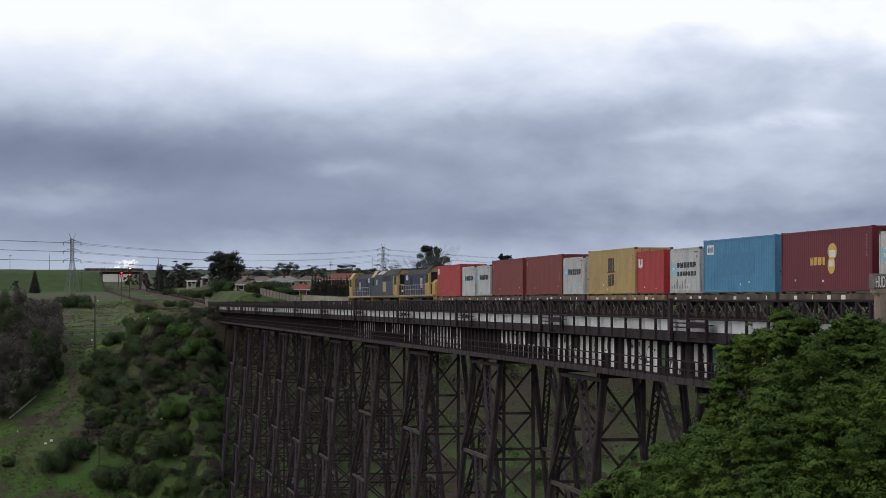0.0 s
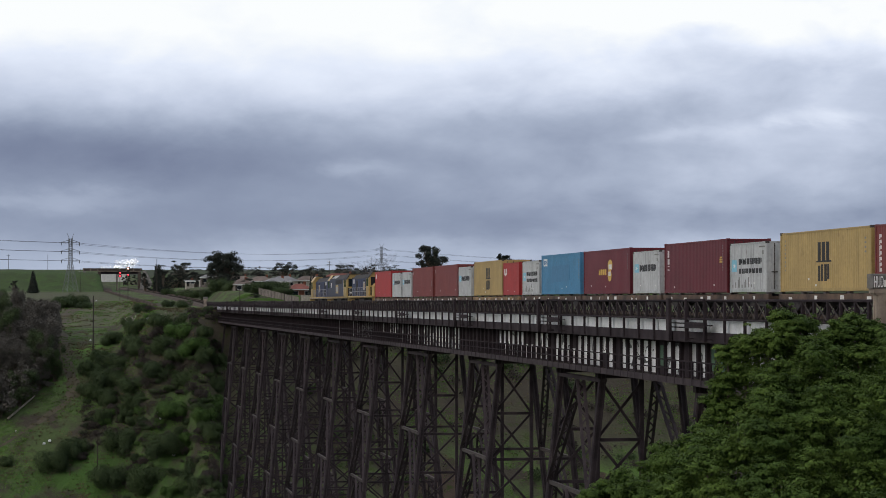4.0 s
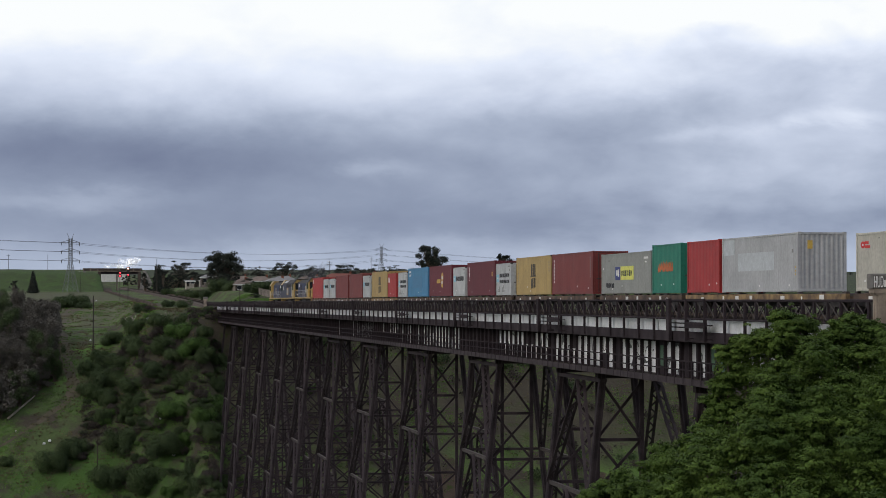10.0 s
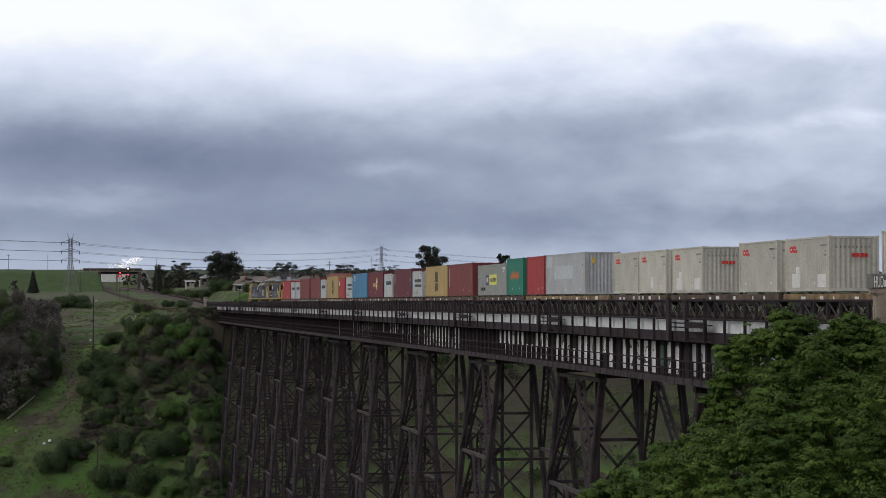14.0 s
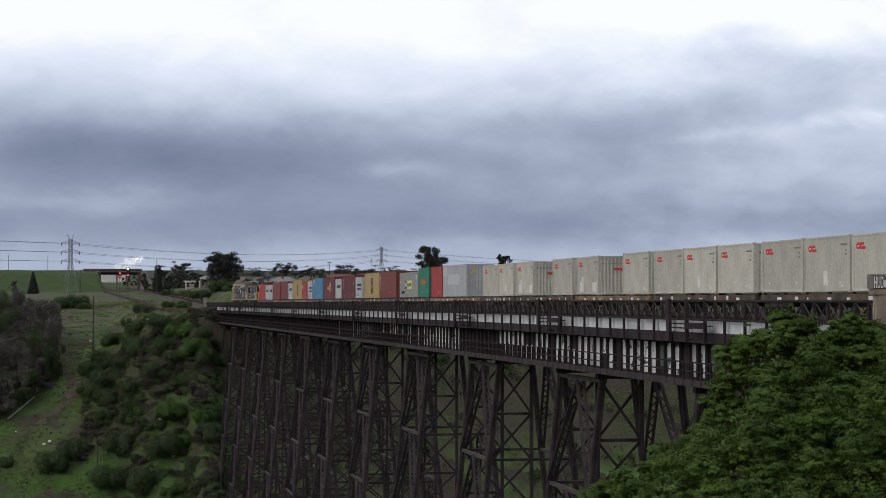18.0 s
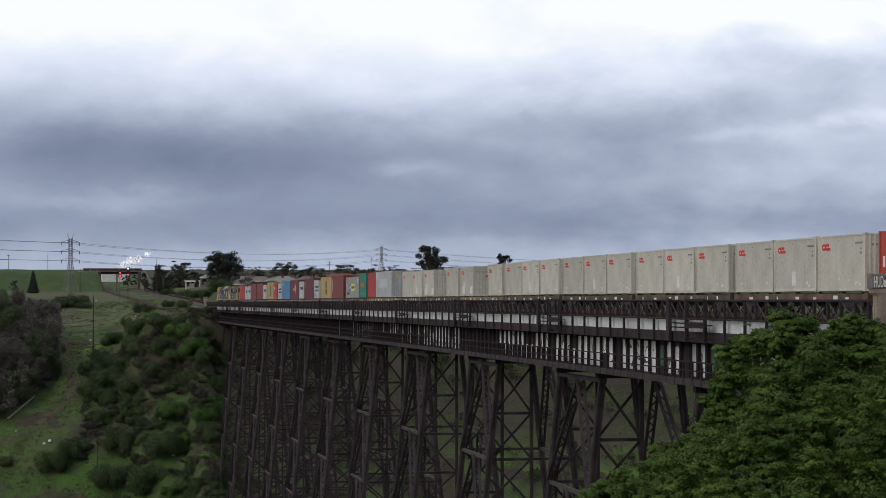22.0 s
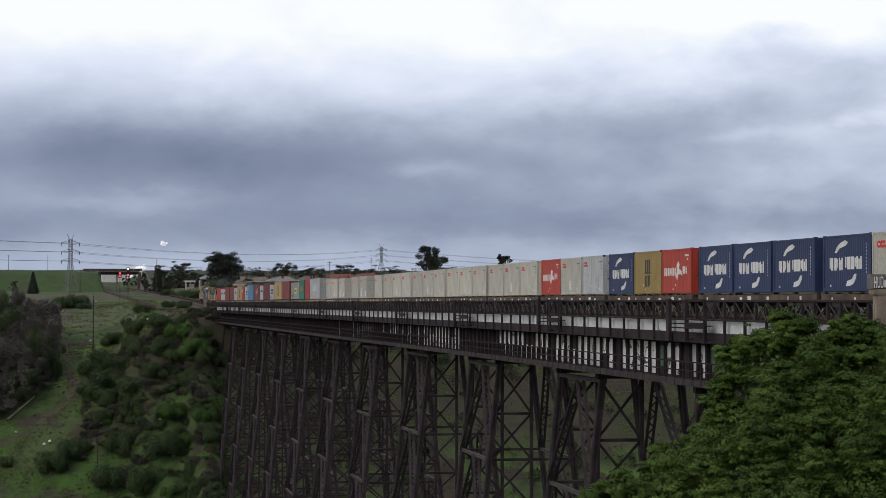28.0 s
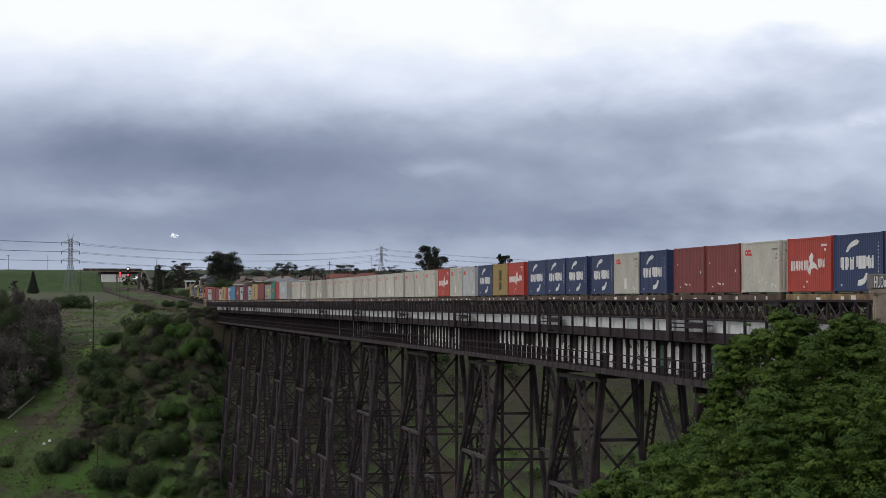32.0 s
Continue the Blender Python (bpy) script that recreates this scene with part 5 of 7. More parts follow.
def shrub(name, label, lob, count, size, material, seed, where, category="shrub", group="", trunk=0.0, turn=0.0, scale=1.0, flat=0.6, shell=0.28, fill=0):
    rng = np.random.default_rng(seed)
    s = thing(name, label, category, group)
    pts, way = lobes(rng, lob, count, shell)
    size = np.full(len(pts), size)
    if fill:
        # broad inner leaves that close the crown behind the outer ones
        inner, out = lobes(rng, [(c, (r[0] * 0.76, r[1] * 0.76, r[2] * 0.76)) for c, r in lob], fill, 0.15)
        pts, way, size = np.concatenate([pts, inner]), np.concatenate([way, out * 2]), np.concatenate([size, np.full(fill, size[0] * 1.9)])
    leaves("crown", pts, way + np.array((0, 0, 0.25)), size, material, s, rng, flat, 0.35)
    if trunk:
        g = Geo()
        for c, r in lob:
            top = (c[0] * 0.95, c[1] * 0.95, c[2])
            mid = (c[0] * 0.25, c[1] * 0.25, c[2] * 0.5)
            g.rod((0, 0, -0.5), mid, trunk, trunk * 0.7, 7)
            g.rod(mid, top, trunk * 0.65, trunk * 0.2, 6)
        g.done("trunk", BARK, s)
    s.matrix_basis = pose(*where, 0, 0, turn) @ Matrix.Scale(scale, 4)
    return s


def random_lobes(seed, n, w, h, low=0.2):
    r = np.random.default_rng(seed)
    out = []
    for i in range(n):
        a, q = r.uniform(0, 6.28), w * math.sqrt(r.random()) * 0.7
        rr = w * r.uniform(0.3, 0.55)
        out.append(((q * math.cos(a), q * math.sin(a), h * r.uniform(low, 0.7)), (rr, rr, h * r.uniform(0.28, 0.45))))
    return out


def near_shrub():
    """The big shrub on the rim before the near abutment: many leafy masses, each with smaller ones on it."""
    rng = np.random.default_rng(5)
    lob, core = [], []
    # bearing, distance, height of the top, radius
    for b, d, z, r in ((14.2, 56, -4.15, 0.55), (14.8, 56, -3.85, 0.6), (15.7, 56, -3.4, 0.6), (16.2, 56, -2.95, 0.6), (16.9, 56, -2.4, 0.6), (17.5, 57, -1.9, 0.6), (18.0, 57, -1.0, 0.6), (17.95, 57, -0.35, 0.45), (17.55, 57, -0.6, 0.35), (17.45, 57, -1.3, 0.4), (17.3, 57, -1.75, 0.4), (18.3, 57, -0.15, 0.5), (18.8, 57, 0.1, 0.7), (19.05, 57, 0.36, 0.5), (19.4, 57, 0.28, 0.45), (20.55, 57, 0.15, 0.5), (20.9, 57, 0.18, 0.5),
                       (19.5, 57, 0.09, 0.8), (20.3, 57, -0.23, 0.9), (20.9, 57, 0.02, 0.8), (21.6, 56, -0.18, 0.9), (22.4, 56, -0.23, 1.0), (18.8, 55, -1.0, 1.2), (19.6, 55, -0.7, 1.3), (20.4, 54, -0.8, 1.3), (21.7, 54, -0.8, 1.3),
                       (17.0, 54, -2.4, 1.3), (16.0, 54, -3.3, 1.2), (15.1, 54, -3.9, 1.0), (14.3, 54, -4.5, 0.9), (18.5, 53, -2.2, 1.3), (19.5, 52, -1.9, 1.4), (20.8, 52, -1.7, 1.4), (22.1, 51, -1.6, 1.4),
                       (17.0, 52, -3.5, 1.3), (15.8, 52, -4.2, 1.2), (18.3, 51, -3.2, 1.4), (19.7, 50, -2.9, 1.4), (21.1, 50, -2.6, 1.4), (22.5, 49, -2.3, 1.4), (16.8, 50, -4.4, 1.3), (18.4, 49, -4.1, 1.3),
                       (20.0, 48, -3.8, 1.4), (21.6, 47, -3.4, 1.4), (23.0, 47, -3.0, 1.4), (14.9, 52, -4.9, 1.0)):
        a = radians(1.0087 * b - 0.2775)
        c = np.array((d * math.sin(a), d * math.cos(a), z - r * 0.84))
        lob.append((c, (r * 0.52, r * 0.52, r * 0.6)))
        core.append((c + np.array((0, r * 0.9, -r * 0.7)), (r * 0.85, r * 0.85, r * 0.8)))
        # smaller heads that stand out of each mass
        for k in range(5):
            w = rng.normal(size=3)
            w[2] = abs(w[2]) * 0.8 - 0.15
            w /= np.linalg.norm(w)
            q = r * rng.uniform(0.24, 0.4)
            lob.append((c + w * r * rng.uniform(0.6, 0.95), (q, q, q * rng.uniform(0.75, 1.0))))
    s = thing("leafy_shrub", "dense fresh green leafy shrub on the gorge rim", "shrub")
    # sprays of leaves stand on every mass, with dark gaps between them
    spray_c, spray_w, spray_r = [], [], []
    for c, r in lob:
        n = int(85 * r[0] ** 2) + 6
        w = rng.normal(size=(n, 3))
        w[:, 2] = np.where(w[:, 2] < -0.5, -w[:, 2], w[:, 2])
        w /= np.linalg.norm(w, axis=1, keepdims=True)
        spray_c.append(c + w * np.array(r) * rng.uniform(0.86, 1.14, (n, 1)))
        spray_w.append(w)
        spray_r.append(rng.uniform(0.08, 0.18, n))
    # loose shoots that stand above the outline
    for c, r in lob:
        if c[2] + r[2] < -1.6 and rng.random() < 0.6:
            continue
        n = 7
        w = rng.normal(size=(n, 3)) * np.array((0.5, 0.5, 0.15)) + np.array((0, 0, 1.0))
        spray_c.append(c + w * np.array(r) * rng.uniform(1.0, 1.45, (n, 1)))
        spray_w.append(w)
        spray_r.append(rng.uniform(0.04, 0.1, n))
    spray_c, spray_w, spray_r = np.concatenate(spray_c), np.concatenate(spray_w), np.concatenate(spray_r)
    total = 480000
    pick = rng.choice(len(spray_c), total, p=spray_r ** 2 / (spray_r ** 2).sum())
    d = rng.normal(size=(total, 3))
    d /= np.linalg.norm(d, axis=1, keepdims=True)
    d[:, 2] = np.where(d[:, 2] < -0.2, -d[:, 2], d[:, 2])
    lift = spray_w[pick] * 0.5 + np.array((0, 0, 0.45))
    pts = spray_c[pick] + (d * np.array((1.0, 1.0, 0.7)) + lift * 0.4) * (spray_r[pick] * rng.uniform(0.6, 1.1, total))[:, None]
    way = d + lift * 1.2
    inner, out = lobes(rng, [(c, np.array(r) * 0.78) for c, r in lob] + core, 130000, 0.25)
    leaves("crown", np.concatenate([pts, inner]), np.concatenate([way, out * 1.4]), np.concatenate([np.full(total, 0.033), np.full(len(inner), 0.05)]), FOLIAGE, s, rng, 1.0, 0.4)
    g = Geo()
    for c, r in lob[::12]:
        x, y = float(c[0]), float(c[1])
        g.rod((x * 0.99, y * 0.995, ground_z(x, y) - 0.5), (x, y, float(c[2])), 0.09, 0.03, 6)
    g.done("stem", BARK, s)


near_shrub()

SHRUBS = [random_lobes(40 + i, 13, 3.0, 3.2) for i in range(6)]
rngp = random.Random(9)
protos = {}
BUSH_WORDS = {"scrub": "dark green scrub bush on the gorge slope", "green": "bright green bush on the gorge slope", "brush": "grey-brown bare brush on the gorge slope"}


def slope_bush(x, y, size, kind, tall=None):
    """A bush at its place; size 1 is about six metres across, tall the stretch of its height."""
    key = (kind, rngp.randrange(6))
    m = {"scrub": SCRUB, "green": GREEN_BUSH, "brush": DARK_BRUSH}[kind]
    tall = rngp.uniform(0.8, 1.15) if tall is None else tall
    w = pose(x, y, ground_z(x, y) - 0.35 * size, 0, 0, rngp.uniform(0, 360))
    if key not in protos:
        protos[key] = shrub("bush", BUSH_WORDS[kind], SHRUBS[key[1]], 8200, 0.088, m, 60 + key[1], (0, 0, 0), "bush", "bushes on the gorge slope", shell=0.3, flat=1.8, fill=1800)
        o = protos[key]
        o.matrix_basis = w
    else:
        o = copy_thing(protos[key], w)
    o.scale = (size, size, size * tall)


def grassy(x, y):
    """Open grass on the slope: the spur that runs down from the plain and the clearing at its foot."""
    spur = 6.5 + 0.11 * (y - 490) if y > 490 else 5.2 - 0.16 * (490 - y)
    return x < spur or (y < 468 and x < 12 and y > 455) or (y < 453 and x < 22)


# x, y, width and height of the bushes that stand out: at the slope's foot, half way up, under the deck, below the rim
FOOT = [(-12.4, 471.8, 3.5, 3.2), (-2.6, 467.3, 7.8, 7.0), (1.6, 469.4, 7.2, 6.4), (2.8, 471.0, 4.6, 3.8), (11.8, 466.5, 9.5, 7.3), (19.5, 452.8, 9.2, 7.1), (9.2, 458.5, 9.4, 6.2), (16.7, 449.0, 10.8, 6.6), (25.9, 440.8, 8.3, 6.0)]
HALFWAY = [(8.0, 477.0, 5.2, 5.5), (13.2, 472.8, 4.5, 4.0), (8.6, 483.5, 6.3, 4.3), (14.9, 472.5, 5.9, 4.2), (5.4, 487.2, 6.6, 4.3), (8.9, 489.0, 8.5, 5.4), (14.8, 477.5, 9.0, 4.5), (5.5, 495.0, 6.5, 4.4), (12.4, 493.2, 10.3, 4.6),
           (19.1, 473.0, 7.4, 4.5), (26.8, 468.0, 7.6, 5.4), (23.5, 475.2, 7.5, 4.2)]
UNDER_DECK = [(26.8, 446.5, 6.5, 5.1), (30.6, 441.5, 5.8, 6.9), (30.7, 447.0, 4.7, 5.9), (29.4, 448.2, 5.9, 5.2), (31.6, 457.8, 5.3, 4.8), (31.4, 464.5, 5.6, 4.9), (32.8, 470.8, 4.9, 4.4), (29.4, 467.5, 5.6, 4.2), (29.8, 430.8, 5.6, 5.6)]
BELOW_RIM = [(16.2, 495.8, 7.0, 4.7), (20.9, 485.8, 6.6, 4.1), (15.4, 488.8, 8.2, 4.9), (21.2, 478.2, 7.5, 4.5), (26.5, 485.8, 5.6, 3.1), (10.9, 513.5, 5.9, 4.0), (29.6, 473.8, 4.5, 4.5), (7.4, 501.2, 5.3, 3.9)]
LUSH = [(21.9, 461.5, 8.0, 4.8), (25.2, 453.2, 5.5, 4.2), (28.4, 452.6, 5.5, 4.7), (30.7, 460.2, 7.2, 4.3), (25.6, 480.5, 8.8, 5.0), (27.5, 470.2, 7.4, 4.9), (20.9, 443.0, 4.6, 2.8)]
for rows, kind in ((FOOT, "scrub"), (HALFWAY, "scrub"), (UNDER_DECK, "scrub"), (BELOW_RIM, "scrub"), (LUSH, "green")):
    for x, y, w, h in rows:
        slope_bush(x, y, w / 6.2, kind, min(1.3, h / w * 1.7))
for i in range(30):
    x, y = rngp.uniform(25, 33.5), rngp.uniform(428, 474)
    slope_bush(x, y, rngp.uniform(0.4, 0.75), rngp.choices(["scrub", "brush"], [3, 2])[0])
# the rest of the cover, bushes and bare brush, between them
count = 0
while count < 120:
    x, y = rngp.uniform(3, 33), rngp.uniform(432, 505)
    if grassy(x, y) or x > TRACK_X - 4 or (x > 19 and y > 486):
        continue
    if noise.noise((x * 0.06, y * 0.08, 1.7)) < -0.3:
        continue
    slope_bush(x, y, rngp.uniform(0.3, 0.62), rngp.choices(["scrub", "green", "brush"], [5, 0.8, 4])[0])
    count += 1


def undergrowth():
    """Low scrub and brush all over the slope under and beyond the viaduct."""
    rng = np.random.default_rng(77)
    for name, material, label, n in (("undergrowth", SCRUB, "dark green undergrowth on the slope beneath the viaduct", 170), ("dry_undergrowth", DARK_BRUSH, "grey-brown dry undergrowth on the slope beneath the viaduct", 420)):
        lob = []
        for i in range(n):
            b, y = (rng.uniform(4.4, 9.5) if i % 2 else rng.uniform(6, 24)), rng.uniform(423, 491)
            x = bearing_x(b, y)
            r = rng.uniform(0.8, 2.6)
            z = ground_z(x, y)
            for k in range(3):
                q = r * rng.uniform(0.4, 0.8)
                lob.append(((x + rng.uniform(-r, r), y + rng.uniform(-r, r), z + q * 0.5), (q, q, q * rng.uniform(0.6, 1.0))))
        s = thing(name, label, "undergrowth", kind="stuff")
        pts, way = lobes(rng, lob, 60000, 0.5)
        tagged(leaves("clumps", pts, way, 0.22, material, s, rng, 0.9), kind="stuff")


undergrowth()


def slope_brush():
    """Low grey-brown brush that fills the gaps between the bushes of the hillside."""
    rng = np.random.default_rng(31)
    for name, material, label, n in (("low_brush", DARK_BRUSH, "low grey-brown brush between bushes on the hillside", 330), ("low_scrub", SCRUB, "low dark green scrub between bushes on the hillside", 130)):
        lob = []
        while len(lob) < n * 3:
            b, y = rng.uniform(0.7, 4.35), rng.uniform(437, 503)
            x = bearing_x(b, y)
            if grassy(x, y) or x > TRACK_X - 2.5 or (b > 2.2 and y > 488):
                continue
            r, z = rng.uniform(0.5, 1.6), ground_z(x, y)
            for k in range(3):
                q = r * rng.uniform(0.4, 0.8)
                lob.append(((x + rng.uniform(-r, r), y + rng.uniform(-r, r), z + q * 0.4), (q, q, q * rng.uniform(0.6, 1.0))))
        s = thing(name, label, "undergrowth", kind="stuff")
        pts, way = lobes(rng, lob, 80000, 0.5)
        tagged(leaves("clumps", pts, way, 0.14, material, s, rng, 0.8), kind="stuff")


def tufts(name, label, material, n, seed, areas, height):
    """Tufts of grass blades, a few leaning quads each, in uneven drifts over the ground."""
    rng = np.random.default_rng(seed)
    s = thing(name, label, "grass", kind="stuff")
    pts = []
    for b0, b1, y0, y1, share_of in areas:
        left = int(n * share_of)
        while left > 0:
            b, y = rng.uniform(b0, b1), rng.uniform(y0, y1)
            x = bearing_x(b, y)
            if noise.noise((x * 0.11, y * 0.11, seed * 1.3)) + 0.5 * noise.noise((x * 0.4, y * 0.4, seed * 2.1)) < 0.02:
                continue
            z = ground_z(x, y)
            left -= 1
            for k in range(4):
                pts.append((x + rng.normal() * 0.35, y + rng.normal() * 0.35, z + height * rng.uniform(0.1, 0.5)))
    pts = np.array(pts)
    way = np.tile(np.array((0.0, -0.9, 0.5)), (len(pts), 1))
    tagged(leaves("blades", pts, way, height, material, s, rng, 1.0), kind="stuff")


def thicket():
    """The grey-brown thicket that closes the gaps between the half-bare trees."""
    rng = np.random.default_rng(37)
    lob = []
    while len(lob) < 620:
        b, y = rng.uniform(-2.0, 0.1), rng.uniform(483, 548)
        if b > min(0.08, -1.4 + (y - 481) * 0.1):
            continue
        x = bearing_x(b, y)
        h = rng.uniform(3.0, 9.0)
        q = rng.uniform(0.7, 1.5)
        lob.append(((x, y, ground_z(x, y) + h - q), (q, q, q * rng.uniform(0.8, 1.6))))
    s = thing("bare_thicket", "dense grey-brown leafless thicket on the hillside", "thicket", kind="stuff")
    pts, way = lobes(rng, lob, 150000, 0.6)
    inner, out = lobes(rng, [(c, [q * 0.8 for q in r]) for c, r in lob], 16000, 0.1)
    tagged(leaves("twigs", np.concatenate([pts, inner]), np.concatenate([way, out]) + np.array((0, 0, 0.3)), np.concatenate([np.full(150000, 0.1), np.full(16000, 0.3)]), BRUSH, s, rng, 1.2, 0.3), kind="stuff")


def dirt_path():
    """A trodden path down the hillside."""
    way = [(1.0, 700, 1.5), (0.75, 660, 2.2), (0.45, 630, 3.2), (0.2, 605, 4.0), (0.05, 575, 4.0), (0.05, 550, 3.2), (0.2, 520, 2.4), (0.25, 505, 1.8), (0.45, 493, 2.6), (0.5, 488, 3.4), (0.1, 486, 3.0), (-0.5, 482, 2.6), (-1.1, 479, 2.4), (-2.0, 475, 2.4)]
    v, f = [], []
    for (b0, y0, w0), (b1, y1, w1) in zip(way, way[1:]):
        for k in range(6):
            q = k / 6
            b, y, w = b0 + (b1 - b0) * q, y0 + (y1 - y0) * q, w0 + (w1 - w0) * q
            x = bearing_x(b, y)
            w *= 1 + 0.9 * noise.noise((x * 0.45, y * 0.45, 5.5))
            for d in (-0.5, 0.5):
                xx, yy = x + d * w, y + 0.2 * d * w
                v.append((xx, yy, ground_z(xx, yy) + 0.06))
    f = [(2 * i, 2 * i + 1, 2 * i + 3, 2 * i + 2) for i in range(len(v) // 2 - 1)]
    tagged(link_mesh("path", v, f, SOIL), "trodden bare brown earth path down the hillside", "path", kind="structure")


slope_brush()
thicket()
dirt_path()
tufts("rough_grass", "rough green grass tufts on the gorge sides", BLADES, 14000, 3, ((-1.7, 4.3, 440, 520, 0.5), (-1.7, 2.6, 520, 680, 0.18), (4.0, 6.4, 500, 575, 0.2), (8.0, 17, 423, 489, 0.12)), 0.17)
tufts("dry_grass", "dry straw-coloured grass tufts on the gorge sides", DRY_BLADES, 4500, 8, ((-1.7, 4.3, 440, 520, 0.5), (-1.7, 2.6, 520, 680, 0.2), (5.5, 17, 423, 489, 0.3)), 0.26)
tufts("slope_grass", "pale green grass tufts on the slope beneath the viaduct", BLADES, 9000, 14, ((7.0, 17.5, 423, 490, 1.0),), 0.17)
# behind the rim
for b, y, s in ((0.15, 640, 1.2), (0.35, 648, 1.3), (0.6, 645, 1.3), (0.75, 640, 1.0), (-0.5, 590, 1.3), (-0.9, 600, 1.4), (-1.2, 610, 1.4), (1.9, 520, 0.8), (2.2, 523, 0.7), (2.9, 535, 0.6), (3.3, 528, 0.7), (1.55, 515, 0.6)):
    slope_bush(bearing_x(b, y), y, s, "scrub")


def brush_tree(b, y, w, h, seed):
    """A tall thin-crowned grey-brown tree, nearly bare."""
    r = np.random.default_rng(seed)
    lob = []
    for i in range(16):
        a, q, z = r.uniform(0, 6.28), w * r.uniform(0.05, 0.42), h * r.uniform(0.2, 0.9)
        lob.append(((q * math.cos(a), q * math.sin(a), z), (w * r.uniform(0.1, 0.22), w * r.uniform(0.1, 0.22), h * r.uniform(0.06, 0.14))))
    x = bearing_x(b, y)
    shrub("scrub_tree", "grey-brown half-bare scrub tree on the gorge slope", lob, 9500, 0.12, BRUSH if seed % 3 else SCRUB, seed, (x, y, ground_z(x, y) - 0.3), "tree", "trees on the gorge slope", trunk=0.12, flat=0.2, shell=0.7)


for i, (b, y, w, h) in enumerate(((-1.4, 517, 8, 14), (-0.9, 520, 7, 14), (-0.45, 515, 6, 11), (-1.2, 505, 8, 15), (-0.7, 503, 8, 15), (-0.25, 501, 7, 13), (0.0, 495, 5, 9), (-1.45, 493, 8, 13),
                                  (-0.95, 493, 8, 13), (-0.45, 495, 8, 13), (-0.08, 500, 6, 10), (-1.4, 486, 8, 9), (-0.9, 489, 8, 9), (-0.4, 493, 6, 8),
                                  (-1.8, 493, 9, 14), (-1.8, 509, 9, 15), (-0.1, 520, 5, 10), (-1.1, 527, 7, 12), (-1.6, 530, 8, 13))):
    brush_tree(b, y, w, h, 300 + i)


def bare_tree(b, y, h, seed):
    """A small bleached dead tree."""
    r = random.Random(seed)
    t = thing("dead_tree", "small bleached bare dead tree on the slope", "tree", "dead trees")
    g = Geo()
    g.rod((0, 0, -0.3), (0.2, 0.1, h * 0.45), 0.16, 0.11, 7)
    for i in range(9):
        a = r.uniform(0, 6.28)
        p = Vector((0.2, 0.1, h * r.uniform(0.3, 0.45)))
        q = p + Vector((math.cos(a) * h * 0.3, math.sin(a) * h * 0.3, h * r.uniform(0.15, 0.45)))
        g.rod(p, q, 0.09, 0.05, 5)
        for k in range(3):
            e = q + Vector((r.uniform(-1, 1), r.uniform(-1, 1), r.uniform(0, 1))) * h * 0.2
            g.rod(q, e, 0.05, 0.02, 4)
    g.done("branches", PALE_WOOD, t)
    x = bearing_x(b, y)
    t.matrix_basis = pose(x, y, ground_z(x, y))


PALE_WOOD = mat("bleached_dead_wood", (0.32, 0.29, 0.25), (0.22, 0.2, 0.17), rough=0.9, scale=2)
bare_tree(1.9, 508, 4.2, 1)
bare_tree(2.74, 486, 3.2, 2)
bare_tree(15.21, 700, 13.0, 5)


# trees of the plain
def gum(b, d, w, h, seed, low=0.25, dense=1.0, n=26):
    """A gum tree: clumped crown of leafy lobes from low (a share of its height) to the top."""
    x = bearing_x(b, d)
    r = np.random.default_rng(seed)
    lob = []
    fat = 1.5 if dense > 2 else 1.15
    for i in range(n):
        z = low + (0.9 - low) * r.random()
        reach = w * 0.5 * math.sqrt(max(0.05, 1 - ((z - 0.5) / 0.52) ** 2))
        a, q = r.uniform(0, 6.28), reach * r.uniform(0.2, 0.85)
        lob.append(((q * math.cos(a), q * math.sin(a), h * z), (w * r.uniform(0.05, 0.11) * fat, w * r.uniform(0.05, 0.11) * fat, h * r.uniform(0.03, 0.06) * fat)))
    shrub("gum_tree", "dark gum tree with a clumped open crown", lob, int(6500 * dense), 0.009 * h + 0.06, GUM, seed, (x, d, ground_z(x, d)), "tree", "trees of the plain", trunk=0.02 * h, shell=0.6, fill=1900 if dense > 2 else 0)


# bearing, distance, crown width, height, foot of the crown, density
for i, (b, d, w, h, low, dense) in enumerate(((4.33, 690, 13.2, 16.6, 0.14, 3.0), (9.8, 660, 11.8, 18.6, 0.45, 1.5), (11.7, 800, 7.5, 17.5, 0.6, 0.7), (2.75, 880, 5.5, 10.5, 0.05, 1.0), (2.3, 900, 5.0, 9.0, 0.2, 0.7),
                                              (5.95, 820, 14, 14, 0.45, 0.9), (6.4, 800, 9, 11, 0.3, 0.9), (6.75, 790, 10, 12, 0.4, 0.8), (7.55, 800, 12, 13, 0.35, 1.0), (8.1, 780, 13, 12, 0.2, 1.1),
                                              (8.8, 760, 6, 11.5, 0.2, 0.7), (5.2, 900, 9, 11, 0.3, 0.8), (9.45, 700, 5, 8.5, 0.3, 0.6), (3.2, 1000, 12, 11, 0.1, 1.0), (3.7, 1000, 12, 10, 0.1, 1.0),
                                              (-1.05, 940, 5.0, 5.0, 0.02, 1.0), (5.0, 640, 7, 7.5, 0.1, 0.8), (5.15, 560, 4.0, 5.0, 0.05, 0.7), (12.8, 900, 10, 9, 0.2, 0.8), (7.1, 700, 9, 8.5, 0.1, 1.0))):
    gum(b, d, w, h - (3.6 if b > 3.5 and d < 1100 else 0), 100 + i, low, dense, 100 if dense > 2 else 64 if i == 1 else 34)
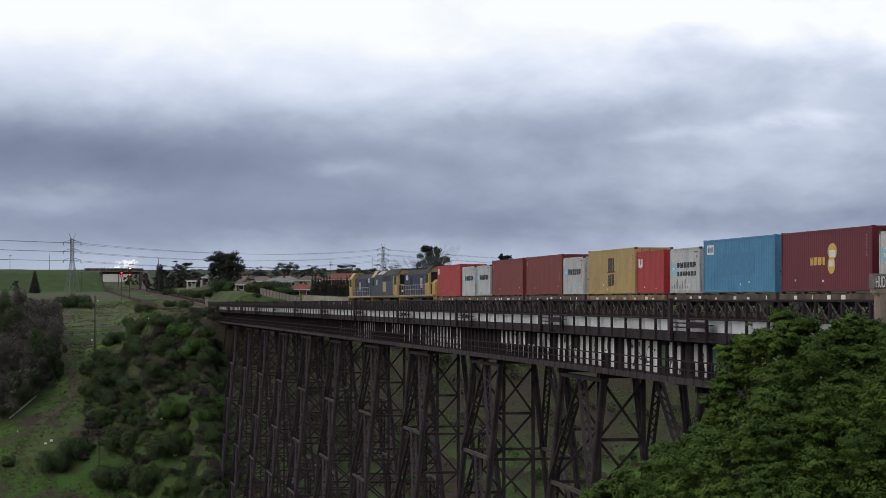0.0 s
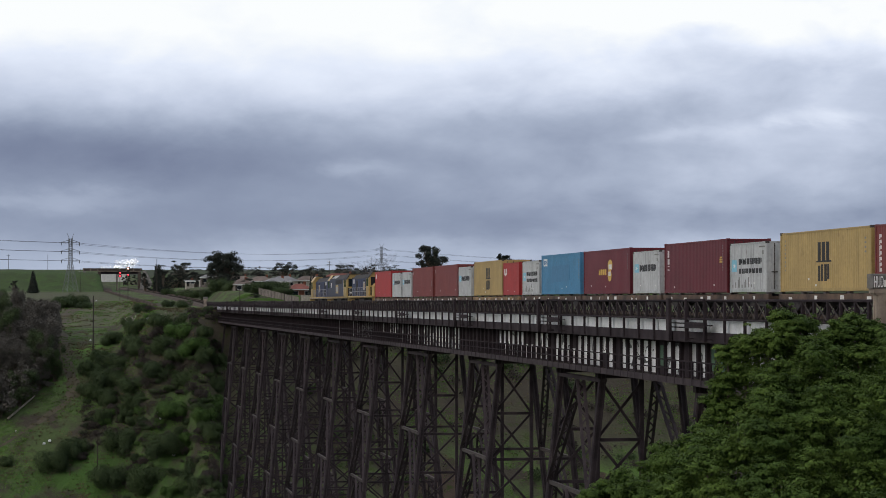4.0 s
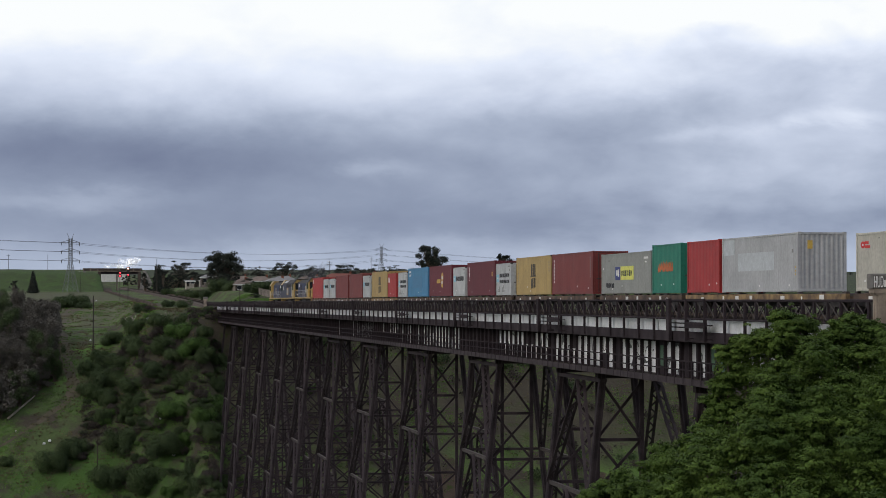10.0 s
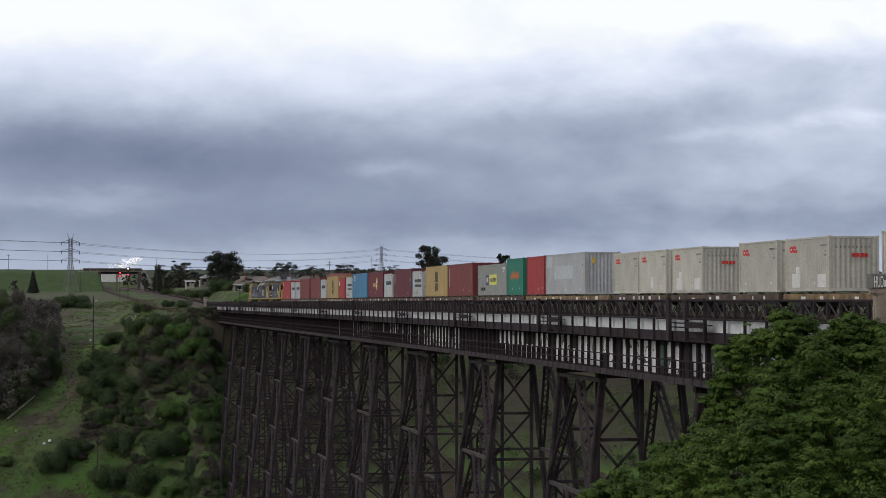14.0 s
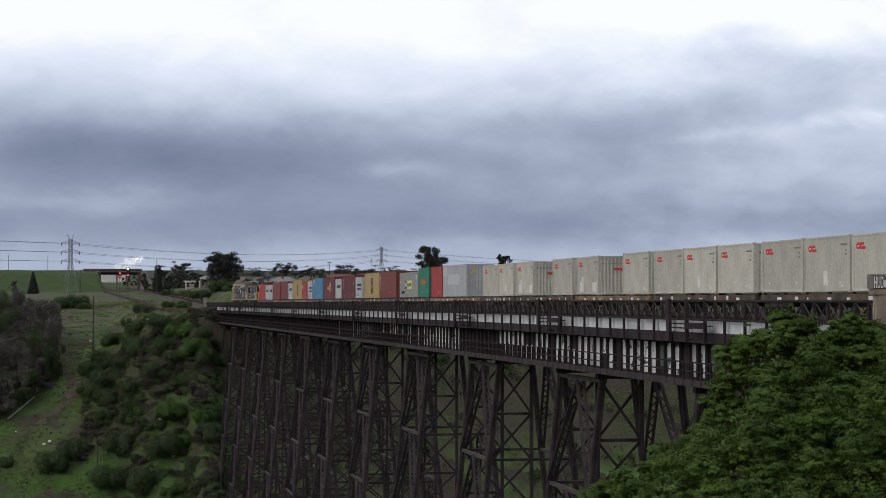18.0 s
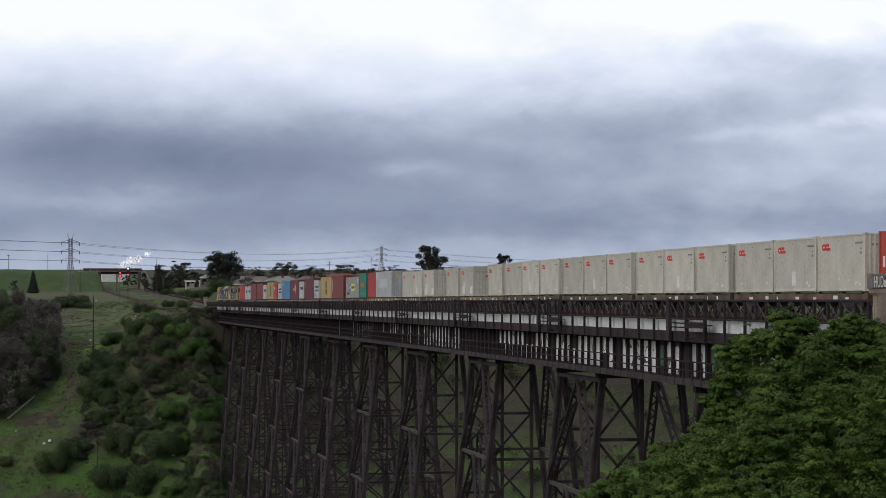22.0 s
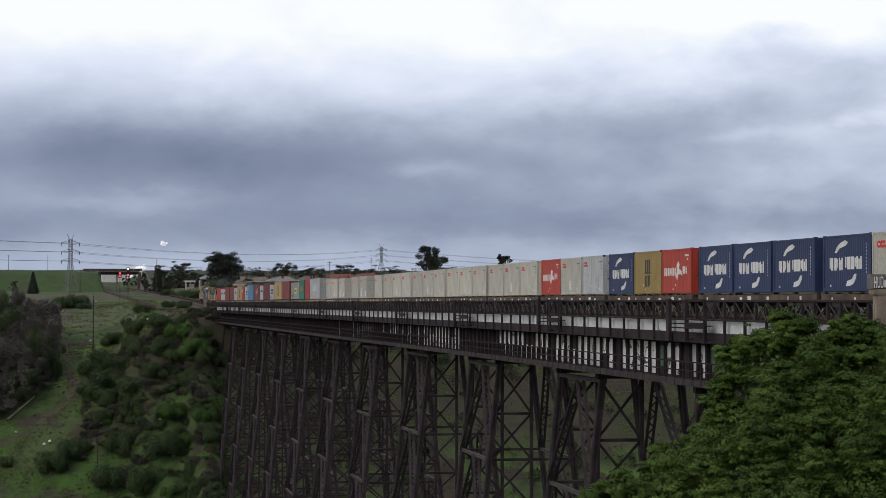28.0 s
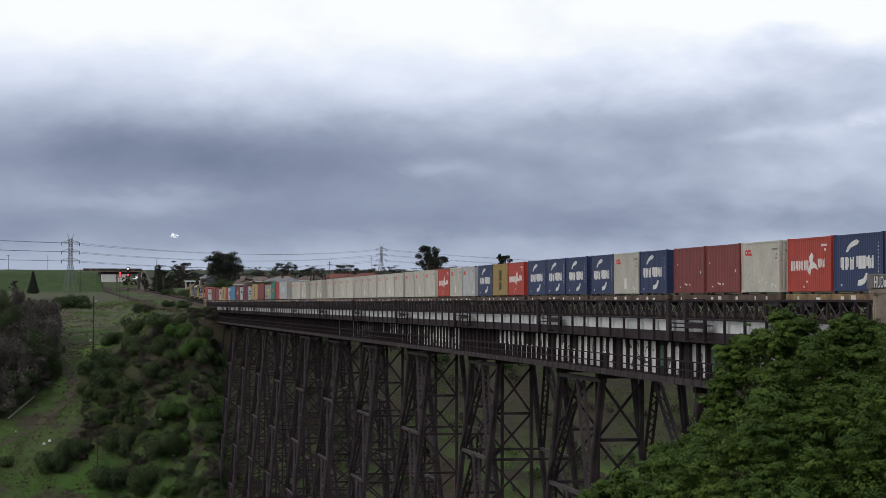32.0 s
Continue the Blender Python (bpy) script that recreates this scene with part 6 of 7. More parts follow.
for i in range(20):
    gum(2.5 + 0.088 * i, 935 + 6 * (i % 3), 8 + i % 3, 5.5 + 2.4 * ((i * 7) % 5) / 4, 460 + i, 0.03, 0.8, 18)
# a ragged belt of trees along the skyline
rngt = random.Random(21)
for i in range(74):
    b = rngt.uniform(2.6, 13) if i % 4 else rngt.uniform(10, 22)
    d = rngt.uniform(1150, 1900)
    gum(b, d, rngt.uniform(14, 26), rngt.uniform(6, 10), 500 + i, 0.1, 0.35, 10)


for i, b in enumerate((1.74, 1.84, 1.95, 2.05)):
    gum(b, 1120 + 4 * i, 6, 5.0 + 0.6 * (i % 2), 660 + i, 0.03, 0.5, 12)
shrub("young_pine", "dark bushy young pine on the grassy bank", [((0, 0, 9.2 * z), (2.5 * (1.12 - z), 2.5 * (1.12 - z), 1.3)) for z in (0.08, 0.2, 0.32, 0.44, 0.56, 0.68, 0.8, 0.9)],
      2600, 0.24, GUM, 690, (bearing_x(-0.57, 905), 905, ground_z(bearing_x(-0.57, 905), 905)), "tree", trunk=0.12, fill=700)

shrub("tall_pine", "tall dense dark pine beside the railway line", [((0, 0, 11.5 * z), (2.1 * (1.0 - 0.35 * z), 2.1 * (1.0 - 0.35 * z), 1.5)) for z in (0.06, 0.18, 0.3, 0.42, 0.54, 0.66, 0.78, 0.9)],
      3600, 0.2, GUM, 691, (bearing_x(2.63, 870), 870, ground_z(bearing_x(2.63, 870), 870)), "tree", trunk=0.12, fill=900)


def cypress_row():
    for i in range(14):
        b, d = 6.62 + i * 0.075, 575 + 0.5 * (i % 3)
        x = bearing_x(b, d)
        h = 5.2 + 1.6 * rngt.random()
        lob = [((0, 0, h * z), (0.9 * (1.05 - z), 0.9 * (1.05 - z), h * 0.12)) for z in (0.1, 0.25, 0.4, 0.55, 0.7, 0.85)]
        shrub("cypress", "narrow dark cypress in a hedge row", lob, 700, 0.2, GUM, 700 + i, (x, d, ground_z(x, d)), "tree", "cypress hedge", trunk=0.08)


cypress_row()
for b, y, s in ((5.05, 592, 0.9), (5.3, 588, 1.0), (5.55, 592, 1.1), (5.9, 585, 1.0), (6.1, 590, 1.1), (5.75, 600, 1.2), (4.6, 640, 1.1), (4.2, 655, 1.2), (3.9, 660, 1.0), (3.6, 700, 1.1), (3.3, 720, 1.1), (2.9, 760, 1.0)):
    slope_bush(bearing_x(b, y), y, s, "scrub")

# ---- houses and what stands about the plain ----
TILE = mat("brown_tan_roof_tiles", (0.15, 0.118, 0.098), (0.11, 0.088, 0.075), rough=0.85, scale=0.8, fine=3)
TILE_RED = mat("red_roof_tiles", (0.19, 0.066, 0.05), (0.14, 0.055, 0.042), rough=0.85, scale=0.8, fine=3)
TIN = mat("grey_tin_roof", (0.19, 0.185, 0.185), (0.14, 0.135, 0.135), rough=0.5, scale=0.8, fine=3)
BRICK = mat("orange_red_brickwork", (0.21, 0.08, 0.05), (0.16, 0.065, 0.045), rough=0.9, scale=1, fine=4)
RENDER_W = mat("cream_wall_render", (0.38, 0.35, 0.3), (0.3, 0.28, 0.24), rough=0.85, scale=0.8, fine=3)
WHITE_PAINT = mat("white_trim_paint", (0.66, 0.66, 0.64), rough=0.6, scale=1)
FENCE_WOOD = mat("grey_weathered_palings", (0.21, 0.18, 0.16), (0.14, 0.12, 0.11), rough=0.95, scale=0.9, fine=4)
POLE_WOOD = mat("dark_pole_timber", (0.05, 0.042, 0.036), rough=0.9, scale=1)
GALV = mat("galvanised_pylon_steel", (0.2, 0.21, 0.22), (0.15, 0.155, 0.16), rough=0.6, metal=0.2, scale=1)
WIRE = mat("dark_line_wire", (0.05, 0.05, 0.055), rough=0.7, scale=1, bump=0)


def house(label, b, d, w, dep, wall_h, roof_h, wall, roof, turn=0.0, base=0.0, hip=True):
    """A house: walls, hipped or gabled roof with eaves, gutter, chimney, door and windows in the front."""
    t = thing("house", label, "house", "houses beyond the line")
    h, q = w / 2, dep / 2
    Geo().box(-h, h, -q, q, -1.5, wall_h).done("wall", wall, t)
    e = 0.5
    r = (h - q * 0.8) if hip else h + e
    g = Geo()
    g.v = [(-h - e, -q - e, wall_h), (h + e, -q - e, wall_h), (h + e, q + e, wall_h), (-h - e, q + e, wall_h), (-r, 0, wall_h + roof_h), (r, 0, wall_h + roof_h)]
    g.f = [(0, 1, 5, 4), (2, 3, 4, 5), (1, 2, 5), (3, 0, 4), (3, 2, 1, 0)]
    rf = g.done("roof", roof, t)
    Geo().box(-h - e, h + e, -q - e - 0.12, -q - e, wall_h - 0.2, wall_h + 0.06).done("gutter", WHITE_PAINT, rf)
    Geo().box(h * 0.4, h * 0.4 + 0.7, 0.1, 0.8, wall_h, wall_h + roof_h + 0.6).done("chimney", BRICK, rf)
    n = max(2, int(w / 4))
    for i in range(n):
        x = -h + (i + 0.5) * w / n
        wn = Geo().box(x - 0.75, x + 0.75, -q - 0.05, -q + 0.05, 0.9, 2.2).done("window", WHITE_PAINT, t)
        Geo().box(x - 0.65, x + 0.65, -q - 0.06, -q - 0.045, 1.0, 2.1).done("pane", GLASS, wn)
    Geo().box(-h + 0.3, -h + 1.2, -q - 0.05, -q + 0.03, 0, 2.1).done("door", POLE_WOOD, t)
    x = bearing_x(b, d)
    t.matrix_basis = pose(x, d, ground_z(x, d) + base, 0, 0, turn)
    return t


house("cream house with a tan tiled roof behind a grassy verge", 4.8, 640, 6, 6, 2.5, 1.6, RENDER_W, TILE, 12, -0.6)
house("small white shed beside the line", 3.45, 800, 3.0, 3, 1.9, 0.5, RENDER_W, TIN, 5, 0.6, False)
house("grey and white low building among trees", 3.95, 780, 6, 5, 2.6, 1.2, FENCE_WOOD, TIN, 0, 0.8)
house("long house with a grey tin roof behind a fence", 5.73, 660, 7.2, 6, 2.6, 1.3, RENDER_W, TIN, 5, -0.1)
house("orange brick house with white gutters and red roof", 6.3, 590, 6.6, 6, 2.6, 1.6, BRICK, TILE_RED, 8, -1.2)
house("brick house with a broad red tiled roof", 7.4, 660, 13, 9, 2.8, 1.9, BRICK, TILE_RED, -4, 0.2)
house("house with a dull red roof behind the line", 8.1, 680, 11, 9, 2.8, 1.9, BRICK, TILE_RED, 6, 0.3)
house("brown-roofed house among the trees", 5.3, 740, 9, 8, 2.6, 1.7, RENDER_W, TILE, 0, 0.0)

for b, d, w, roof, word in ((4.0, 880, 9, TIN, "grey tin"), (4.75, 860, 10, TILE, "brown tiled"), (5.9, 720, 9, TIN, "grey tin"), (6.6, 760, 10, TILE, "brown tiled"), (7.0, 880, 11, TILE_RED, "red tiled"), (8.55, 800, 10, TILE, "brown tiled"), (9.2, 760, 9, TIN, "grey tin")):
    house("low house with a %s roof among trees" % word, b, d, w, 7, 2.6, 1.6, RENDER_W, roof, 4 * math.sin(d), 0.3)


def paling_fence(b0, d0, b1, d1, h, material, label, panels):
    """A fence of upright boards on two rails, with posts."""
    f = thing("paling_fence", label, "fence", "fences")
    p, q = Vector((bearing_x(b0, d0), d0, 0)), Vector((bearing_x(b1, d1), d1, 0))
    rng = random.Random(panels)
    for i in range(panels):
        a, c = p.lerp(q, i / panels), p.lerp(q, (i + 1) / panels)
        za, zc = ground_z(a.x, a.y), ground_z(c.x, c.y)
        g = Geo()
        for k in range(8):
            s, e = a.lerp(c, k / 8 + 0.01), a.lerp(c, (k + 1) / 8 - 0.01)
            z = za + (zc - za) * k / 8
            top = h * (1 + rng.uniform(-0.03, 0.03))
            g.hexa([(s.x, s.y, z - 0.4), (e.x, e.y, z - 0.4), (e.x, e.y + 0.03, z - 0.4), (s.x, s.y + 0.03, z - 0.4), (s.x, s.y, z + top), (e.x, e.y, z + top), (e.x, e.y + 0.03, z + top), (s.x, s.y + 0.03, z + top)])
        g.done("panel", material, f)
        Geo().box(a.x - 0.06, a.x + 0.06, a.y + 0.03, a.y + 0.15, za - 0.4, za + h + 0.05).done("post", POLE_WOOD, f)
    return f


paling_fence(5.25, 575, 6.3, 535, 1.8, FENCE_WOOD, "grey weathered timber paling fence behind the verge", 12)
paling_fence(6.35, 545, 7.7, 540, 1.9, RENDER_W, "pale painted fence with faded graffiti near the line", 9)


def pole(b, d, h, arms, label, r=0.13, lamp=False, base=None):
    t = thing("power_pole", label, "pole", "poles")
    g = Geo().rod((0, 0, -0.6), (0, 0, h), r, r * 0.7, 8)
    g.done("shaft", POLE_WOOD, t)
    for i in range(arms):
        Geo().box(-0.9, 0.9, -0.06, 0.06, h - 0.5 - i * 0.9, h - 0.38 - i * 0.9).done("crossarm", POLE_WOOD, t)
        for k in (-0.8, -0.3, 0.3, 0.8):
            Geo().rod((k, 0, h - 0.38 - i * 0.9), (k, 0, h - 0.2 - i * 0.9), 0.05, n=6).done("insulator", WHITE_PAINT, t)
    x = bearing_x(b, d)
    t.matrix_basis = pose(x, d, ground_z(x, d) if base is None else base, 0, 0, 20)
    return t


pole(0.97, 509, 12.8, 0, "dark slim timber pole on the gorge slope", 0.17)
pole(1.09, 461, 9.5, 0, "dark slim timber pole in the grass", 0.13)
pole(0.63, 930, 10, 2, "timber power pole with two crossarms")
pole(-0.2, 1060, 9, 0, "slim street pole on the road bank", 0.12)
pole(-1.2, 1060, 9, 1, "slim street pole on the road bank", 0.12)
pole(2.6, 860, 14, 0, "tall slim pole beside the line", 0.14)
pole(4.75, 520, 4.6, 0, "thin steel stanchion beside the deck", 0.07)
pole(5.92, 505, 4.4, 0, "thin steel stanchion beside the deck", 0.07)
pole(7.1, 800, 10, 2, "timber power pole with two crossarms")
pole(8.2, 1200, 13, 2, "timber power pole with two crossarms")


def pylon(b, d, top, name_turn):
    """A lattice transmission tower: tapered legs, bracing, three pairs of arms, twin peaks. Returns the ends of its arms."""
    x = bearing_x(b, d)
    z0 = ground_z(x, d)
    H = top - z0
    t = thing("transmission_tower", "grey steel lattice power transmission tower", "pylon", "transmission towers")
    t.matrix_basis = pose(x, d, z0, 0, 0, name_turn)

    def half(z):
        f = z / H
        return 2.6 - 2.0 * f / 0.52 if f < 0.52 else 0.6

    zs = [H * f for f in (0, 0.14, 0.26, 0.36, 0.44, 0.52, 0.6, 0.68, 0.76, 0.84, 0.92)]
    corners = ((-1, -1), (1, -1), (1, 1), (-1, 1))
    for cx, cy in corners:
        g = Geo()
        for z in (0, H * 0.52, H * 0.92):
            g.v += [(cx * half(z) + e, cy * half(z) + f, z) for e, f in ((-0.08, -0.08), (0.08, -0.08), (0.08, 0.08), (-0.08, 0.08))]
        g.f = [(3, 2, 1, 0), (8, 9, 10, 11)] + [(4 * k + e, 4 * k + (e + 1) % 4, 4 * k + 4 + (e + 1) % 4, 4 * k + 4 + e) for k in (0, 1) for e in range(4)]
        g.done("leg", GALV, t)
    for a, c in zip(zs, zs[1:]):
        for (ax, ay), (bx, by) in zip(corners, corners[1:] + corners[:1]):
            Geo().bar((ax * half(a), ay * half(a), a), (bx * half(c), by * half(c), c), 0.09, 0.09).done("brace", GALV, t)
            Geo().bar((bx * half(a), by * half(a), a), (ax * half(c), ay * half(c), c), 0.09, 0.09).done("brace", GALV, t)
    ends = []
    for f in (0.85, 0.70, 0.545):
        for s in (-1, 1):
            z = H * f
            g = Geo()
            tip = Vector((s * 4.2, 0, z))
            for cy in (-0.6, 0.6):
                g.bar((s * 0.6, cy, z - 0.1), tip, 0.12, 0.12)
                g.bar((s * 0.6, cy, z + 1.0), tip, 0.1, 0.1)
            g.done("arm", GALV, t)
            Geo().rod(tip, tip - Vector((0, 0, 1.4)), 0.14, n=6).done("insulator_string", POLE_WOOD, t)
            ends.append(t.matrix_basis @ (tip - Vector((0, 0, 0.3))))
    for s in (-1, 1):
        Geo().bar((s * 0.6, 0, H * 0.92), (s * 1.6, 0, H), 0.14, 0.14).done("peak", GALV, t)
    return ends


P1 = pylon(0.38, 950, 29.5, 25)
P2 = pylon(8.47, 1400, 37.5, 25)
P0 = [p + Vector((-140, -300, 0)) for p in P1]
P3 = [p + Vector((400, 260, -4)) for p in P2]


def wires(a, c, sag, label):
    t = thing("power_line", label, "power line", "power lines")
    for p, q in zip(a, c):
        g = Geo()
        last = None
        for i in range(25):
            f = i / 24
            v = p.lerp(q, f)
            v.z -= sag * 4 * f * (1 - f)
            if last:
                g.rod(last, v, 0.05, n=4)
            last = v
        tagged(g.done("wire", WIRE, t), kind="stuff")


wires(P0, P1, 1, "dark sagging wires of the transmission line")
wires(P1, P2, 4, "dark sagging wires of the transmission line")
wires(P2, P3, 5, "dark sagging wires of the transmission line")

SIGNAL_RED = bpy.data.materials.new("lit_red_signal_lens")
SIGNAL_RED.use_nodes = True
SIGNAL_RED.node_tree.nodes["Principled BSDF"].inputs["Base Color"].default_value = (0.6, 0.02, 0.03, 1)
SIGNAL_RED.node_tree.nodes["Principled BSDF"].inputs["Emission Color"].default_value = (1, 0.04, 0.07, 1)
SIGNAL_RED.node_tree.nodes["Principled BSDF"].inputs["Emission Strength"].default_value = 4.0
SIGNAL_WARM = SIGNAL_RED.copy()
SIGNAL_WARM.name = "lit_warm_signal_lens"
SIGNAL_WARM.node_tree.nodes["Principled BSDF"].inputs["Emission Color"].default_value = (1, 0.6, 0.45, 1)


def signal(b, d, z_top, lights):
    """A rail signal: post, ladder, black backboards with hooded lit lenses."""
    x = bearing_x(b, d)
    z = ground_z(x, d)
    t = thing("rail_signal", "black railway signal on a post showing red lights", "signal", "signals")
    h = z_top - z
    Geo().rod((0, 0, -0.5), (0, 0, h), 0.09, n=8).done("post", POLE_WOOD, t)
    for i, m in enumerate(lights):
        zz = h - 0.5 - i * 1.0
        hd = Geo().box(-0.5, 0.5, -0.2, -0.1, zz - 0.45, zz + 0.45).done("backboard", LOCO_BLACK, t)
        Geo().rod((0, -0.2, zz), (0, -0.3, zz), 0.24, n=14).done("lens", m, hd)
        Geo().rod((0, -0.3, zz + 0.26), (0, -0.5, zz + 0.26), 0.05, n=6).done("hood", LOCO_BLACK, hd)
    t.matrix_basis = pose(x, d, z)


signal(1.65, 690, 9.8, (SIGNAL_RED, SIGNAL_RED))
signal(1.86, 700, 11.3, (SIGNAL_WARM, LOCO_BLACK, SIGNAL_RED))


def overpass():
    """A road overpass: deck with parapets, beams, abutments and piers."""
    t = thing("road_overpass", "dark concrete road overpass across the railway line", "bridge")
    Geo().box(19.0, 37.6, -5, 5, 13.6, 14.1).done("deck", CONCRETE, t)
    for y in (-5.2, 4.9):
        Geo().box(12.0, 38.6, y, y + 0.3, 14.0, 15.1).done("parapet", BALLAST, t)
        for k in range(9):
            Geo().box(12.2 + 3.2 * k, 12.4 + 3.2 * k, y - 0.06, y, 14.0, 15.2).done("parapet_post", CONCRETE, t)
    for y in (-4, -1.5, 1.5, 4):
        Geo().box(19.4, 37.4, y - 0.3, y + 0.3, 12.5, 13.6).done("beam", STEEL, t)
    for x in (19.4, 37.6):
        Geo().box(x - 0.6, x + 0.6, -5.5, 5.5, 3.0, 13.6).done("abutment_wall", BALLAST, t)
    # sloped stone pitching before the left abutment
    Geo().hexa([(12.0, -9, 3), (20.0, -9, 3), (20.0, -5.3, 3), (12.0, -5.3, 3), (12.0, -6.0, 13.9), (13.0, -6.0, 13.9), (13.0, -5.3, 13.9), (12.0, -5.3, 13.9)]).done("pitched_slope", CAP_STONE, t)
    Geo().hexa([(37.0, -9, 3), (46.0, -9, 3), (46.0, -5.3, 3), (37.0, -5.3, 3), (39.0, -6.0, 13.9), (40.5, -6.0, 13.9), (40.5, -5.3, 13.9), (39.0, -5.3, 13.9)]).done("pitched_slope", CAP_STONE, t)
    for y in (-3.5, 0, 3.5):
        Geo().rod((27.5, y, 3.0), (27.5, y, 12.5), 0.25, n=10).done("pier", CONCRETE, t)
    t.matrix_basis = pose(-4.6, 1000, 0)


overpass()


def service_road():
    v, f = [], []
    ys = spread_axis([548, 640, 985], [6, 15])
    for y in ys:
        x = 23.4 - 5.2 * min(1.0, max(0.0, (y - 600) / 350))
        for dx in (-1.7, 1.7):
            v.append((x + dx, y, max(ground_z(x - 2, y), ground_z(x + 2, y), ground_z(x, y)) + 0.06))
    f = [(2 * i, 2 * i + 1, 2 * i + 3, 2 * i + 2) for i in range(len(ys) - 1)]
    tagged(link_mesh("road", v, f, BALLAST), "grey gravel service road beside the railway", "road", kind="structure")
    w = thing("retaining_wall", "low grey wall along the service road", "wall")
    for a, c in zip(range(0, len(ys) - 1), range(1, len(ys))):
        p, q = v[2 * a], v[2 * c]
        Geo().hexa([(p[0] - 0.3, p[1], p[2] - 1.6), (p[0], p[1], p[2] - 1.6), (q[0], q[1] - 0.02, q[2] - 1.6), (q[0] - 0.3, q[1] - 0.02, q[2] - 1.6),
                    (p[0] - 0.3, p[1], p[2] + 0.7), (p[0], p[1], p[2] + 0.7), (q[0], q[1] - 0.02, q[2] + 0.7), (q[0] - 0.3, q[1] - 0.02, q[2] + 0.7)]).done("wall_panel", BALLAST, w)


service_road()


def hillside_bits():
    """A fallen log, pale stones and a small lineside shelter about the far rim."""
    a, c = Vector((-12.5, 485.2, ground_z(-12.5, 485.2) + 0.3)), Vector((-6.8, 491.0, ground_z(-6.8, 491.0) + 0.3))
    t = thing("fallen_log", "long bleached fallen log on the grassy hillside", "log")
    Geo().rod(a, c, 0.26, 0.16, 9).done("trunk", PALE_WOOD, t, True)
    for k, h in ((0.35, 0.9), (0.6, 0.7), (0.8, 0.5)):
        m = a.lerp(c, k)
        Geo().rod(m, m + Vector((0.4, -0.3, h)), 0.09, 0.04, 6).done("branch_stub", PALE_WOOD, t)
    rng = random.Random(17)
    for x, y in ((-10.7, 481.0), (-3.4, 476.5), (5.7, 519.8), (12.8, 485.2), (19.7, 462.2), (19.4, 463.8), (28.1, 459.0), (9.3, 690.8), (18.3, 493.5), (-4.6, 476.0), (22.1, 452.5)):
        r = rng.uniform(0.2, 0.38)
        g = Geo()
        n = 7
        for z, w in ((-0.15, 1.0), (0.25, 0.95), (0.5, 0.5)):
            g.v += [(r * w * math.cos(6.283 * i / n) * rng.uniform(0.8, 1.3), r * w * math.sin(6.283 * i / n) * rng.uniform(0.8, 1.2), z * r * 2) for i in range(n)]
        g.f = [tuple(reversed(range(n))), tuple(range(2 * n, 3 * n))] + [(k * n + i, k * n + (i + 1) % n, (k + 1) * n + (i + 1) % n, (k + 1) * n + i) for k in (0, 1) for i in range(n)]
        o = tagged(g.done("stone", FASCIA), "pale weathered stone lying on the hillside", "stone", "stones on the hillside")
        o.matrix_basis = pose(x, y, ground_z(x, y))
    # shelter with a shallow gabled roof beside the deck's end
    x, y, top = 28.6, 490.0, -2.1
    t = thing("lineside_shelter", "small dark shelter with a pale gabled tin roof", "shelter")
    foot = ground_z(x, y) - 0.5
    for dx in (-1.3, 1.3):
        for dy in (-0.9, 0.9):
            Geo().box(dx - 0.06, dx + 0.06, dy - 0.06, dy + 0.06, foot - top, -0.6).done("post", POLE_WOOD, t)
    Geo().box(-1.3, 1.3, 0.86, 0.94, max(foot - top, -2.4), -0.6).done("back_wall", POLE_WOOD, t)
    for s in (-1, 1):
        Geo().hexa([(0, -1.2, 0.0), (s * 1.75, -1.2, -0.62), (s * 1.75, 1.2, -0.62), (0, 1.2, 0.0), (0, -1.2, 0.05), (s * 1.75, -1.2, -0.57), (s * 1.75, 1.2, -0.57), (0, 1.2, 0.05)]).done("roof_sheet", TIN, t)
    t.matrix_basis = pose(x, y, top)
    t = thing("bearing_pier", "pale stone pier under the end of the walkway", "pier")
    Geo().box(-0.42, 0.42, -0.7, 0.7, -6.0, 0.0, 0.05).done("shaft", CONCRETE, t)
    Geo().box(-0.55, 0.55, -0.85, 0.85, 0.0, 0.35, 0.05).done("cap", CONCRETE, t)
    t.matrix_basis = pose(32.9, 483.6, -5.4)


hillside_bits()


def factory():
    """A long low white building, added to give the bright background beyond the overpass."""
    t = thing("factory", "plain white block added as the bright background beyond the overpass", "factory")
    Geo().box(-7, 7, 0, 16, -2, 6.5).done("wall", WHITE_PAINT, t)
    Geo().prism([(-7.5, 6.5), (7.5, 6.5), (0, 7.6)], 1, 0, 2, -0.5, 16.5).done("roof", WHITE_PAINT, t)
    x = bearing_x(1.5, 1240)
    t.matrix_basis = pose(x, 1240, ground_z(x, 1240))


factory()


# ---- smoke and steam, in loose rigid puffs ----
def vapour(name, colour, density):
    m = bpy.data.materials.new(name)
    m.use_nodes = True
    n, l = m.node_tree.nodes, m.node_tree.links
    n.remove(n["Principled BSDF"])
    dif, tra, clear = n.new("ShaderNodeBsdfDiffuse"), n.new("ShaderNodeBsdfTranslucent"), n.new("ShaderNodeBsdfTransparent")
    both, mix = n.new("ShaderNodeAddShader"), n.new("ShaderNodeMixShader")
    for k in (dif, tra):
        k.inputs["Color"].default_value = rgba(colour)
    l.new(dif.outputs[0], both.inputs[0]), l.new(tra.outputs[0], both.inputs[1])
    mix.inputs[0].default_value = density
    l.new(clear.outputs[0], mix.inputs[1]), l.new(both.outputs[0], mix.inputs[2])
    l.new(mix.outputs[0], n["Material Output"].inputs["Surface"])
    return m


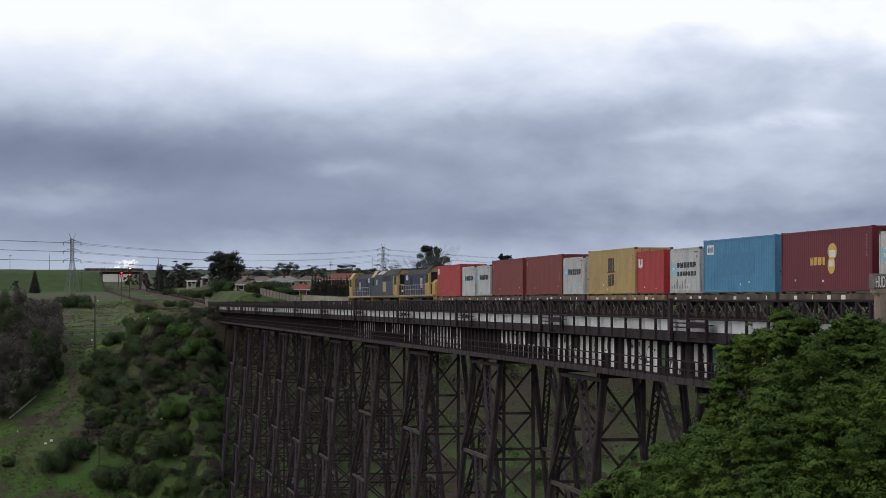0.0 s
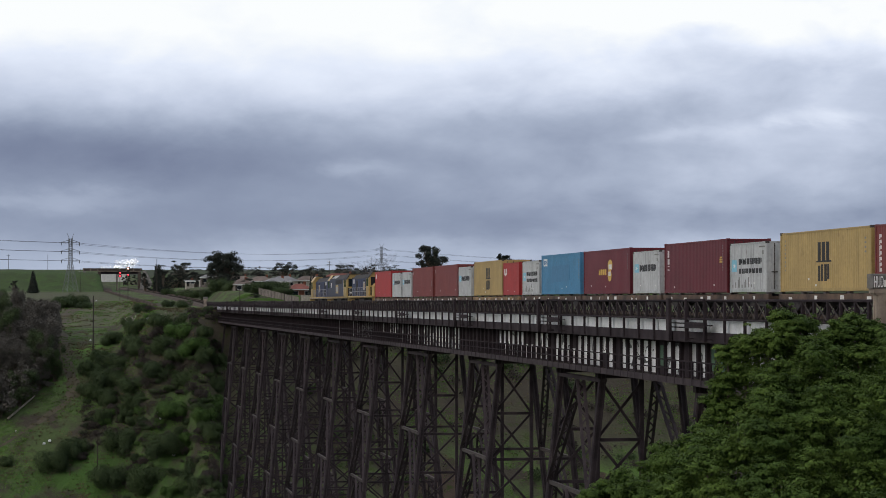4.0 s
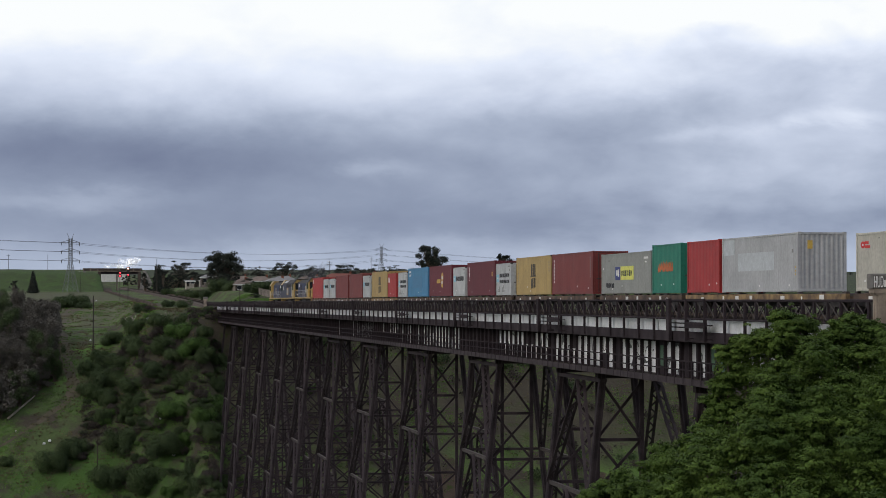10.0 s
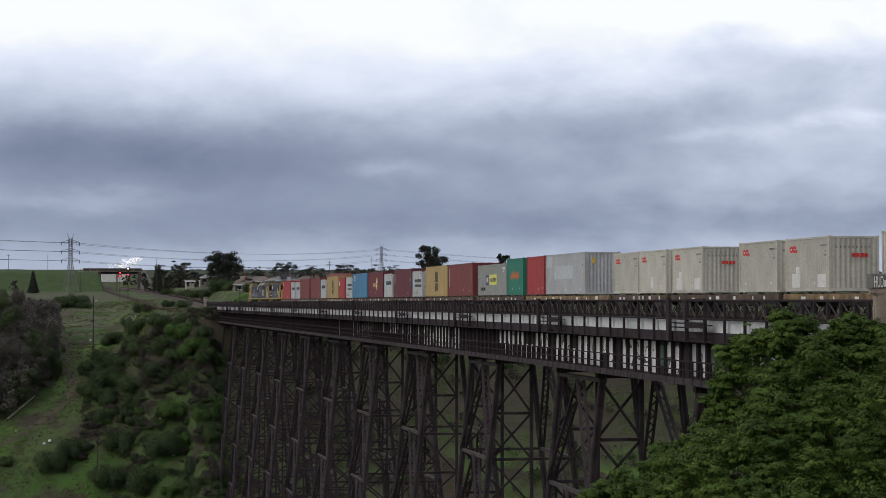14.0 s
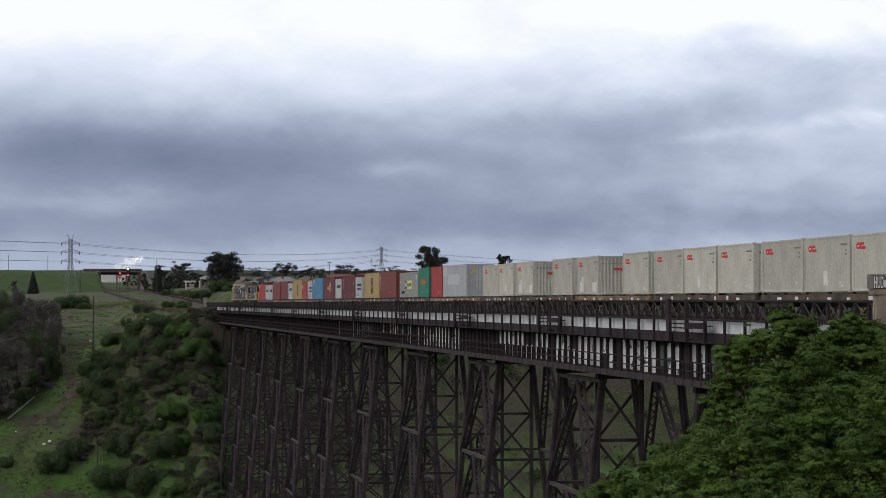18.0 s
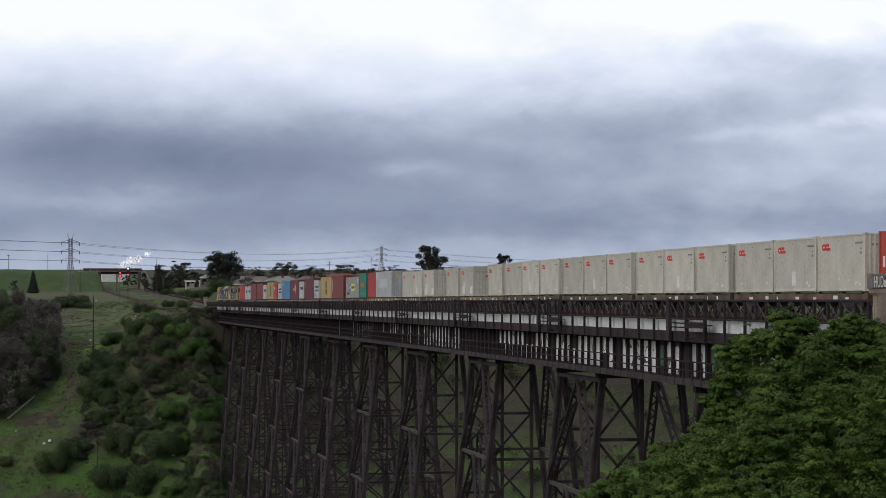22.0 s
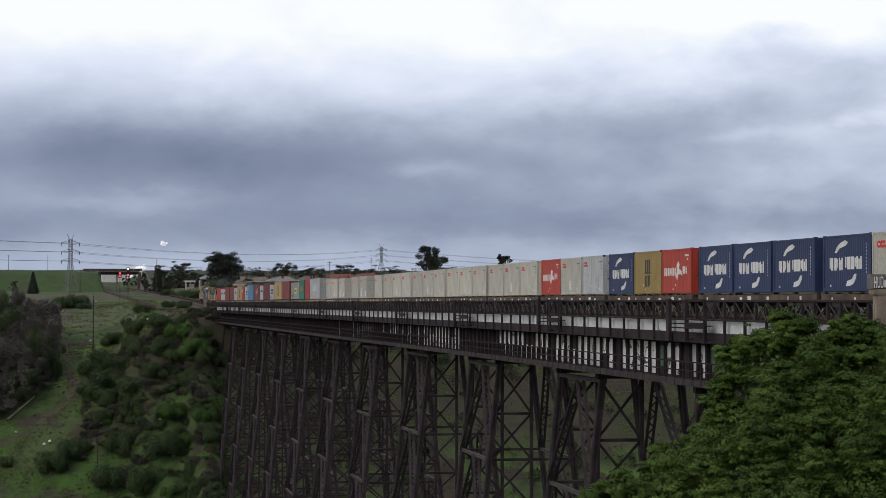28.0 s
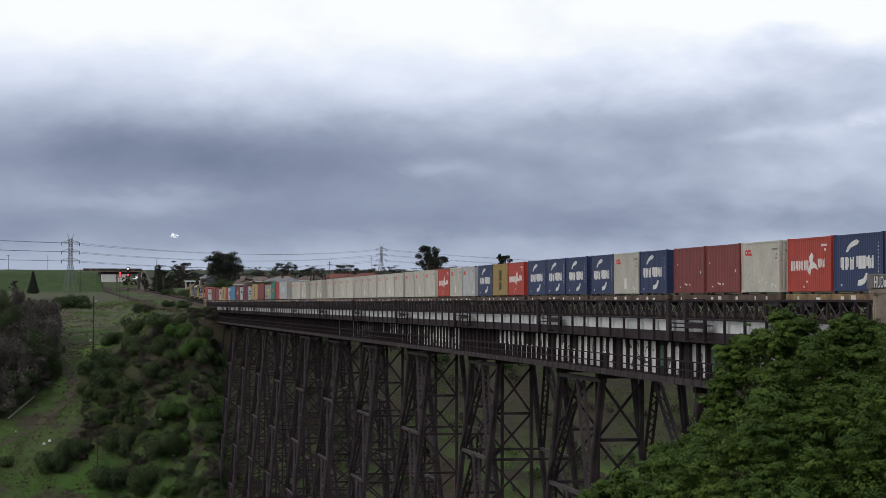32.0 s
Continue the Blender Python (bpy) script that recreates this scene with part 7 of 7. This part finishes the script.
STEAM = vapour("white_steam", (0.8, 0.8, 0.81), 0.22)
SMOKE = vapour("dark_exhaust_smoke", (0.1, 0.1, 0.105), 0.07)


def puff(name, label, material, size, seed, count, category):
    rng = np.random.default_rng(seed)
    t = thing(name, label, category)
    lob = [((rng.normal() * size[0] * 0.35, rng.normal() * size[1] * 0.35, rng.normal() * size[2] * 0.3), (size[0] * 0.4, size[1] * 0.4, size[2] * 0.38)) for _ in range(9)]
    pts, way = lobes(rng, lob, count, 0.9)
    tagged(leaves("cloudlet", pts, way, max(size) * 0.2, material, t, rng, 0.3), kind="stuff")
    return t


STEAM_PUFFS = [puff("steam_plume", "white steam rising beyond the overpass", STEAM, size, 800 + i, 100, "steam") for i, size in enumerate(((7, 5, 2.6), (8, 5, 3.0), (9, 5, 3.4), (5.5, 4, 2.4)))]
SMOKE_PUFFS = [puff("smoke_plume", "thin dark exhaust smoke trailing above the locomotives", SMOKE, s, 820 + i, 34, "smoke") for i, s in enumerate(((2.0, 4.5, 1.3), (1.4, 3, 1.2), (1.8, 5, 0.9)))]


# ---- what moves ----
def run(t):
    """Metres the train has gone at t seconds: it gathers a little speed."""
    return 10.0817 * t + 0.03739 * t ** 2 + -0.000390 * t ** 3


def motions():
    for ob, u, z in MOVERS:
        rows = []
        for t in range(0, 33):
            y = u + run(t)
            grade = math.degrees(math.atan((climb(y + 2) - climb(y - 2)) / 4))
            rows.append((t, pose(line_x(y), y, climb(y) + z, grade)))
        walk(ob, rows)
    # steam: rising behind the overpass and drifting to the right; as the source dies, one puff blows off and the others settle
    for i, ob in enumerate(STEAM_PUFFS):
        rows = []
        for t in range(0, 33, 2):
            late = max(0, t - (22, 22, 26, 20)[i])
            blown, sunk = ((0.3, -1.25), (0.3, -1.25), (0.4, -3.0), (1.4, 1.1))[i]
            rows.append((t, pose(29.5 + 4.5 * i + 0.28 * t + blown * late, 1400 + 10 * i, 21 + 1.6 * i + 0.13 * t + sunk * late, 0, 0, 4 * t)))
        walk(ob, rows)
    for ob, (u, z) in zip(SMOKE_PUFFS, ((209.0, 5.0), (246.5, 4.7), (226.5, 4.6))):
        walk(ob, [(t, pose(TRACK_X + 0.5, u + run(t) - 0.25 * t, climb(u + run(t)) + z + 0.02 * t)) for t in range(0, 33, 2)])
    walk(SKY, [(t, pose(0, 0, 0, 0, 0, -2.5 * t / 32)) for t in (0, 8, 16, 24, 32)])


motions()
